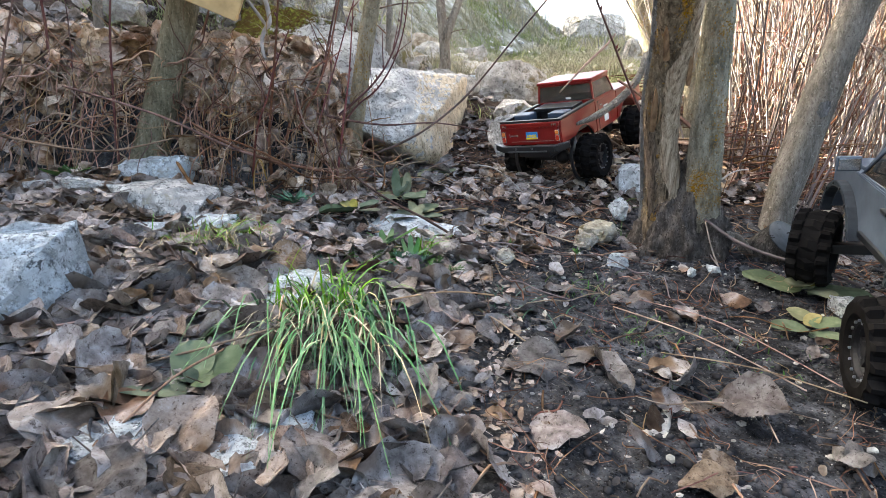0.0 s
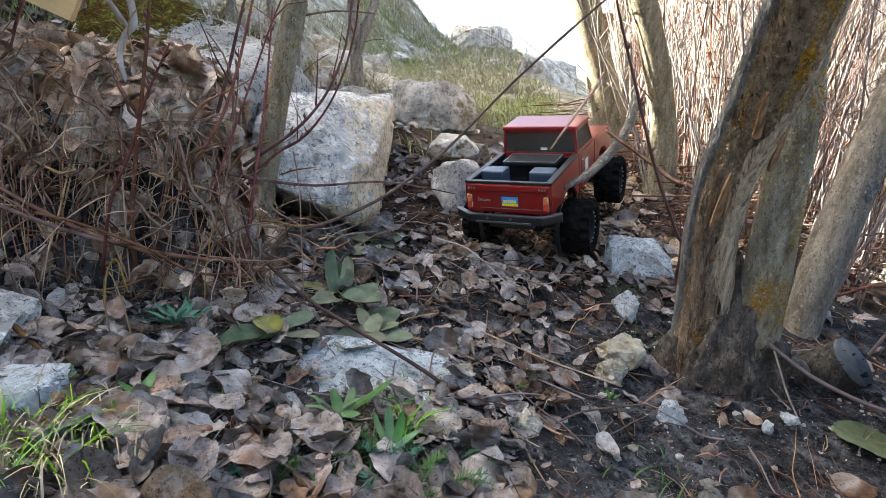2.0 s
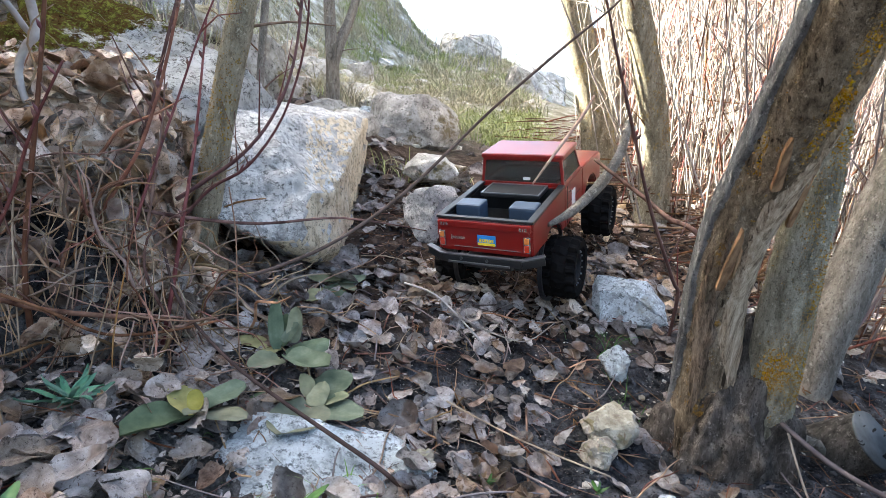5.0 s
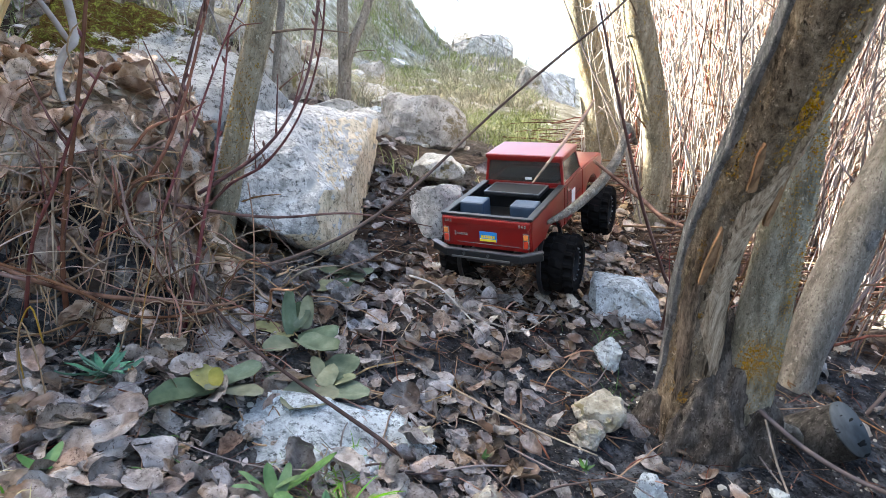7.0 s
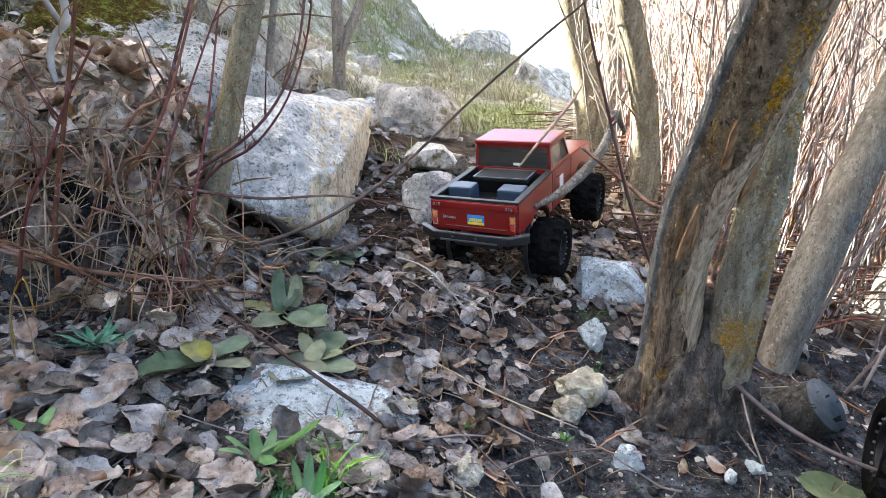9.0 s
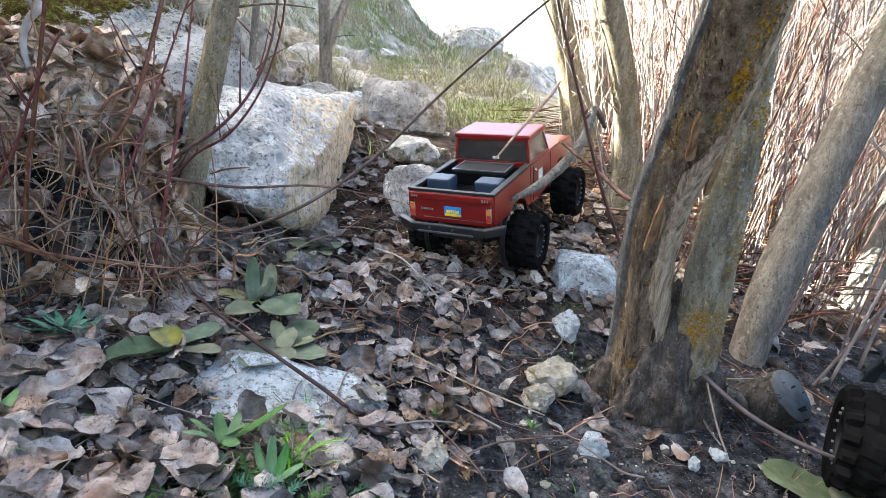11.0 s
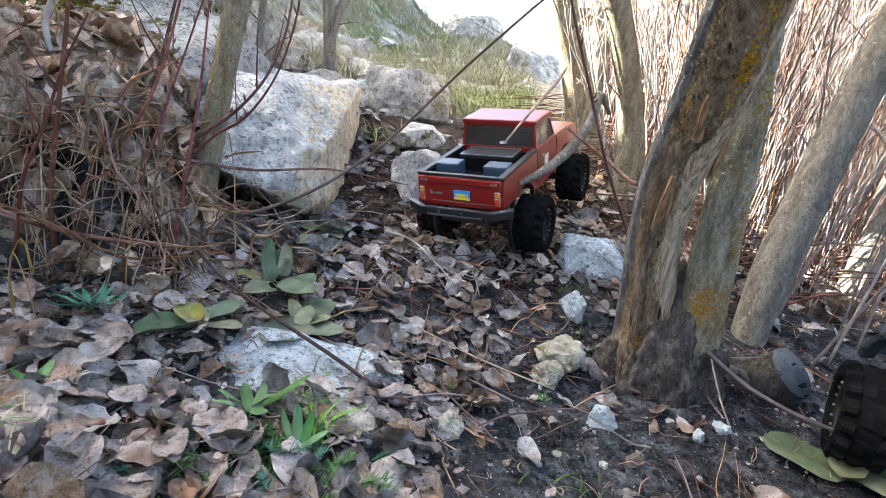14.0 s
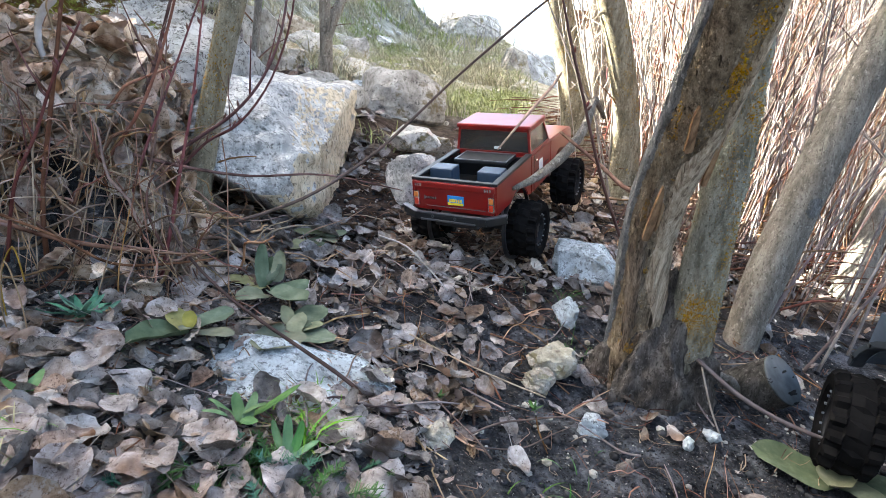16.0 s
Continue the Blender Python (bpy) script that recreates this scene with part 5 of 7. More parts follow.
for x, y, stems, h, mat, lean in ((0.93, 1.52, 9, 0.55, TWIG, 0.22), (1.03, 1.46, 6, 0.60, TWIG, 0.30), (1.12, 1.58, 9, 0.70, MAUVE_CANE, 0.15), (0.90, 1.66, 10, 0.60, TWIG, 0.10), (1.02, 1.72, 10, 0.75, MAUVE_CANE, 0.18), (0.72, 1.52, 6, 0.35, TWIG, 0.25), (1.22, 1.44, 8, 0.55, TWIG, 0.35)):
    shrub("thicket_shrub", x, y, stems, h, mat, "thin bare shoots springing up beside the grey trees", int(1000 * x + 10 * y), 0.0015, 0.06, (lean, 0), False, "thicket", 3)
# brush above the bank
b = Bundle()
for i in range(150):
    y = rng.uniform(2.3, 3.8)
    x = rng.uniform(-1.9, -0.25 + 0.05 * (y - 2))
    pts = shoot_points(rng, x, y, rough_ground(x, y) - 0.02, rng.uniform(0.25, 0.8), (rng.uniform(-0.4, 0.4), rng.uniform(-0.3, 0.2)), 0.10)
    r = rng.choice((0.0015, 0.0025, 0.004))
    b.add(*tube_data(pts, [r * (1 - 0.13 * q) for q in range(6)], 4))
tagged(b.make("bank_brush", GREY_TWIG), "grey-brown leafless brush above the bank", "brush", kind="stuff")


# ---- the model trucks ----
def add_box(bm, c, s, bevel=0.0, turn=None):
    made = bmesh.ops.create_cube(bm, size=1, matrix=Matrix.Translation(c) @ (turn or Matrix()) @ Matrix.Diagonal((*s, 1)))
    if bevel:
        edges = list({e for v in made["verts"] for e in v.link_edges})
        bmesh.ops.bevel(bm, geom=edges, offset=bevel, segments=2, affect="EDGES", profile=0.6)
    return bm


def box(c, s, bevel=0.0, turn=None):
    return add_box(bmesh.new(), c, s, bevel, turn)


def prism(profile, x0, x1, bevel=0.0):
    """A side profile of (y, z) drawn out from x0 to x1."""
    bm = bmesh.new()
    a = [bm.verts.new((x0, y, z)) for y, z in profile]
    b = [bm.verts.new((x1, y, z)) for y, z in profile]
    n = len(profile)
    bm.faces.new(a)
    bm.faces.new(b[::-1])
    for i in range(n):
        bm.faces.new((a[i], b[i], b[(i + 1) % n], a[(i + 1) % n]))
    bmesh.ops.recalc_face_normals(bm, faces=bm.faces)
    if bevel:
        bmesh.ops.bevel(bm, geom=[e for e in bm.edges if len(e.link_faces) == 2 and e.calc_face_angle(0) > 0.5], offset=bevel, segments=2, affect="EDGES", clamp_overlap=True)
    return bm


def arc(cy, cz, r, a0, a1, n=12):
    return [(cy + r * math.cos(radians(a0 + (a1 - a0) * i / n)), cz + r * math.sin(radians(a0 + (a1 - a0) * i / n))) for i in range(n + 1)]


def lathe(profile, segs, lug=None):
    """A ring about the x axis; profile of (x, r). lug(i, j) gives extra radius."""
    bm = bmesh.new()
    rows = []
    for j in range(segs):
        a = 2 * math.pi * j / segs
        row = []
        for i, (x, r) in enumerate(profile):
            rr = r + (lug(i, j) if lug else 0)
            row.append(bm.verts.new((x, rr * math.cos(a), rr * math.sin(a))))
        rows.append(row)
    for j in range(segs):
        p, q = rows[j], rows[(j + 1) % segs]
        for i in range(len(profile) - 1):
            bm.faces.new((p[i], p[i + 1], q[i + 1], q[i]))
    bmesh.ops.recalc_face_normals(bm, faces=bm.faces)
    return bm


def wheel(parent, x, y, z, R=0.062, w=0.056, side=1):
    h = w / 2
    ring = [(-h * 0.72, R * 0.52), (-h, R * 0.66), (-h * 1.02, R * 0.86), (-h * 0.9, R * 0.97), (-h * 0.5, R), (-h * 0.42, R * 0.93), (0, R * 0.94), (h * 0.42, R * 0.93), (h * 0.5, R), (h * 0.9, R * 0.97), (h * 1.02, R * 0.86), (h, R * 0.66), (h * 0.72, R * 0.52)]

    def lug(i, j):
        if i in (3, 4):
            return 0 if (j // 2) % 2 else -R * 0.125
        if i in (8, 9):
            return 0 if ((j + 2) // 2) % 2 else -R * 0.125
        if i == 6:
            return R * 0.05 if (j // 3) % 2 else -R * 0.02
        if i in (2, 10):
            return R * 0.03 if (j // 2) % 2 == (i == 2) else 0
        return 0

    hub = new("wheel")
    hub.empty_display_size = 0.02
    hub.parent = parent
    hub.matrix_basis = pose(x, y, z)
    part("tyre", lathe(ring, 64, lug), RUBBER, hub, "chunky muddy black tyre")
    o = side
    rim = lathe([(-h * 0.7, R * 0.53), (-h * 0.6, R * 0.46), (h * 0.1 * o, R * 0.40), (h * 0.5 * o, R * 0.44), (h * 0.74 * o, R * 0.5), (h * 0.80 * o, R * 0.56)], 32)
    for k in range(6):
        turn = Matrix.Rotation(k * math.pi / 3, 4, "X")
        add_box(rim, turn @ Vector((h * 0.45 * o, R * 0.24, 0)), (0.006, R * 0.44, R * 0.13), 0.001, turn)
    add_box(rim, (h * 0.5 * o, 0, 0), (0.012, R * 0.28, R * 0.28), 0.002)
    part("rim", rim, RIM_METAL, hub, "dusty grey metal rim")
    bolts = bmesh.new()
    for k in range(16):
        turn = Matrix.Rotation(k * math.pi / 8, 4, "X")
        add_box(bolts, turn @ Vector((h * 0.84 * o, R * 0.535, 0)), (0.003, 0.003, 0.003), 0.0005, turn)
    part("rim_bolts", bolts, STEEL, hub, "ring of small bright bolts")
    return hub


def greenhouse(parent, yb, zb, wb, yt, zt, wt, material, inset):
    """A tapered cabin with openings and panes. yb, yt: (rear, front) below and above."""
    bm = bmesh.new()
    lo = [bm.verts.new((sx * wb, y, zb)) for sx, y in ((-1, yb[0]), (1, yb[0]), (1, yb[1]), (-1, yb[1]))]
    hi = [bm.verts.new((sx * wt, y, zt)) for sx, y in ((-1, yt[0]), (1, yt[0]), (1, yt[1]), (-1, yt[1]))]
    sides = [bm.faces.new((lo[i], lo[(i + 1) % 4], hi[(i + 1) % 4], hi[i])) for i in range(4)]
    bm.faces.new(hi)
    bmesh.ops.recalc_face_normals(bm, faces=bm.faces)
    bmesh.ops.inset_individual(bm, faces=sides, thickness=inset, depth=0)
    panes = []
    for f in sides:
        n = f.normal.copy()
        panes.append([v.co - n * 0.0018 for v in f.verts])
    bmesh.ops.delete(bm, geom=sides, context="FACES")
    cab = part("cab", bm, material, parent)
    m = cab.modifiers.new("thick", "SOLIDIFY")
    m.thickness, m.offset = 0.0035, -1
    m = cab.modifiers.new("soft", "BEVEL")
    m.width, m.segments = 0.0022, 2
    for p in panes:
        g = bmesh.new()
        a = [g.verts.new(v) for v in p]
        n = (p[1] - p[0]).cross(p[2] - p[0]).normalized() * 0.0012
        b = [g.verts.new(v - n) for v in p]
        g.faces.new(a)
        g.faces.new(b[::-1])
        for i in range(4):
            g.faces.new((a[i], b[i], b[(i + 1) % 4], a[(i + 1) % 4]))
        bmesh.ops.recalc_face_normals(g, faces=g.faces)
        part("window_pane", g, GLASS, cab, "dark tinted window")
    return cab


def red_truck():
    t = thing("model_truck", 0.352, 1.70, 0.172, "candy-red radio-controlled pickup truck with big muddy tyres", "model truck")
    W = 0.0965
    rear, front = arc(0, 0.088, 0.080, 28, 128), arc(0.345, 0.088, 0.080, 28, 152)
    for s in (-1, 1):
        side = part("bed_side", prism([(-0.134, 0.153), (-0.137, 0.185), (-0.134, 0.217), (0.092, 0.217), (0.092, 0.126)] + rear, s * (W - 0.007), s * W, 0.0018), RED_PAINT, t)
        part("wheel_arch", lathe([(-0.004, 0.080), (0.004, 0.080), (0.004, 0.086), (-0.004, 0.086)], 40), BLACK_PLASTIC, side, "black wheel-arch lip").matrix_basis = pose(s * (W - 0.006), 0, 0.088)
    gate = part("tailgate", box((0, -0.1335, 0.184), (2 * W - 0.015, 0.007, 0.062), 0.002), RED_PAINT, t)
    part("gate_ledge", box((0, -0.1365, 0.2085), (2 * W - 0.006, 0.009, 0.014), 0.003), RED_PAINT, gate)
    # the lower crease's light edge, built as a thin bright bar
    part("trim_line", box((0.005, -0.1376, 0.163), (0.135, 0.0012, 0.0014)), CHROME, gate, "thin bright bar drawn for the tailgate's crease")
    badge = bmesh.new()
    for i in range(7):
        add_box(badge, (-0.066 + i * 0.0042, -0.1378, 0.1795 + (0.001 if i else 0.0015)), (0.0032, 0.0012, 0.0052 if i else 0.009), 0.0003)
    part("badge", badge, CHROME, gate, "small bright script badge")
    for s in (-1, 1):
        em = bmesh.new()
        for i, (dx, w) in enumerate(((-0.0055, 0.004), (0, 0.003), (0.0055, 0.004))):
            add_box(em, (s * 0.079 + dx, -0.1415, 0.2085), (w, 0.001, 0.006), 0.0003)
        part("emblem", em, CHROME, gate, "small chrome emblem")
        lamp = part("tail_lamp", box((s * 0.0855, -0.1375, 0.178), (0.013, 0.006, 0.032), 0.002), CHROME, t, "chrome-framed tail lamp")
        part("lens", box((s * 0.0855, -0.1405, 0.171), (0.009, 0.003, 0.014), 0.001), LENS_RED, lamp, "red lens")
        part("lens", box((s * 0.0855, -0.1405, 0.186), (0.009, 0.003, 0.011), 0.001), LENS_AMBER, lamp, "amber lens")
    plate = part("number_plate", box((0.006, -0.1385, 0.1795), (0.037, 0.002, 0.0205), 0.0008), PLATE_BLUE, t, "small blue and yellow plate")
    part("plate_band", box((0.006, -0.1396, 0.1722), (0.035, 0.0012, 0.005)), PLATE_YELLOW, plate, "yellow lower band")
    marks = bmesh.new()
    for i in range(6):
        add_box(marks, (-0.0065 + i * 0.005, -0.1397, 0.1795), (0.0036, 0.001, 0.0062))
    part("plate_marks", marks, PLATE_YELLOW, plate, "row of plain bars")
    # bed
    liner = bmesh.new()
    add_box(liner, (0, -0.022, 0.158), (2 * W - 0.016, 0.222, 0.006))
    for s in (-1, 1):
        add_box(liner, (s * (W - 0.0095), -0.022, 0.187), (0.004, 0.216, 0.052))
    add_box(liner, (0, -0.128, 0.187), (2 * W - 0.02, 0.004, 0.052))
    add_box(liner, (0, 0.086, 0.187), (2 * W - 0.02, 0.004, 0.052))
    part("bed_liner", liner, BLACK_PLASTIC, t, "black plastic bed liner")
    rail = bmesh.new()
    for s in (-1, 1):
        add_box(rail, (s * (W - 0.006), -0.022, 0.2195), (0.014, 0.226, 0.006), 0.002)
    add_box(rail, (0, -0.1305, 0.2195), (2 * W - 0.02, 0.011, 0.006), 0.002)
    part("bed_rail", rail, BLACK_PLASTIC, t, "black rail round the bed")
    for s in (-1, 1):
        part("wheel_box", box((s * 0.056, -0.056, 0.193), (0.054, 0.044, 0.066), 0.005), BLUE_PLASTIC, t, "blue-grey box over the wheel")
        part("seat_roll", lathe([(-0.008, 0.004), (-0.010, 0.013), (0.010, 0.013), (0.008, 0.004)], 20), BLACK_PLASTIC, t, "small black reel").matrix_basis = pose(s * 0.028, -0.045, 0.175)
    lid = part("bed_lid", box((0, 0.046, 0.217), (0.128, 0.07, 0.008), 0.002), BLACK_PLASTIC, t, "flat box lid across the bed")
    fr = bmesh.new()
    for c, s2 in (((0, 0.013, 0.2216), (0.126, 0.003, 0.002)), ((0, 0.079, 0.2216), (0.126, 0.003, 0.002)), ((-0.0615, 0.046, 0.2216), (0.003, 0.066, 0.002)), ((0.0615, 0.046, 0.2216), (0.003, 0.066, 0.002))):
        add_box(fr, c, s2)
    part("lid_frame", fr, STEEL, lid, "pale metal frame")
    # cab and hood
    low = part("cab_body", prism([(0.092, 0.122), (0.092, 0.2165), (0.252, 0.2165), (0.252, 0.122)], -W, W, 0.003), RED_PAINT, t)
    for s in (-1, 1):
        part("door_seam", box((s * (W + 0.0002), 0.17, 0.170), (0.0012, 0.12, 0.0012)), BLACK_PLASTIC, low)
        part("door_seam", box((s * (W + 0.0002), 0.112, 0.17), (0.0012, 0.0012, 0.085)), BLACK_PLASTIC, low)
        part("door_handle", box((s * (W + 0.002), 0.126, 0.198), (0.003, 0.014, 0.004), 0.001), CHROME, low, "chrome door handle")
        part("decal", box((s * (W + 0.0006), 0.165, 0.165), (0.001, 0.03, 0.05), 0.0003), WHITE, low, "white rectangular door decal")
    part("hood", prism([(0.252, 0.122), (0.252, 0.214), (0.30, 0.213), (0.45, 0.203), (0.458, 0.19), (0.458, 0.135), (0.43, 0.135)] + front, -W, W, 0.003), RED_PAINT, t)
    part("grille", box((0, 0.459, 0.168), (0.16, 0.005, 0.04), 0.002), CHROME, t, "bright front grille")
    cab = greenhouse(t, (0.094, 0.246), 0.2165, 0.094, (0.099, 0.214), 0.275, 0.0885, RED_PAINT, 0.0085)
    part("roof", box((0, 0.157, 0.2785), (0.185, 0.124, 0.011), 0.005), RED_PAINT, cab)
    part("sticker", box((0.012, 0.0935, 0.231), (0.016, 0.0008, 0.006)), WHITE, cab, "small white window sticker")
    part("interior", box((0, 0.16, 0.215), (0.15, 0.09, 0.02), 0.004), BLACK_PLASTIC, cab, "black cab interior")
    # bumper and running gear
    bump = bmesh.new()
    add_box(bump, (0, -0.152, 0.144), (0.16, 0.012, 0.016), 0.003)
    for s in (-1, 1):
        add_box(bump, (s * 0.098, -0.143, 0.146), (0.044, 0.011, 0.017), 0.003, Matrix.Rotation(radians(s * 24), 4, "Z") @ Matrix.Rotation(radians(-s * 8), 4, "Y"))
        add_box(bump, (s * 0.05, -0.135, 0.142), (0.008, 0.04, 0.008))
    bumper = part("bumper", bump, BLACK_PLASTIC, t, "black steel rear bumper")
    part("bumper_edge", box((0, -0.1545, 0.1535), (0.165, 0.008, 0.003), 0.001), WORN_STEEL, bumper, "worn bright upper edge")
    part("step_bar", box((-0.005, -0.1595, 0.139), (0.125, 0.004, 0.004), 0.001), WORN_STEEL, bumper, "bright step bar")
    for s in (-1, 1):
        part("bumper_edge", box((s * 0.099, -0.1445, 0.1558), (0.044, 0.012, 0.003), 0.001, Matrix.Rotation(radians(s * 24), 4, "Z") @ Matrix.Rotation(radians(-s * 8), 4, "Y")), WORN_STEEL, bumper, "worn bright upper edge")
    for x in (-0.04, 0.012):
        part("bolt", lathe([(0, 0.0001), (0, 0.003), (0.002, 0.003)], 10), WORN_STEEL, bumper).matrix_basis = pose(x, -0.158, 0.147, 0, 0, -90)
    ch = bmesh.new()
    add_box(ch, (0, 0.17, 0.115), (0.09, 0.56, 0.02), 0.003)
    add_box(ch, (0, -0.11, 0.125), (0.10, 0.04, 0.02), 0.003)
    part("chassis", ch, BLACK_PLASTIC, t)
    for y in (0, 0.345):
        ax = bmesh.new()
        add_box(ax, (0, y, 0.076), (0.19, 0.018, 0.018), 0.004)
        bmesh.ops.create_uvsphere(ax, u_segments=14, v_segments=10, radius=0.022, matrix=pose(0.02, y, 0.076))
        part("axle", ax, BLACK_PLASTIC, t)
        for s in (-1, 1):
            v, f = tube_data([(s * 0.062, y + 0.01, 0.07), (s * 0.05, y + 0.02, 0.14)], [0.008, 0.008], 12)
            mesh_object("shock", v, f, STEEL, t)
            wheel(t, s * 0.119, y, 0.076, 0.066, 0.066, s)
    t.matrix_world = pose(0.350, 1.695, 0.172, 13.8, -4.2, -38.7) @ Matrix.Scale(0.955, 4)


red_truck()


def grey_truck():
    t = thing("model_truck", 0.68, 0.70, 0.02, "blue-grey radio-controlled off-road wagon with black tyres", "model truck")
    W = 0.089
    rear, front = arc(0, 0.09, 0.084, 22, 158), arc(0.345, 0.09, 0.084, 22, 158)
    part("lower_body", prism([(-0.12, 0.125), (-0.125, 0.205), (0.31, 0.208), (0.424, 0.198), (0.430, 0.13), (0.426, 0.122)] + front + rear, -W, W, 0.004), GREY_PAINT, t)
    part("hood", box((0, 0.350, 0.207), (0.150, 0.14, 0.008), 0.003, Matrix.Rotation(radians(-4), 4, "X")), GREY_PAINT, t)
    cab = greenhouse(t, (-0.118, 0.30), 0.206, 0.086, (-0.10, 0.225), 0.272, 0.076, GREY_PAINT, 0.011)
    part("roof", box((0, 0.05, 0.276), (0.158, 0.315, 0.009), 0.004), GREY_PAINT, cab)
    part("interior", box((0, 0.06, 0.215), (0.15, 0.24, 0.02), 0.004), BLACK_PLASTIC, cab, "black cabin interior")
    for s in (-1, 1):
        mir = part("mirror", box((s * (W + 0.018), 0.285, 0.226), (0.032, 0.012, 0.022), 0.003), GREY_PAINT, t, "door mirror")
        part("mirror_glass", box((s * (W + 0.018), 0.2782, 0.226), (0.027, 0.0015, 0.017), 0.0006), CHROME, mir, "reflecting glass")
        for y in (0.075, 0.185):
            part("door_handle", box((s * (W + 0.003), y - 0.03, 0.188), (0.006, 0.024, 0.006), 0.0015), BLACK_PLASTIC, t, "black door handle")
            part("door_seam", box((s * (W + 0.0003), y - 0.055, 0.168), (0.0012, 0.0012, 0.075)), BLACK_PLASTIC, t)
        part("window_pillar", box((s * 0.082, 0.085, 0.239), (0.004, 0.009, 0.062), 0.001, Matrix.Rotation(radians(-s * 10), 4, "Y")), GREY_PAINT, cab)
        part("rocker", box((s * W, 0.165, 0.128), (0.008, 0.17, 0.010), 0.002), BLACK_PLASTIC, t, "black rock slider")
        for y in (0, 0.345):
            outer, inner = arc(0, 0, 0.094, 15, 165, 14), arc(0, 0, 0.085, 165, 15, 14)
            fl = prism(outer + inner, s * (W - 0.004), s * (W + 0.014), 0.0012)
            flare = part("fender_flare", fl, GREY_PLASTIC, t, "riveted fender flare")
            for a in range(25, 160, 26):
                part("rivet", box((s * (W + 0.0145), 0.0895 * math.cos(radians(a)), 0.0895 * math.sin(radians(a))), (0.003, 0.005, 0.005), 0.001), BLACK_PLASTIC, flare)
            flare.matrix_basis = pose(0, y, 0.09)
    for y in (0, 0.365):
        part("axle", box((0, y, 0.064), (0.19, 0.018, 0.018), 0.004), BLACK_PLASTIC, t)
        for s in (-1, 1):
            hub = wheel(t, s * 0.118, y, 0.064, 0.066, 0.060, s)
            hub.matrix_basis = hub.matrix_basis @ pose(0, 0, 0, 0, 0, -22 if y else 0)
    part("chassis", box((0, 0.165, 0.112), (0.09, 0.5, 0.02), 0.003), BLACK_PLASTIC, t)
    part("front_bumper", box((0, 0.438, 0.13), (0.16, 0.018, 0.020), 0.004), BLACK_PLASTIC, t)
    t.matrix_world = pose(0.680, 0.618, 0.022, 7.0, -3.0, -20.5) @ Matrix.Scale(1.08, 4)


grey_truck()


# ---- plants ----
def blade(rng, root, height, lean, width, droop=1.0, n=5, heading=None):
    """A grass blade: a thin tapering strip that bends over."""
    a = rng.uniform(0, 2 * math.pi) if heading is None else rng.gauss(heading, 0.24)
    out = Vector((math.cos(a), math.sin(a), 0))
    side = Vector((-out.y, out.x, 0)) * width * 0.5
    v, f = [], []
    for i in range(n + 1):
        u = i / n
        p = Vector(root) + out * (lean * height * u ** 1.4) + Vector((0, 0, height * (u - droop * 0.75 * u ** 2.6)))
        w = side * (1 - 0.92 * u ** 1.5)
        v += [p - w, p + w + Vector((0, 0, width * 0.12))]
    for i in range(n):
        f.append((2 * i, 2 * i + 1, 2 * i + 3, 2 * i + 2))
    return v, f


def tuft(x, y, n, height, material, seed, label, spread=0.02, width=0.003, droop=1.0, lean=(0.2, 0.9), old=0.0, heading=None):
    rng = random.Random(seed)
    t = thing("grass_tuft", x, y, ground_z(x, y), label, "grass", "grass tufts")
    groups = (("foliage", material, n), ("dry_foliage", STRAW, int(n * old)))
    obs = []
    for name, m, k in groups:
        b = Bundle()
        for i in range(k):
            rx, ry = x + rng.gauss(0, spread), y + rng.gauss(0, spread)
            b.add(*blade(rng, (rx, ry, ground_z(rx, ry) - 0.003), height * rng.uniform(0.5, 1.15), rng.uniform(*lean), width * rng.uniform(0.7, 1.3), droop * rng.uniform(0.5, 1.3), 6, heading))
        if k:
            obs.append(tagged(b.make(name, m), kind="stuff"))
    adopt(t, *obs)
    return t


tuft(-0.165, 0.735, 95, 0.15, GRASS, 1, "lush tuft of bright green grass on the trail edge", 0.026, 0.0038, 0.75, (0.05, 0.7), 0.06)
tuft(-0.15, 0.72, 150, 0.17, GRASS_BLUE, 2, "drooping bluish green grass hanging down the slope", 0.042, 0.0034, 1.45, (0.4, 1.7), 0.20, -1.45)
tuft(-0.19, 0.71, 26, 0.14, STRAW, 14, "withered straw-coloured grass beside the green tuft", 0.02, 0.0026, 1.5, (0.4, 1.0), 0, -1.9)
tuft(-0.41, 1.00, 210, 0.085, GRASS, 3, "small green grass tuft among dead leaves", 0.042, 0.0022, 0.9, (0.2, 0.9), 0.6)
tuft(-0.405, 0.975, 80, 0.10, STRAW, 16, "withered straw blades hanging from the small grass tuft", 0.045, 0.0020, 1.6, (0.4, 1.2), 0, -1.6)
tuft(-0.03, 1.06, 26, 0.06, GRASS, 15, "small sprout of light green blades beside the flat stone", 0.012, 0.0034, 0.5, (0.3, 1.0))
tuft(0.42, 1.34, 16, 0.05, HERB, 4, "few green grass blades by a stone", 0.02, 0.002, 0.8, (0.3, 1.2))
tuft(0.47, 1.50, 24, 0.05, HERB, 5, "few green grass blades beside the trail stone", 0.03, 0.002, 0.8, (0.3, 1.2))
tuft(0.25, 0.98, 30, 0.035, HERB, 6, "sparse short grass on bare soil", 0.03, 0.002, 0.9, (0.4, 1.3))
tuft(0.30, 0.80, 40, 0.035, HERB, 7, "sparse short grass on bare soil", 0.05, 0.002, 0.9, (0.4, 1.3))
tuft(0.45, 0.75, 40, 0.03, HERB, 8, "sparse short grass on bare soil", 0.06, 0.002, 0.9, (0.4, 1.3))
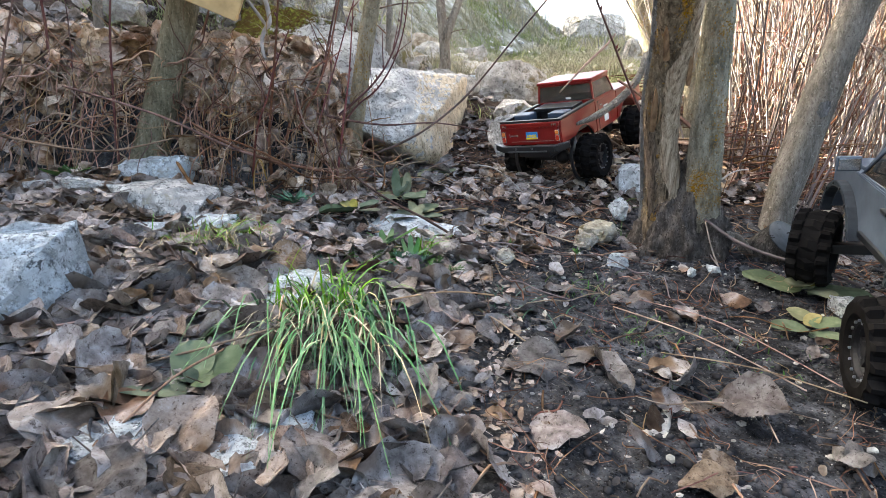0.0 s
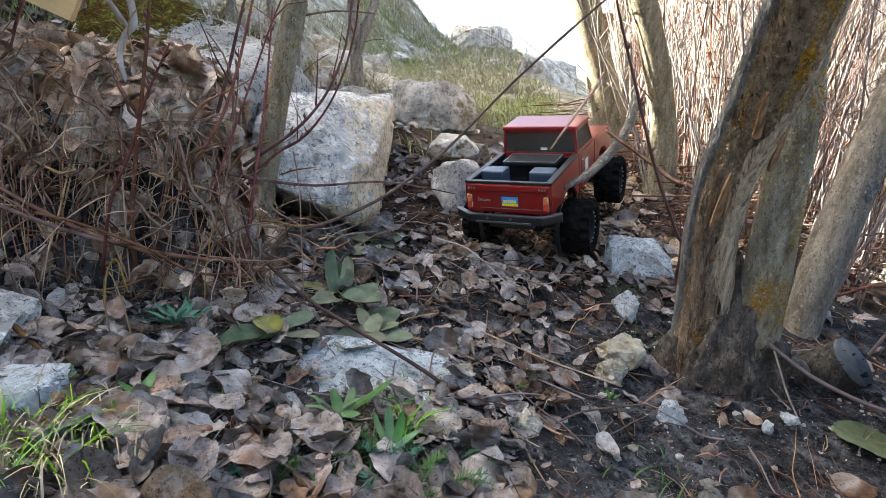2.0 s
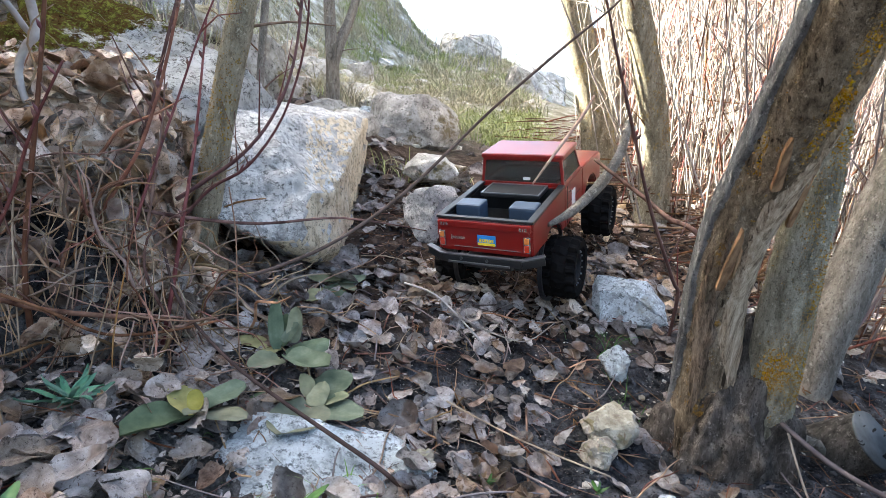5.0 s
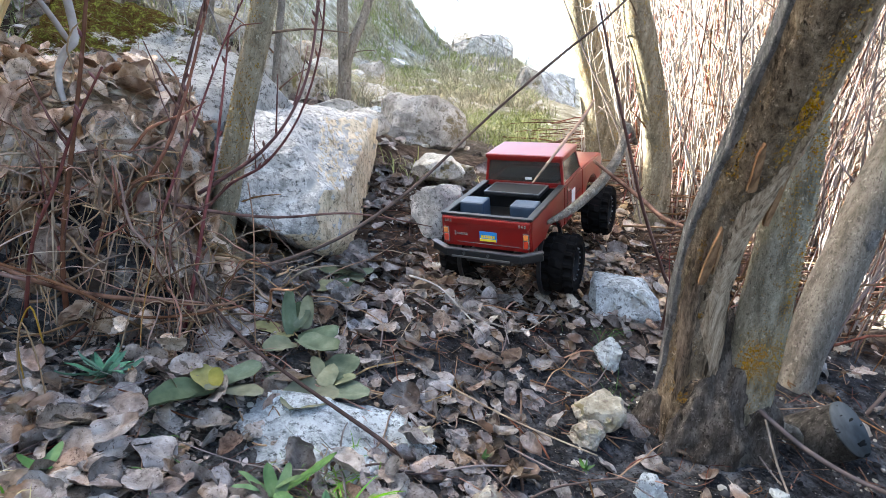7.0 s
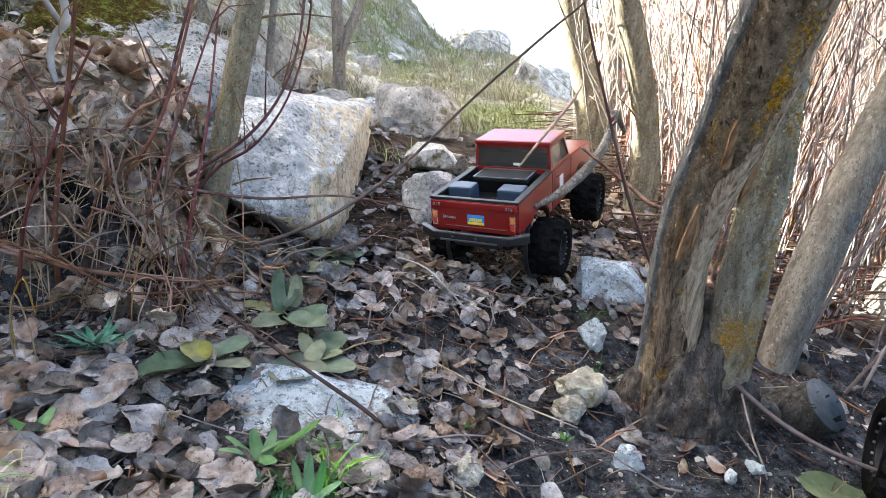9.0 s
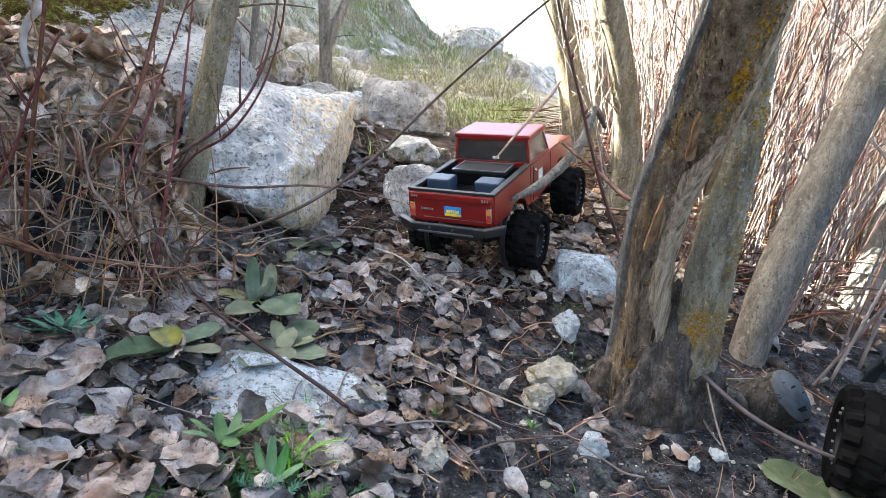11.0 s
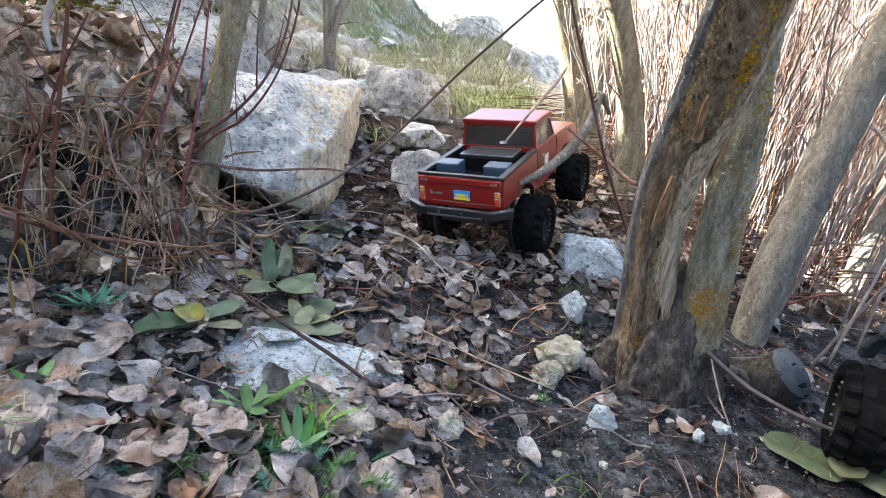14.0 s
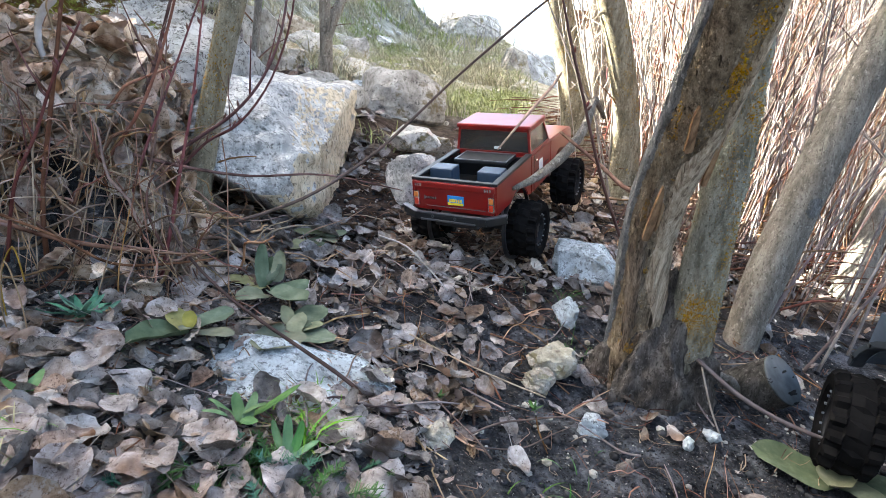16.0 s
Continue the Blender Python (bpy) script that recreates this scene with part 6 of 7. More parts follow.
tuft(0.10, 0.86, 40, 0.035, BLUE_HERB, 9, "short bluish grass at the trail's edge", 0.04, 0.002, 0.9, (0.4, 1.3))
tuft(-0.05, 1.10, 40, 0.05, GRASS, 10, "small grass tuft among leaves", 0.03, 0.0022, 0.9, (0.3, 1.2), 0.3)
tuft(0.30, 2.35, 90, 0.08, HILL_GRASS, 11, "green grass between the rubble stones", 0.06, 0.003, 0.9, (0.3, 0.9), 0.3)
tuft(-0.22, 1.17, 25, 0.04, HERB, 12, "few small green blades in the litter", 0.03, 0.002, 0.9, (0.3, 1.2))


def leaf_data(length, width, seed, curl=0.3, wave=0.1, tip=0.8, nu=4, nv=7, lobes=0.0, crinkle=0.0, blunt=0.62):
    """A leaf lying along +y from its stalk: arched, folded on the midrib, with uneven, curled edges."""
    rng = random.Random(seed)
    ph = [rng.uniform(0, 6.28) for _ in range(6)]
    bend, twist = rng.uniform(-1, 1) * curl, rng.uniform(-1, 1) * curl
    fold = rng.uniform(-0.3, 0.9) * curl
    roll = [rng.uniform(-1.2, 1.6) * curl, rng.uniform(-1.2, 1.6) * curl]
    v, f = [], []
    for j in range(nv + 1):
        t = j / nv
        half = 0.5 * width * math.sin(math.pi * min(1, max(0.0, 0.04 + 0.96 * t ** tip))) ** blunt * (1 + lobes * math.sin(t * 17 + ph[5]) + lobes * rng.uniform(-1, 1))
        for i in range(nu + 1):
            s = 2 * i / nu - 1
            k = half * (1 + wave * 0.8 * math.sin(9 * t + ph[0] + 2 * (s > 0)) * abs(s))
            edge = roll[s > 0] * abs(s) ** 2.5 * half
            z = fold * abs(s) * half * 1.3 + bend * length * (t - 0.5) ** 2 * 1.6 + twist * s * half * (t - 0.3) * 1.8 + edge
            k *= 1 - 0.25 * min(1, abs(roll[s > 0])) * abs(s) ** 3
            z += wave * length * 0.28 * math.sin(7 * t + ph[1] + 2.5 * s) * abs(s) + 0.03 * length * math.sin(5 * s + ph[2] + 4 * t) * curl
            z += crinkle * length * (noise.noise(Vector((s * 1.6, t * 3.0, seed * 1.37))) + 0.5 * noise.noise(Vector((s * 4, t * 7, seed * 1.37))))
            v.append(Vector((math.copysign(k * abs(s), s) if s else 0.0, length * (t - 0.5), z)))
    w = nu + 1
    for j in range(nv):
        for i in range(nu):
            f.append((j * w + i, j * w + i + 1, (j + 1) * w + i + 1, (j + 1) * w + i))
    n = len(v)                                    # the stalk
    for q, (yy, r) in enumerate(((-0.5, 0.0011), (-0.85, 0.0007))):
        for a in range(3):
            v.append(Vector((r * math.cos(a * 2.1), yy * length, r * math.sin(a * 2.1) + bend * length * 0.4 * (1 + q))))
    for a in range(3):
        f.append((n + a, n + (a + 1) % 3, n + 3 + (a + 1) % 3, n + 3 + a))
    return v, f


def rosette(name, x, y, leaves, length, width, material, label, seed, rise=25, category="plant", young=None, z_up=0.0):
    rng = random.Random(seed)
    z = ground_z(x, y) + 0.012 + z_up
    t = thing(name, x, y, z, label, category)
    obs = []
    for i in range(leaves):
        k = 1.0 - 0.45 * (i / leaves)
        v, f = leaf_data(length * k * rng.uniform(0.85, 1.1), width * k * rng.uniform(0.85, 1.1), seed * 40 + i, 0.32, 0.07, 0.72, 6, 10, 0.02, 0.045, 0.42 if material is MULLEIN else 0.62)
        turn = pose(x, y, z + 0.006 * i / leaves, 0, 0, i * 137.5 + rng.uniform(-15, 15)) @ pose(0, 0, 0, rise * rng.uniform(0.3, 1.2) + (1.3 * rise) * i / leaves, rng.uniform(-12, 12), 0) @ pose(0, length * k * 0.52, 0)
        m = young if young and i in (leaves - 1, leaves - 3) else material
        obs.append(mesh_object("leaf", [turn @ p for p in v], f, m))
    adopt(t, *obs)
    return t


def leafy_plant(x, y, leaves, label, seed, name="mullein_plant"):
    """A mullein whose leaves are given as (dx, dy, heading, length, width, pitch, tone)."""
    z = ground_z(x, y) + 0.010
    t = thing(name, x, y, z, label, "plant")
    obs = []
    for i, (dx, dy, head, length, width, pitch, tone) in enumerate(leaves):
        v, f = leaf_data(length, width * 1.2, seed * 40 + i, 0.20, 0.05, 0.80, 8, 12, 0.015, 0.030, 0.38)
        v, f = v[:117], f[:96]                    # the blade alone
        m = pose(x + dx, y + dy, ground_z(x + dx, y + dy) + 0.010 + 0.002 * i, 0, 0, head - 90) @ pose(0, 0, 0, pitch, 0, 0) @ pose(0, length * 0.48, 0)
        obs.append(mesh_object("leaf", [m @ p for p in v], f, (MULLEIN, MULLEIN_OLD, YELLOW_LEAF, SOFT_HERB)[tone]))
    adopt(t, *obs)


leafy_plant(-0.265, 0.552, ((-0.008, -0.005, 188, 0.090, 0.050, 8, 0), (-0.005, 0.010, 112, 0.060, 0.040, 26, 0), (0.002, 0.005, 55, 0.060, 0.040, 22, 0), (0, 0, 10, 0.024, 0.018, 30, 0), (0, 0, 150, 0.020, 0.014, 50, 0), (0.002, -0.004, -30, 0.030, 0.018, 15, 0)),
            "grey-green felted rosette of broad leaves", 1)
leafy_plant(-0.195, 1.246, ((-0.009, 0.003, -139, 0.078, 0.050, 6, 0), (-0.002, 0.004, 130, 0.050, 0.034, 24, 2), (0.004, 0.010, 41, 0.064, 0.034, 12, 0), (0.011, 0.010, -33, 0.058, 0.032, 6, 1), (0.008, 0.005, -127, 0.030, 0.018, 15, 1), (0.0, 0.0, 100, 0.026, 0.016, 40, 2)),
            "felted green rosette with a yellowing leaf beside the flat stone", 2)
leafy_plant(-0.062, 1.287, ((-0.008, 0.004, 169, 0.074, 0.044, 10, 0), (0, -0.001, -119, 0.086, 0.058, 2, 1), (0.004, 0.003, -35, 0.072, 0.046, 5, 0), (0.004, 0.014, 55, 0.078, 0.046, 10, 0), (-0.004, 0.019, 103, 0.036, 0.020, 35, 1), (0.001, -0.005, 66, 0.042, 0.022, 25, 1), (0.010, 0.002, 10, 0.040, 0.022, 20, 1)),
            "broad felted green rosette above the flat stone", 3)
leafy_plant(-0.104, 1.414, ((-0.007, 0.004, 150, 0.070, 0.034, 8, 2), (-0.009, 0.010, 100, 0.075, 0.020, 68, 0), (-0.003, 0.014, 70, 0.050, 0.022, 60, 0), (0.005, -0.004, 5, 0.066, 0.048, 14, 0), (-0.003, -0.023, -135, 0.056, 0.036, 4, 1), (0.015, 0.010, 85, 0.055, 0.020, 62, 1), (0.008, -0.030, -39, 0.074, 0.042, 3, 0), (0.002, 0.006, 40, 0.036, 0.018, 45, 0)),
            "felted green rosette with upright young leaves", 4)
leafy_plant(-0.024, 1.640, ((-0.017, -0.020, -78, 0.085, 0.034, -12, 1), (0.001, 0.03, -54, 0.066, 0.032, 0, 1), (-0.005, 0.01, -67, 0.072, 0.030, -8, 0), (-0.039, 0.04, -39, 0.068, 0.032, 5, 1), (0.018, 0.01, 30, 0.054, 0.028, 8, 0), (-0.03, -0.05, -100, 0.060, 0.030, -5, 1)),
            "limp felted rosette hanging below the boulder", 5)
leafy_plant(0.676, 1.009, ((-0.013, -0.004, 139, 0.104, 0.062, 9, 0), (0.001, 0.001, 75, 0.050, 0.030, 45, 1), (0.006, 0, -30, 0.100, 0.048, 5, 0), (0, -0.006, -75, 0.060, 0.032, 3, 1), (0, 0, 20, 0.030, 0.020, 35, 1), (-0.004, -0.006, -150, 0.058, 0.040, 4, 1), (0.002, -0.004, -10, 0.034, 0.020, 25, 2)),
            "large flat felted rosette beside the grey model", 6)
leafy_plant(0.597, 0.868, ((-0.003, -0.003, 182, 0.062, 0.040, 6, 0), (0, -0.006, -43, 0.064, 0.034, 5, 0), (0.004, 0.003, 41, 0.034, 0.022, 25, 2), (0.010, 0.02, 97, 0.046, 0.026, 8, 1), (0.004, 0, -5, 0.05, 0.026, 10, 0)),
            "small felted rosette on bare soil", 7)
rosette("mullein_plant", -0.86, 1.32, 6, 0.07, 0.04, HERB, "green rosette among brown leaves", 8, 20)
rosette("thistle_plant", -0.327, 1.255, 15, 0.055, 0.012, BLUE_HERB, "bluish green narrow-leaved rosette in the litter", 9, 20)
leafy_plant(-0.112, 1.080, ((0, 0, 25, 0.080, 0.011, 24, 3), (0, 0, 110, 0.036, 0.012, 40, 3), (-0.006, 0, 150, 0.040, 0.011, 28, 3), (0.006, -0.004, 65, 0.036, 0.011, 48, 3), (-0.010, 0.004, 195, 0.034, 0.010, 18, 3), (0.004, -0.006, -60, 0.036, 0.011, 20, 3), (0.002, 0.004, -10, 0.030, 0.009, 30, 3)),
            "soft green herb with upright hairy leaves in the litter", 8, "herb_plant")
leafy_plant(-0.058, 1.030, ((0, 0, 95, 0.046, 0.010, 60, 3), (0.006, 0, 60, 0.040, 0.009, 62, 3), (-0.006, 0.002, 125, 0.038, 0.009, 50, 3), (0.004, -0.004, 10, 0.034, 0.009, 28, 3)), "small green herb with upright leaves", 9, "herb_plant")
leafy_plant(-0.335, 1.105, ((0, 0, 60, 0.034, 0.012, 40, 3), (0, 0, 170, 0.030, 0.012, 35, 3), (0, 0, -50, 0.028, 0.010, 30, 3)), "tiny green sprout in the litter", 10, "herb_plant")
rosette("herb_plant", -0.42, 1.13, 7, 0.03, 0.014, HERB, "tiny green seedling in the litter", 11, 30)
rosette("herb_plant", 0.14, 1.16, 6, 0.018, 0.007, HERB, "tiny green seedling on the trail", 12, 30)
rosette("herb_plant", 0.28, 1.15, 6, 0.018, 0.006, HERB, "tiny green seedling on bare soil", 13, 30)


def feathery(x, y, n, length, seed, label):
    """A plant with finely cut leaves."""
    rng = random.Random(seed)
    t = thing("yarrow_plant", x, y, ground_z(x, y), label, "plant")
    obs = []
    for i in range(n):
        a = rng.uniform(0, 2 * math.pi)
        rise = rng.uniform(0.25, 1.1)
        b = Bundle()
        p0 = Vector((x + rng.gauss(0, 0.02), y + rng.gauss(0, 0.02), 0))
        p0.z = ground_z(p0.x, p0.y)
        out = Vector((math.cos(a), math.sin(a), rise)).normalized()
        L = length * rng.uniform(0.6, 1.2)
        pts = [p0 + out * L * u - Vector((0, 0, 0.25 * L * u * u)) for u in (0, 0.25, 0.5, 0.75, 1)]
        b.add(*tube_data(pts, [0.0011, 0.001, 0.0008, 0.0006, 0.0003], 4))
        side = out.cross(Vector((0, 0, 1))).normalized()
        for q in range(18):
            u = 0.18 + 0.8 * (q + rng.random()) / 19
            c = p0 + out * L * u - Vector((0, 0, 0.25 * L * u * u))
            w = L * 0.13 * math.sin(math.pi * min(1, u * 0.9 + 0.1)) ** 0.7 * rng.uniform(0.5, 1.25)
            for s in (-1, 1):
                tipv = c + side * s * w + out * w * rng.uniform(0.1, 1.1) + Vector((0, 0, rng.uniform(-0.6, 0.9) * w))
                e = out * 0.0011
                b.add([c - e, c + e, tipv + e * 0.6, tipv - e * 0.6], [(0, 1, 2, 3)])
        obs.append(b.make("frond", HERB if i % 3 else BLUE_HERB))
    adopt(t, *obs)


feathery(-0.055, 1.005, 46, 0.058, 1, "feathery green yarrow among dead leaves")
feathery(-0.095, 1.015, 20, 0.050, 2, "feathery green yarrow fronds on the litter")
feathery(-0.155, 0.985, 18, 0.060, 3, "pale feathery yarrow sprout")
feathery(0.02, 1.03, 10, 0.045, 4, "small feathery yarrow sprout")

# ---- the hillside's grass and stones ----
rng = random.Random(9)
hills = {"green": Bundle(), "straw": Bundle()}
for i in range(7500):
    y = 2.3 + 10.5 * rng.random() ** 1.3
    x = rng.uniform(-0.35 + 0.10 * (y - 2), 0.55 + 0.33 * (y - 1.8))
    if y < 3.2 and x < 0.2 and rng.random() < 0.8:
        continue
    if i % 9 == 0:
        x, y = rng.uniform(-1.3, -0.3), rng.uniform(2.0, 3.6)
    patch = noise.noise(Vector((x * 1.3, y * 1.3, 3.0)))
    if patch < -0.25:
        continue
    key = "green" if noise.noise(Vector((x * 1.7, y * 1.7, 8.0))) > -0.04 else "straw"
    h = (rng.uniform(0.04, 0.11) if key == "green" else rng.uniform(0.05, 0.17)) * (1 + 0.05 * y)
    for q in range(9):
        rx, ry = x + rng.gauss(0, 0.03 + 0.006 * y), y + rng.gauss(0, 0.04)
        hills[key].add(*blade(rng, (rx, ry, ground_z(rx, ry) - 0.005), h * rng.uniform(0.5, 1.2), rng.uniform(0.3, 1.2), 0.0016 + 0.0007 * y, rng.uniform(0.3, 1.2), 4))
for i in range(2600):
    y = rng.uniform(2.4, 7.5)
    x = -0.62 + 0.25 * (y - 2.0) - 2.4 * rng.random() ** 1.5
    key = "green" if noise.noise(Vector((x * 1.7, y * 1.7, 8.0))) > 0.30 else "straw"
    h = rng.uniform(0.04, 0.11)
    for q in range(6):
        rx, ry = x + rng.gauss(0, 0.04), y + rng.gauss(0, 0.04)
        hills[key].add(*blade(rng, (rx, ry, ground_z(rx, ry) - 0.005), h * rng.uniform(0.5, 1.2), rng.uniform(0.3, 1.3), 0.0025 + 0.0008 * y, rng.uniform(0.3, 1.2), 3))
tagged(hills["green"].make("hill_grass", HILL_GRASS), "green grass patches on the stony hillside", "grass", kind="stuff")
tagged(hills["straw"].make("dry_hill_grass", HILL_STRAW), "dry tan grass on the stony hillside", "grass", kind="stuff")
b = Bundle()
for i in range(230):
    y = 2.4 + 10.5 * rng.random()
    x = rng.uniform(-0.1 + 0.10 * (y - 2), 0.65 + 0.32 * (y - 1.8))
    s = rng.uniform(0.012, 0.035) * (1 + 0.10 * y) * (2.2 if rng.random() < 0.06 else 1)
    bm = bmesh.new()
    bmesh.ops.create_icosphere(bm, subdivisions=1, radius=1)
    z = ground_z(x, y)
    k = Vector((rng.uniform(0.7, 1.2), rng.uniform(0.7, 1.2), rng.uniform(0.4, 0.8))) * s
    b.add([Vector((x + v.co.x * k.x * rng.uniform(0.8, 1.15), y + v.co.y * k.y, z + v.co.z * k.z * rng.uniform(0.8, 1.15))) for v in bm.verts], [[v.index for v in fc.verts] for fc in bm.faces])
    bm.free()
ob = b.make("hill_stones", RUBBLE)
ob.data.polygons.foreach_set("use_smooth", [False] * len(ob.data.polygons))
tagged(ob, "pale stones scattered over the grassy hillside", "stones", kind="stuff")
rng = random.Random(63)
for i in range(95):
    y = 2.7 + 6.5 * rng.random() ** 1.4
    x = rng.uniform(-0.42 + 0.12 * (y - 2.5), 0.45 + 0.30 * (y - 2.0))
    if y < 3.4 and x > 0.4:
        x -= 0.5
    q = (0.03 + 0.10 * rng.random() ** 2) * (1 + 0.08 * y)
    stone("slope_stone", x, y, (q, q * rng.uniform(0.6, 1), q * rng.uniform(0.45, 0.8)), 200 + i, rng.choice((RUBBLE, RUBBLE, PALE_STONE)), "weathered stone lying on the grassy slope", lift=0.15, turn=rng.uniform(0, 360), group="slope stones")
for i in range(26):
    x, y = rng.uniform(-1.25, -0.30), rng.uniform(2.05, 3.2)
    q = rng.uniform(0.05, 0.15)
    stone("slope_stone", x, y, (q, q * rng.uniform(0.6, 1), q * rng.uniform(0.5, 0.9)), 300 + i, rng.choice((RUBBLE, LIMESTONE, PALE_STONE)), "weathered stone lying on the bank behind the brush", lift=0.2, turn=rng.uniform(0, 360), group="slope stones")
stone("outcrop", 2.45, 7.1, (0.75, 0.7, 0.75), 71, RUBBLE, "grey rock outcrop at the end of the hillside", z=0.80, detail=4, category="rock")
stone("outcrop", 3.0, 12.6, (1.2, 1.0, 0.8), 73, RUBBLE, "low grey rock on the ridge", lift=0.1, detail=4, category="rock")
b = Bundle()
for i in range(90):
    y = rng.uniform(8.5, 13.2)
    x = rng.uniform(0.8, 3.6)
    pts = shoot_points(rng, x, y, ground_z(x, y) - 0.05, rng.uniform(0.2, 0.7), (rng.uniform(-0.4, 0.4), 0), 0.16)
    b.add(*tube_data(pts, [0.006, 0.0055, 0.005, 0.004, 0.003, 0.002], 4))
tagged(b.make("ridge_brush", GREY_TWIG), "thin grey brush along the ridge", "brush", kind="stuff")


# ---- leaf litter, pebbles ----
LEAVES = []
for i in range(18):
    rr = random.Random(500 + i)
    L = rr.uniform(0.048, 0.096)
    LEAVES.append(leaf_data(L, L * rr.uniform(0.56, 0.84), 300 + i, rr.uniform(0.25, 0.80), rr.uniform(0.06, 0.17), rr.uniform(0.72, 1.0), 6, 11, rr.uniform(0.015, 0.07), rr.uniform(0.06, 0.13), rr.uniform(0.45, 0.60)))


MIDDLE = []
for i in range(18):
    rr = random.Random(500 + i)
    L = rr.uniform(0.048, 0.096)
    MIDDLE.append(leaf_data(L, L * rr.uniform(0.56, 0.84), 300 + i, rr.uniform(0.25, 0.80), rr.uniform(0.06, 0.17), rr.uniform(0.72, 1.0), 4, 7, rr.uniform(0.015, 0.07), rr.uniform(0.06, 0.13), rr.uniform(0.45, 0.60)))
COARSE = []
for i in range(8):
    rr = random.Random(700 + i)
    L = rr.uniform(0.048, 0.096)
    COARSE.append(leaf_data(L, L * rr.uniform(0.45, 0.74), 600 + i, rr.uniform(0.2, 0.6), rr.uniform(0.10, 0.22), rr.uniform(0.8, 1.15), 2, 5, rr.uniform(0.05, 0.15), 0.06, 0.55))


PLANT_SPOTS = ((-0.265, 0.552, 0.085), (-0.215, 1.235, 0.065), (-0.065, 1.285, 0.085), (-0.10, 1.40, 0.08), (-0.02, 1.64, 0.08), (0.63, 1.03, 0.11), (0.60, 0.868, 0.07), (-0.345, 1.30, 0.06), (-0.06, 1.005, 0.075), (-0.11, 1.08, 0.04))


def leaf_density(x, y):
    """How thickly dead leaves lie, from 0 to 1."""
    d = 0.85
    bare = smooth(-0.02, 0.14, x - 0.12 * (y - 1.0)) * (1 - smooth(1.34, 1.55, y))
    d *= 1 - (0.975 - 0.17 * smooth(1.05, 1.25, y)) * bare
    if y > 2.35:
        d *= 0.22
    if x < -0.26 and y > 1.44:
        d = 0.9
    if x < -0.2 and 1.32 < y < 1.44:
        d *= 0.25
    rut = math.exp(-((x - 0.25 - 0.3 * (y - 1.7)) / 0.30) ** 2) * smooth(1.30, 1.46, y) * (1 - smooth(1.9, 2.1, y))
    d *= 1 - 0.80 * rut
    d *= 1 - 0.96 * math.exp(-((x + 0.065) / 0.16) ** 4 - ((y - 1.175) / 0.11) ** 4)
    for sx, sy in ((-0.185, 0.47), (-0.30, 0.45), (-0.24, 0.835), (-0.463, 1.12), (-0.557, 1.07)):
        d *= 1 - 0.85 * math.exp(-((x - sx) ** 2 + (y - sy) ** 2) / 0.055 ** 2)
    for sx, sy, r in PLANT_SPOTS:
        d *= 1 - 0.82 * math.exp(-(((x - sx) ** 2 + (y - sy) ** 2) / r ** 2) ** 2)
    d *= 1 - 0.55 * smooth(1.24, 1.32, y) * (1 - smooth(1.36, 1.42, y)) * smooth(0.05, -0.05, x)
    d = max(d, 0.55 * math.exp(-((x - 0.13 - 0.12 * (y - 1.2)) / 0.16) ** 2) * smooth(1.02, 1.15, y) * (1 - smooth(1.75, 1.9, y)))
    d *= 1 - 0.45 * smooth(0.28, 0.38, x) * (1 - smooth(1.5, 1.6, y))
    low = 0.52 if x < 0 else 0.25
    d *= low + (1 - low) * smooth(-0.35, 0.15, noise.noise(Vector((x * 6, y * 6, 1.0))))
    if x > 0.55 and y < 1.45:
        d *= 0.35
    if x > 0.4 and y > 1.45:
        d *= 0.65
    d = max(d, 0.85 * math.exp(-((x - 0.62 - 0.2 * (y - 1.9)) / 0.17) ** 2) * smooth(1.58, 1.72, y) * (1 - smooth(2.25, 2.5, y)))
    return d


def leaf_pose(rng, x, y, stack):
    n = ground_normal(x, y)
    tilt = Matrix.Rotation(rng.uniform(0, 2 * math.pi), 4, "Z")
    base = n.to_track_quat("Z", "Y").to_matrix().to_4x4()
    rock = Euler((rng.gauss(0, 0.30), rng.gauss(0, 0.34), 0)).to_matrix().to_4x4()
    if rng.random() < 0.3:
        rock = rock @ Matrix.Rotation(math.pi, 4, "Y")
    s = rng.uniform(0.45, 1.1) * (0.78 if x > 0.05 and 1.0 < y < 1.75 else 1.0) * (1 - 0.30 * smooth(0.85, 1.15, y) * (1 - smooth(1.40, 1.48, y) * (x < -0.2)))
    return Matrix.Translation((x, y, ground_z(x, y) + 0.004 + stack)) @ base @ tilt @ rock @ Matrix.Diagonal((s, s, s, 1))


for line, r in (([(-0.46, 0.52, 0.085), (-0.36, 0.56, 0.10), (-0.26, 0.60, 0.115), (-0.18, 0.63, 0.13)], 0.0014), ([(-0.55, 0.60, 0.11), (-0.45, 0.66, 0.12), (-0.33, 0.69, 0.115)], 0.0014),
                ([(0.30, 0.72, 0.055), (0.40, 0.66, 0.06), (0.50, 0.60, 0.045)], 0.0009), ([(0.28, 0.88, 0.065), (0.36, 0.74, 0.07), (0.44, 0.62, 0.05)], 0.0010), ([(0.33, 0.90, 0.07), (0.41, 0.78, 0.075), (0.49, 0.63, 0.05)], 0.0009),
                ([(-0.30, 0.47, 0.09), (-0.27, 0.52, 0.115), (-0.25, 0.60, 0.11)], 0.0014), ([(-0.10, 0.76, 0.11), (0.0, 0.80, 0.115), (0.08, 0.83, 0.10)], 0.0012), ([(0.12, 1.30, 0.135), (0.20, 1.22, 0.12), (0.30, 1.16, 0.10)], 0.0013)):
    stick("dry_stalk", line, [r] * len(line), STALK, "long dry straw lying over the litter", "stalk", 5)

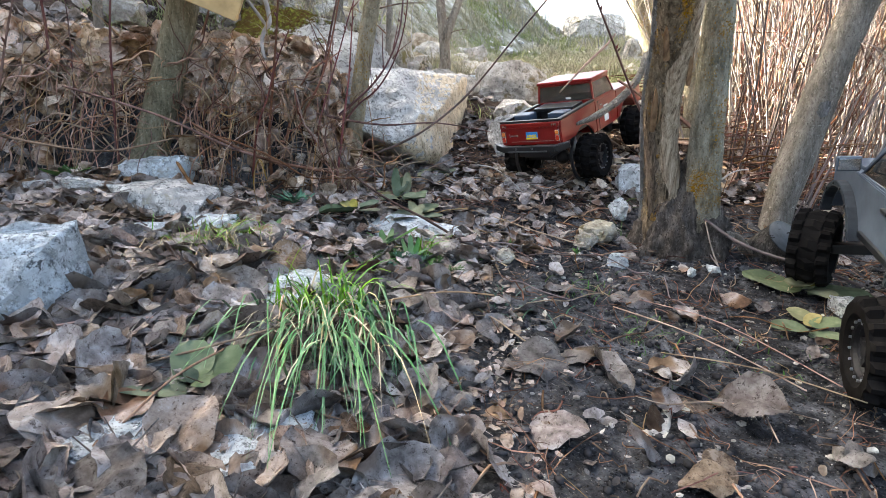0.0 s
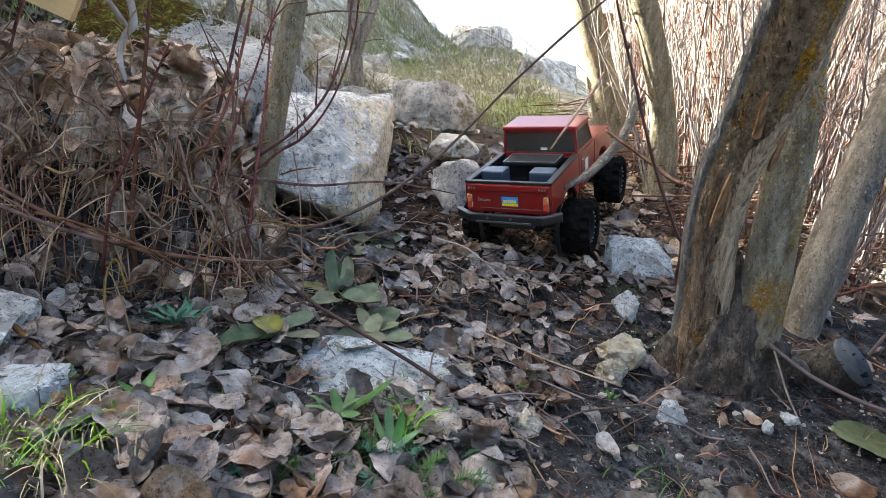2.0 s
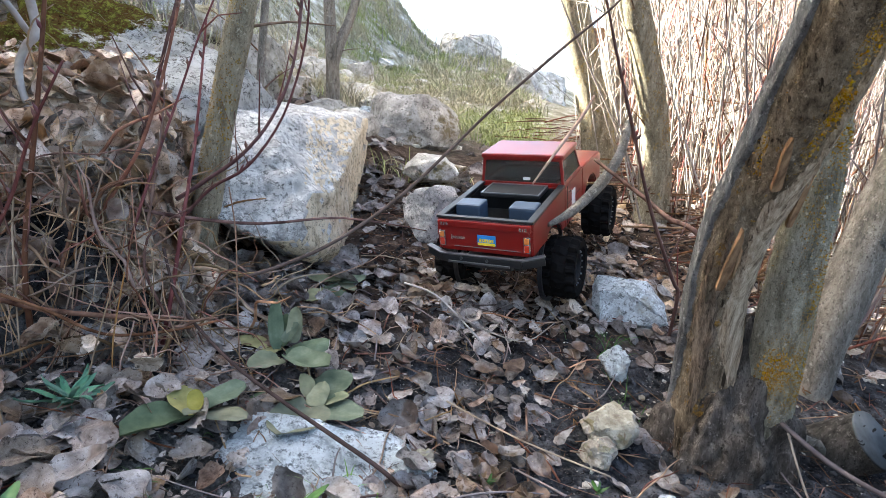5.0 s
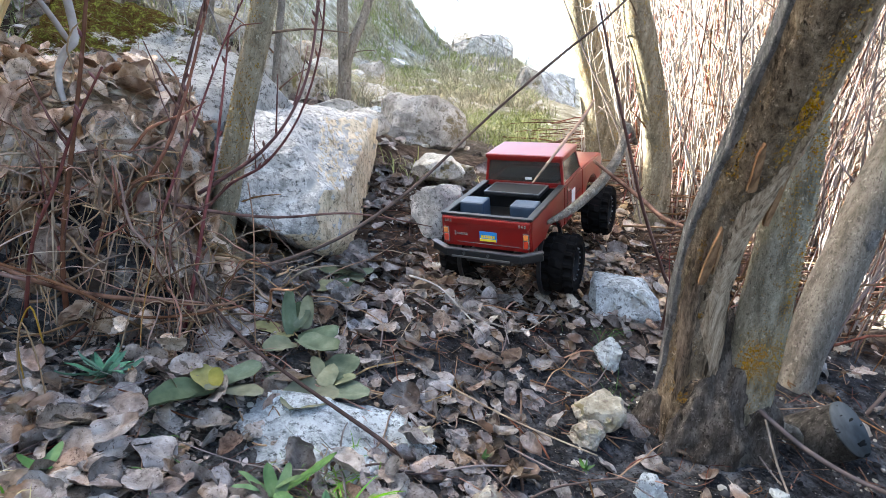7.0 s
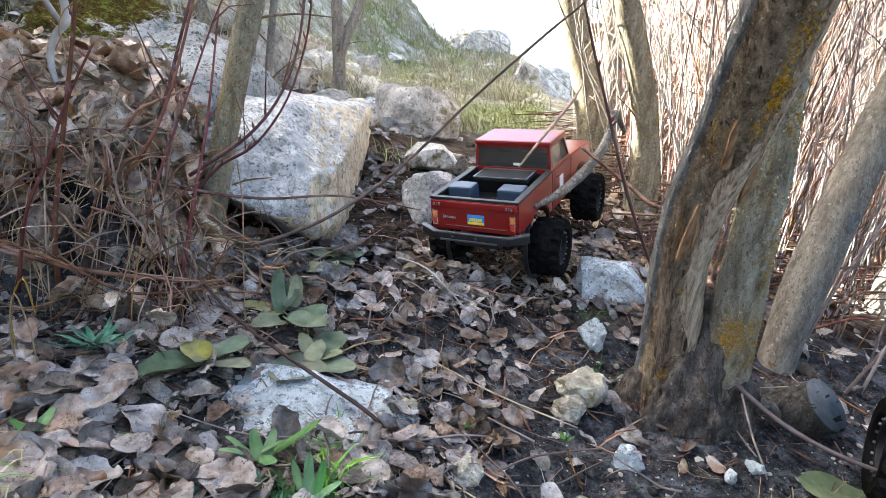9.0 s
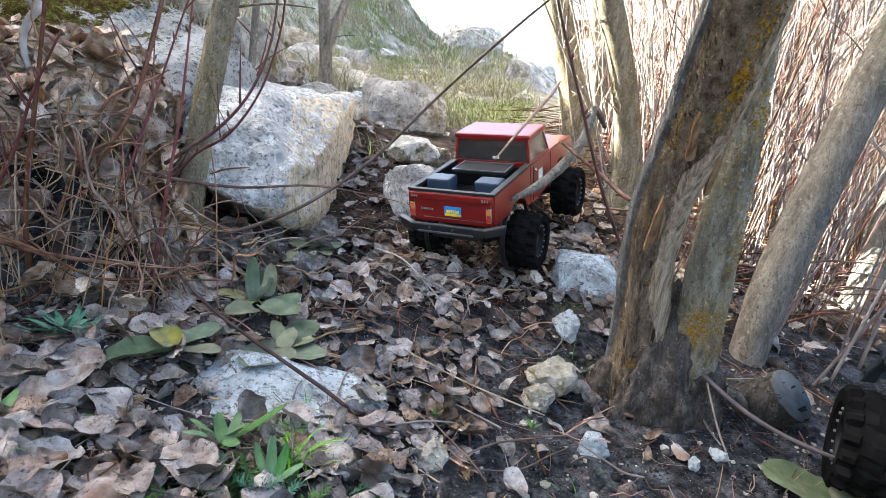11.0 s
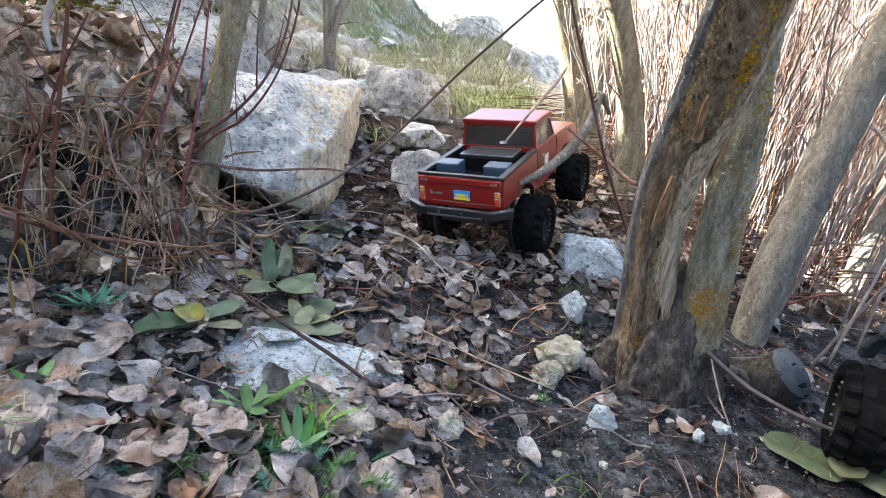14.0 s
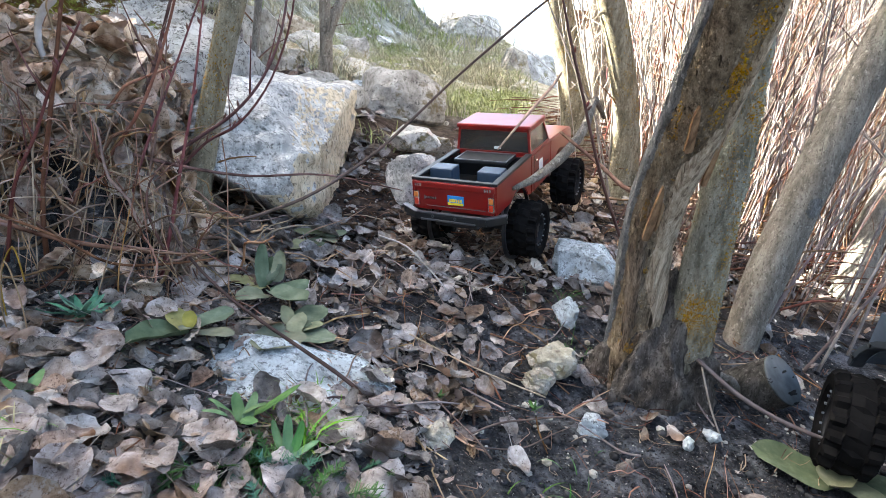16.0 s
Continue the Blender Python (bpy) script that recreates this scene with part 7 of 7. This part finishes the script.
rng = random.Random(58)
for i in range(110):                              # long thin twigs lying over the litter
    x, y = rng.uniform(-0.75, 0.62), rng.uniform(0.55, 1.95)
    if i >= 70:
        x, y = rng.uniform(-0.05, 0.42), rng.uniform(1.05, 1.60)
    if x < -0.3 and y > 1.3:
        y -= 0.6
    a, L = rng.uniform(0, math.pi), rng.uniform(0.07, 0.24)
    d = Vector((math.cos(a), math.sin(a), 0))
    pts = []
    p = Vector((x, y, 0))
    for q in range(5):
        pts.append(Vector((p.x, p.y, ground_z(p.x, p.y) + 0.010 + 0.012 * rng.random())))
        d = (d + Vector((rng.uniform(-1, 1), rng.uniform(-1, 1), 0)) * 0.22).normalized()
        p = p + d * L / 4
    r = rng.uniform(0.0007, 0.0016)
    stick("fallen_twig", pts, [r, r, r * 0.9, r * 0.8, r * 0.4], rng.choice((STALK, TWIG, MAUVE_CANE, DARK_STICK)), "thin dry twig lying over the dead leaves", sides=5, sub=3)

rng = random.Random(31)
litter = thing("leaf_litter", 0, 1.2, 0.1, "grey-brown curled dead leaves covering the slope", "leaves", kind="stuff")
shared = []
for i, (v, f) in enumerate(LEAVES + LEAVES):
    me = bpy.data.meshes.new("leaf")
    me.from_pydata([tuple(p) for p in v], [], f)
    me.polygons.foreach_set("use_smooth", [True] * len(me.polygons))
    me.materials.append(DRY_LEAF if i < len(LEAVES) else TRAIL_LEAF)
    shared.append(me)
inverse = litter.matrix_world.inverted()
count, rest, heap, trail, russet = 0, Bundle(), Bundle(), Bundle(), Bundle()
placed = 0
while placed < 9900:
    near = placed < 7800
    if near:
        x, y = rng.uniform(-1.15, 0.95), rng.uniform(0.28, 1.75)
    else:
        x, y = rng.uniform(-1.2, 1.3), rng.uniform(1.45, 2.9)
    if rng.random() > leaf_density(x, y):
        continue
    placed += 1
    on_trail = x + rng.gauss(0, 0.04) > 0.02 + 0.10 * (y - 1.0) - 0.25 * smooth(1.25, 1.35, y) or rng.random() < (0.45 if y < 0.95 else 0.12)
    m = leaf_pose(rng, x, y, rng.random() ** 2 * 0.022)
    i = rng.randrange(len(LEAVES))
    if count < 300 and 0.45 < y < 1.32 and -0.5 < x < 0.75 and rng.random() < 0.45:
        ob = new("leaf", shared[i + len(LEAVES) * on_trail])
        ob.parent = litter
        ob.matrix_basis = inverse @ m
        count += 1
    else:
        v, f = LEAVES[i] if y < 1.3 else MIDDLE[i]
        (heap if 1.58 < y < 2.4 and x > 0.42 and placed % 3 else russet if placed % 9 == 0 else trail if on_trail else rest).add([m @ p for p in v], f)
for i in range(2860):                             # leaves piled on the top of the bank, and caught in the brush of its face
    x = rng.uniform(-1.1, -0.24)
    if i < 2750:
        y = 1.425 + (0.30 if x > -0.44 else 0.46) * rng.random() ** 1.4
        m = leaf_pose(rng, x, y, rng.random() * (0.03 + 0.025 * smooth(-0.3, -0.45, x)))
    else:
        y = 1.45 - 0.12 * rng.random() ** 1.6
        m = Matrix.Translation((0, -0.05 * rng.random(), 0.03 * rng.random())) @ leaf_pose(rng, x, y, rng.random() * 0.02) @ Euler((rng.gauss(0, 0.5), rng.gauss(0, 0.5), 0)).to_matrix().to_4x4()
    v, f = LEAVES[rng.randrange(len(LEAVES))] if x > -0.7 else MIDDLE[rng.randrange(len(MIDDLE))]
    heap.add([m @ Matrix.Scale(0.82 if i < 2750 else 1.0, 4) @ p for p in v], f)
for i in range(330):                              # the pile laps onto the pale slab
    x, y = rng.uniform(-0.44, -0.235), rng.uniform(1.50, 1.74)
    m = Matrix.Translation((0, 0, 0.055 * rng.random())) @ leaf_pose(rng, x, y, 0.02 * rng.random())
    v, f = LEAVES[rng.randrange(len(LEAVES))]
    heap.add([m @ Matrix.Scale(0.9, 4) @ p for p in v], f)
for some, leaf_tone in ((rest, DRY_LEAF), (trail, TRAIL_LEAF), (russet, RUSSET_LEAF)):
    ob = tagged(some.make("loose_leaves", leaf_tone), kind="stuff")
    adopt(litter, ob)
tagged(heap.make("leaf_heap", BRIGHTENED_BROWN_LEAF), "heap of large brown dead leaves on the bank", "leaves", kind="stuff")

rng = random.Random(41)
b = Bundle()
ico = bmesh.new()
bmesh.ops.create_icosphere(ico, subdivisions=1, radius=1)
iv, jf = [v.co.copy() for v in ico.verts], [[v.index for v in fc.verts] for fc in ico.faces]
ico.free()
for i in range(3600):
    x, y = rng.uniform(-0.9, 1.0), rng.uniform(0.3, 2.3)
    s = 0.0011 + 0.0055 * rng.random() ** 5 + (0.004 if rng.random() < 0.012 else 0)
    z = ground_z(x, y) + s * 0.2
    k = Vector((rng.uniform(0.7, 1.3), rng.uniform(0.7, 1.3), rng.uniform(0.5, 0.9))) * s
    b.add([Vector((x + v.x * k.x, y + v.y * k.y, z + v.z * k.z * rng.uniform(0.7, 1.2))) for v in iv], jf)
ob = b.make("pebbles", RUBBLE)
ob.data.polygons.foreach_set("use_smooth", [False] * len(ob.data.polygons))
tagged(ob, "pale pebbles and grit in the soil", "pebbles", kind="stuff")
b, dark = Bundle(), Bundle()
for i in range(3400):
    x, y = rng.uniform(-0.9, 0.95), rng.uniform(0.3, 2.2)
    a, L = rng.uniform(0, 6.28), 0.012 + 0.10 * rng.random() ** 2
    w = Vector((math.cos(a), math.sin(a), 0)) * L * 0.5
    pts = []
    for u in (-1, -0.4, 0.3, 1):
        p = Vector((x, y, 0)) + w * u + Vector((rng.gauss(0, 0.005), rng.gauss(0, 0.005), 0))
        p.z = ground_z(p.x, p.y) + rng.uniform(0.002, 0.016)
        pts.append(p)
    r = rng.choice((0.0004, 0.0005, 0.0006, 0.0008, 0.0014)) * (0.6 + 5 * L)
    (b if i % 3 == 0 else dark).add(*tube_data(pts, [r, r, r * 0.8, r * 0.5], 4, 0, 0, 2))
tagged(dark.make("dark_twig_litter", TWIG), "broken brown twigs strewn over the soil", "twigs", kind="stuff")
tagged(b.make("twig_litter", STALK), "broken straw and twigs strewn over the soil", "twigs", kind="stuff")
b = Bundle()
for i in range(14500):                             # crumbs of soil and leaf mould
    x, y = rng.uniform(-0.5, 0.95), rng.uniform(0.3, 2.1)
    if x < 0 and rng.random() < 0.5:
        continue
    s = 0.0011 + 0.0055 * rng.random() ** 3
    z = ground_z(x, y) + s * 0.3
    k = Vector((rng.uniform(0.6, 1.4), rng.uniform(0.6, 1.4), rng.uniform(0.4, 1.0))) * s
    b.add([Vector((x + v.x * k.x * rng.uniform(0.7, 1.3), y + v.y * k.y * rng.uniform(0.7, 1.3), z + v.z * k.z * rng.uniform(0.7, 1.3))) for v in iv], jf)
tagged(b.make("soil_crumbs", GRIT), "dark crumbs of soil and leaf mould", "soil", kind="stuff")
b = Bundle()
for i in range(3600):                             # torn bits of leaf
    x, y = rng.uniform(-0.8, 0.95), rng.uniform(0.3, 2.2)
    if x > 0.2 and y < 1.4 and i % 3:
        continue
    m = leaf_pose(rng, x, y, rng.random() * 0.006) @ Matrix.Scale(0.09 + 0.32 * rng.random() ** 2, 4)
    v, f = COARSE[rng.randrange(len(COARSE))]
    b.add([m @ p for p in v], f)
dry = Bundle()
for i in range(5200):                             # crumbled leaf between the leaves of the slope
    x, y = rng.uniform(-0.8, 0.12), rng.uniform(0.4, 1.42)
    m = leaf_pose(rng, x, y, rng.random() * 0.008) @ Matrix.Scale(0.12 + 0.30 * rng.random() ** 2, 4)
    v, f = COARSE[rng.randrange(len(COARSE))]
    dry.add([m @ p for p in v], f)
tagged(dry.make("dry_leaf_scraps", DRY_LEAF), "crumbled brown leaf scraps filling the litter", "leaves", kind="stuff")
tagged(b.make("leaf_scraps", TRAIL_LEAF), "small torn scraps of dead leaf on the soil", "leaves", kind="stuff")
b = Bundle()
for i in range(20000):                            # litter on the slope farther out
    x, y = rng.uniform(-3.2, 3.2), rng.uniform(-2.6, 2.4)
    inside = -1.1 < x < 0.95 and 0.3 < y
    far = math.hypot((x + 0.1) / 3.2, (y - 0.6) / 2.8)
    if inside or y > 1.9 and x < 0.9 or rng.random() < far ** 1.5 + 0.35 * smooth(0.0, 0.5, x) * smooth(1.2, 0.8, y):
        continue
    m = leaf_pose(rng, x, y, rng.random() ** 2 * 0.02)
    v, f = COARSE[rng.randrange(len(COARSE))]
    b.add([m @ p for p in v], f)
tagged(b.make("outer_leaf_litter", DRY_LEAF), "thinning dead leaves on the slope around the trail", "leaves", kind="stuff")
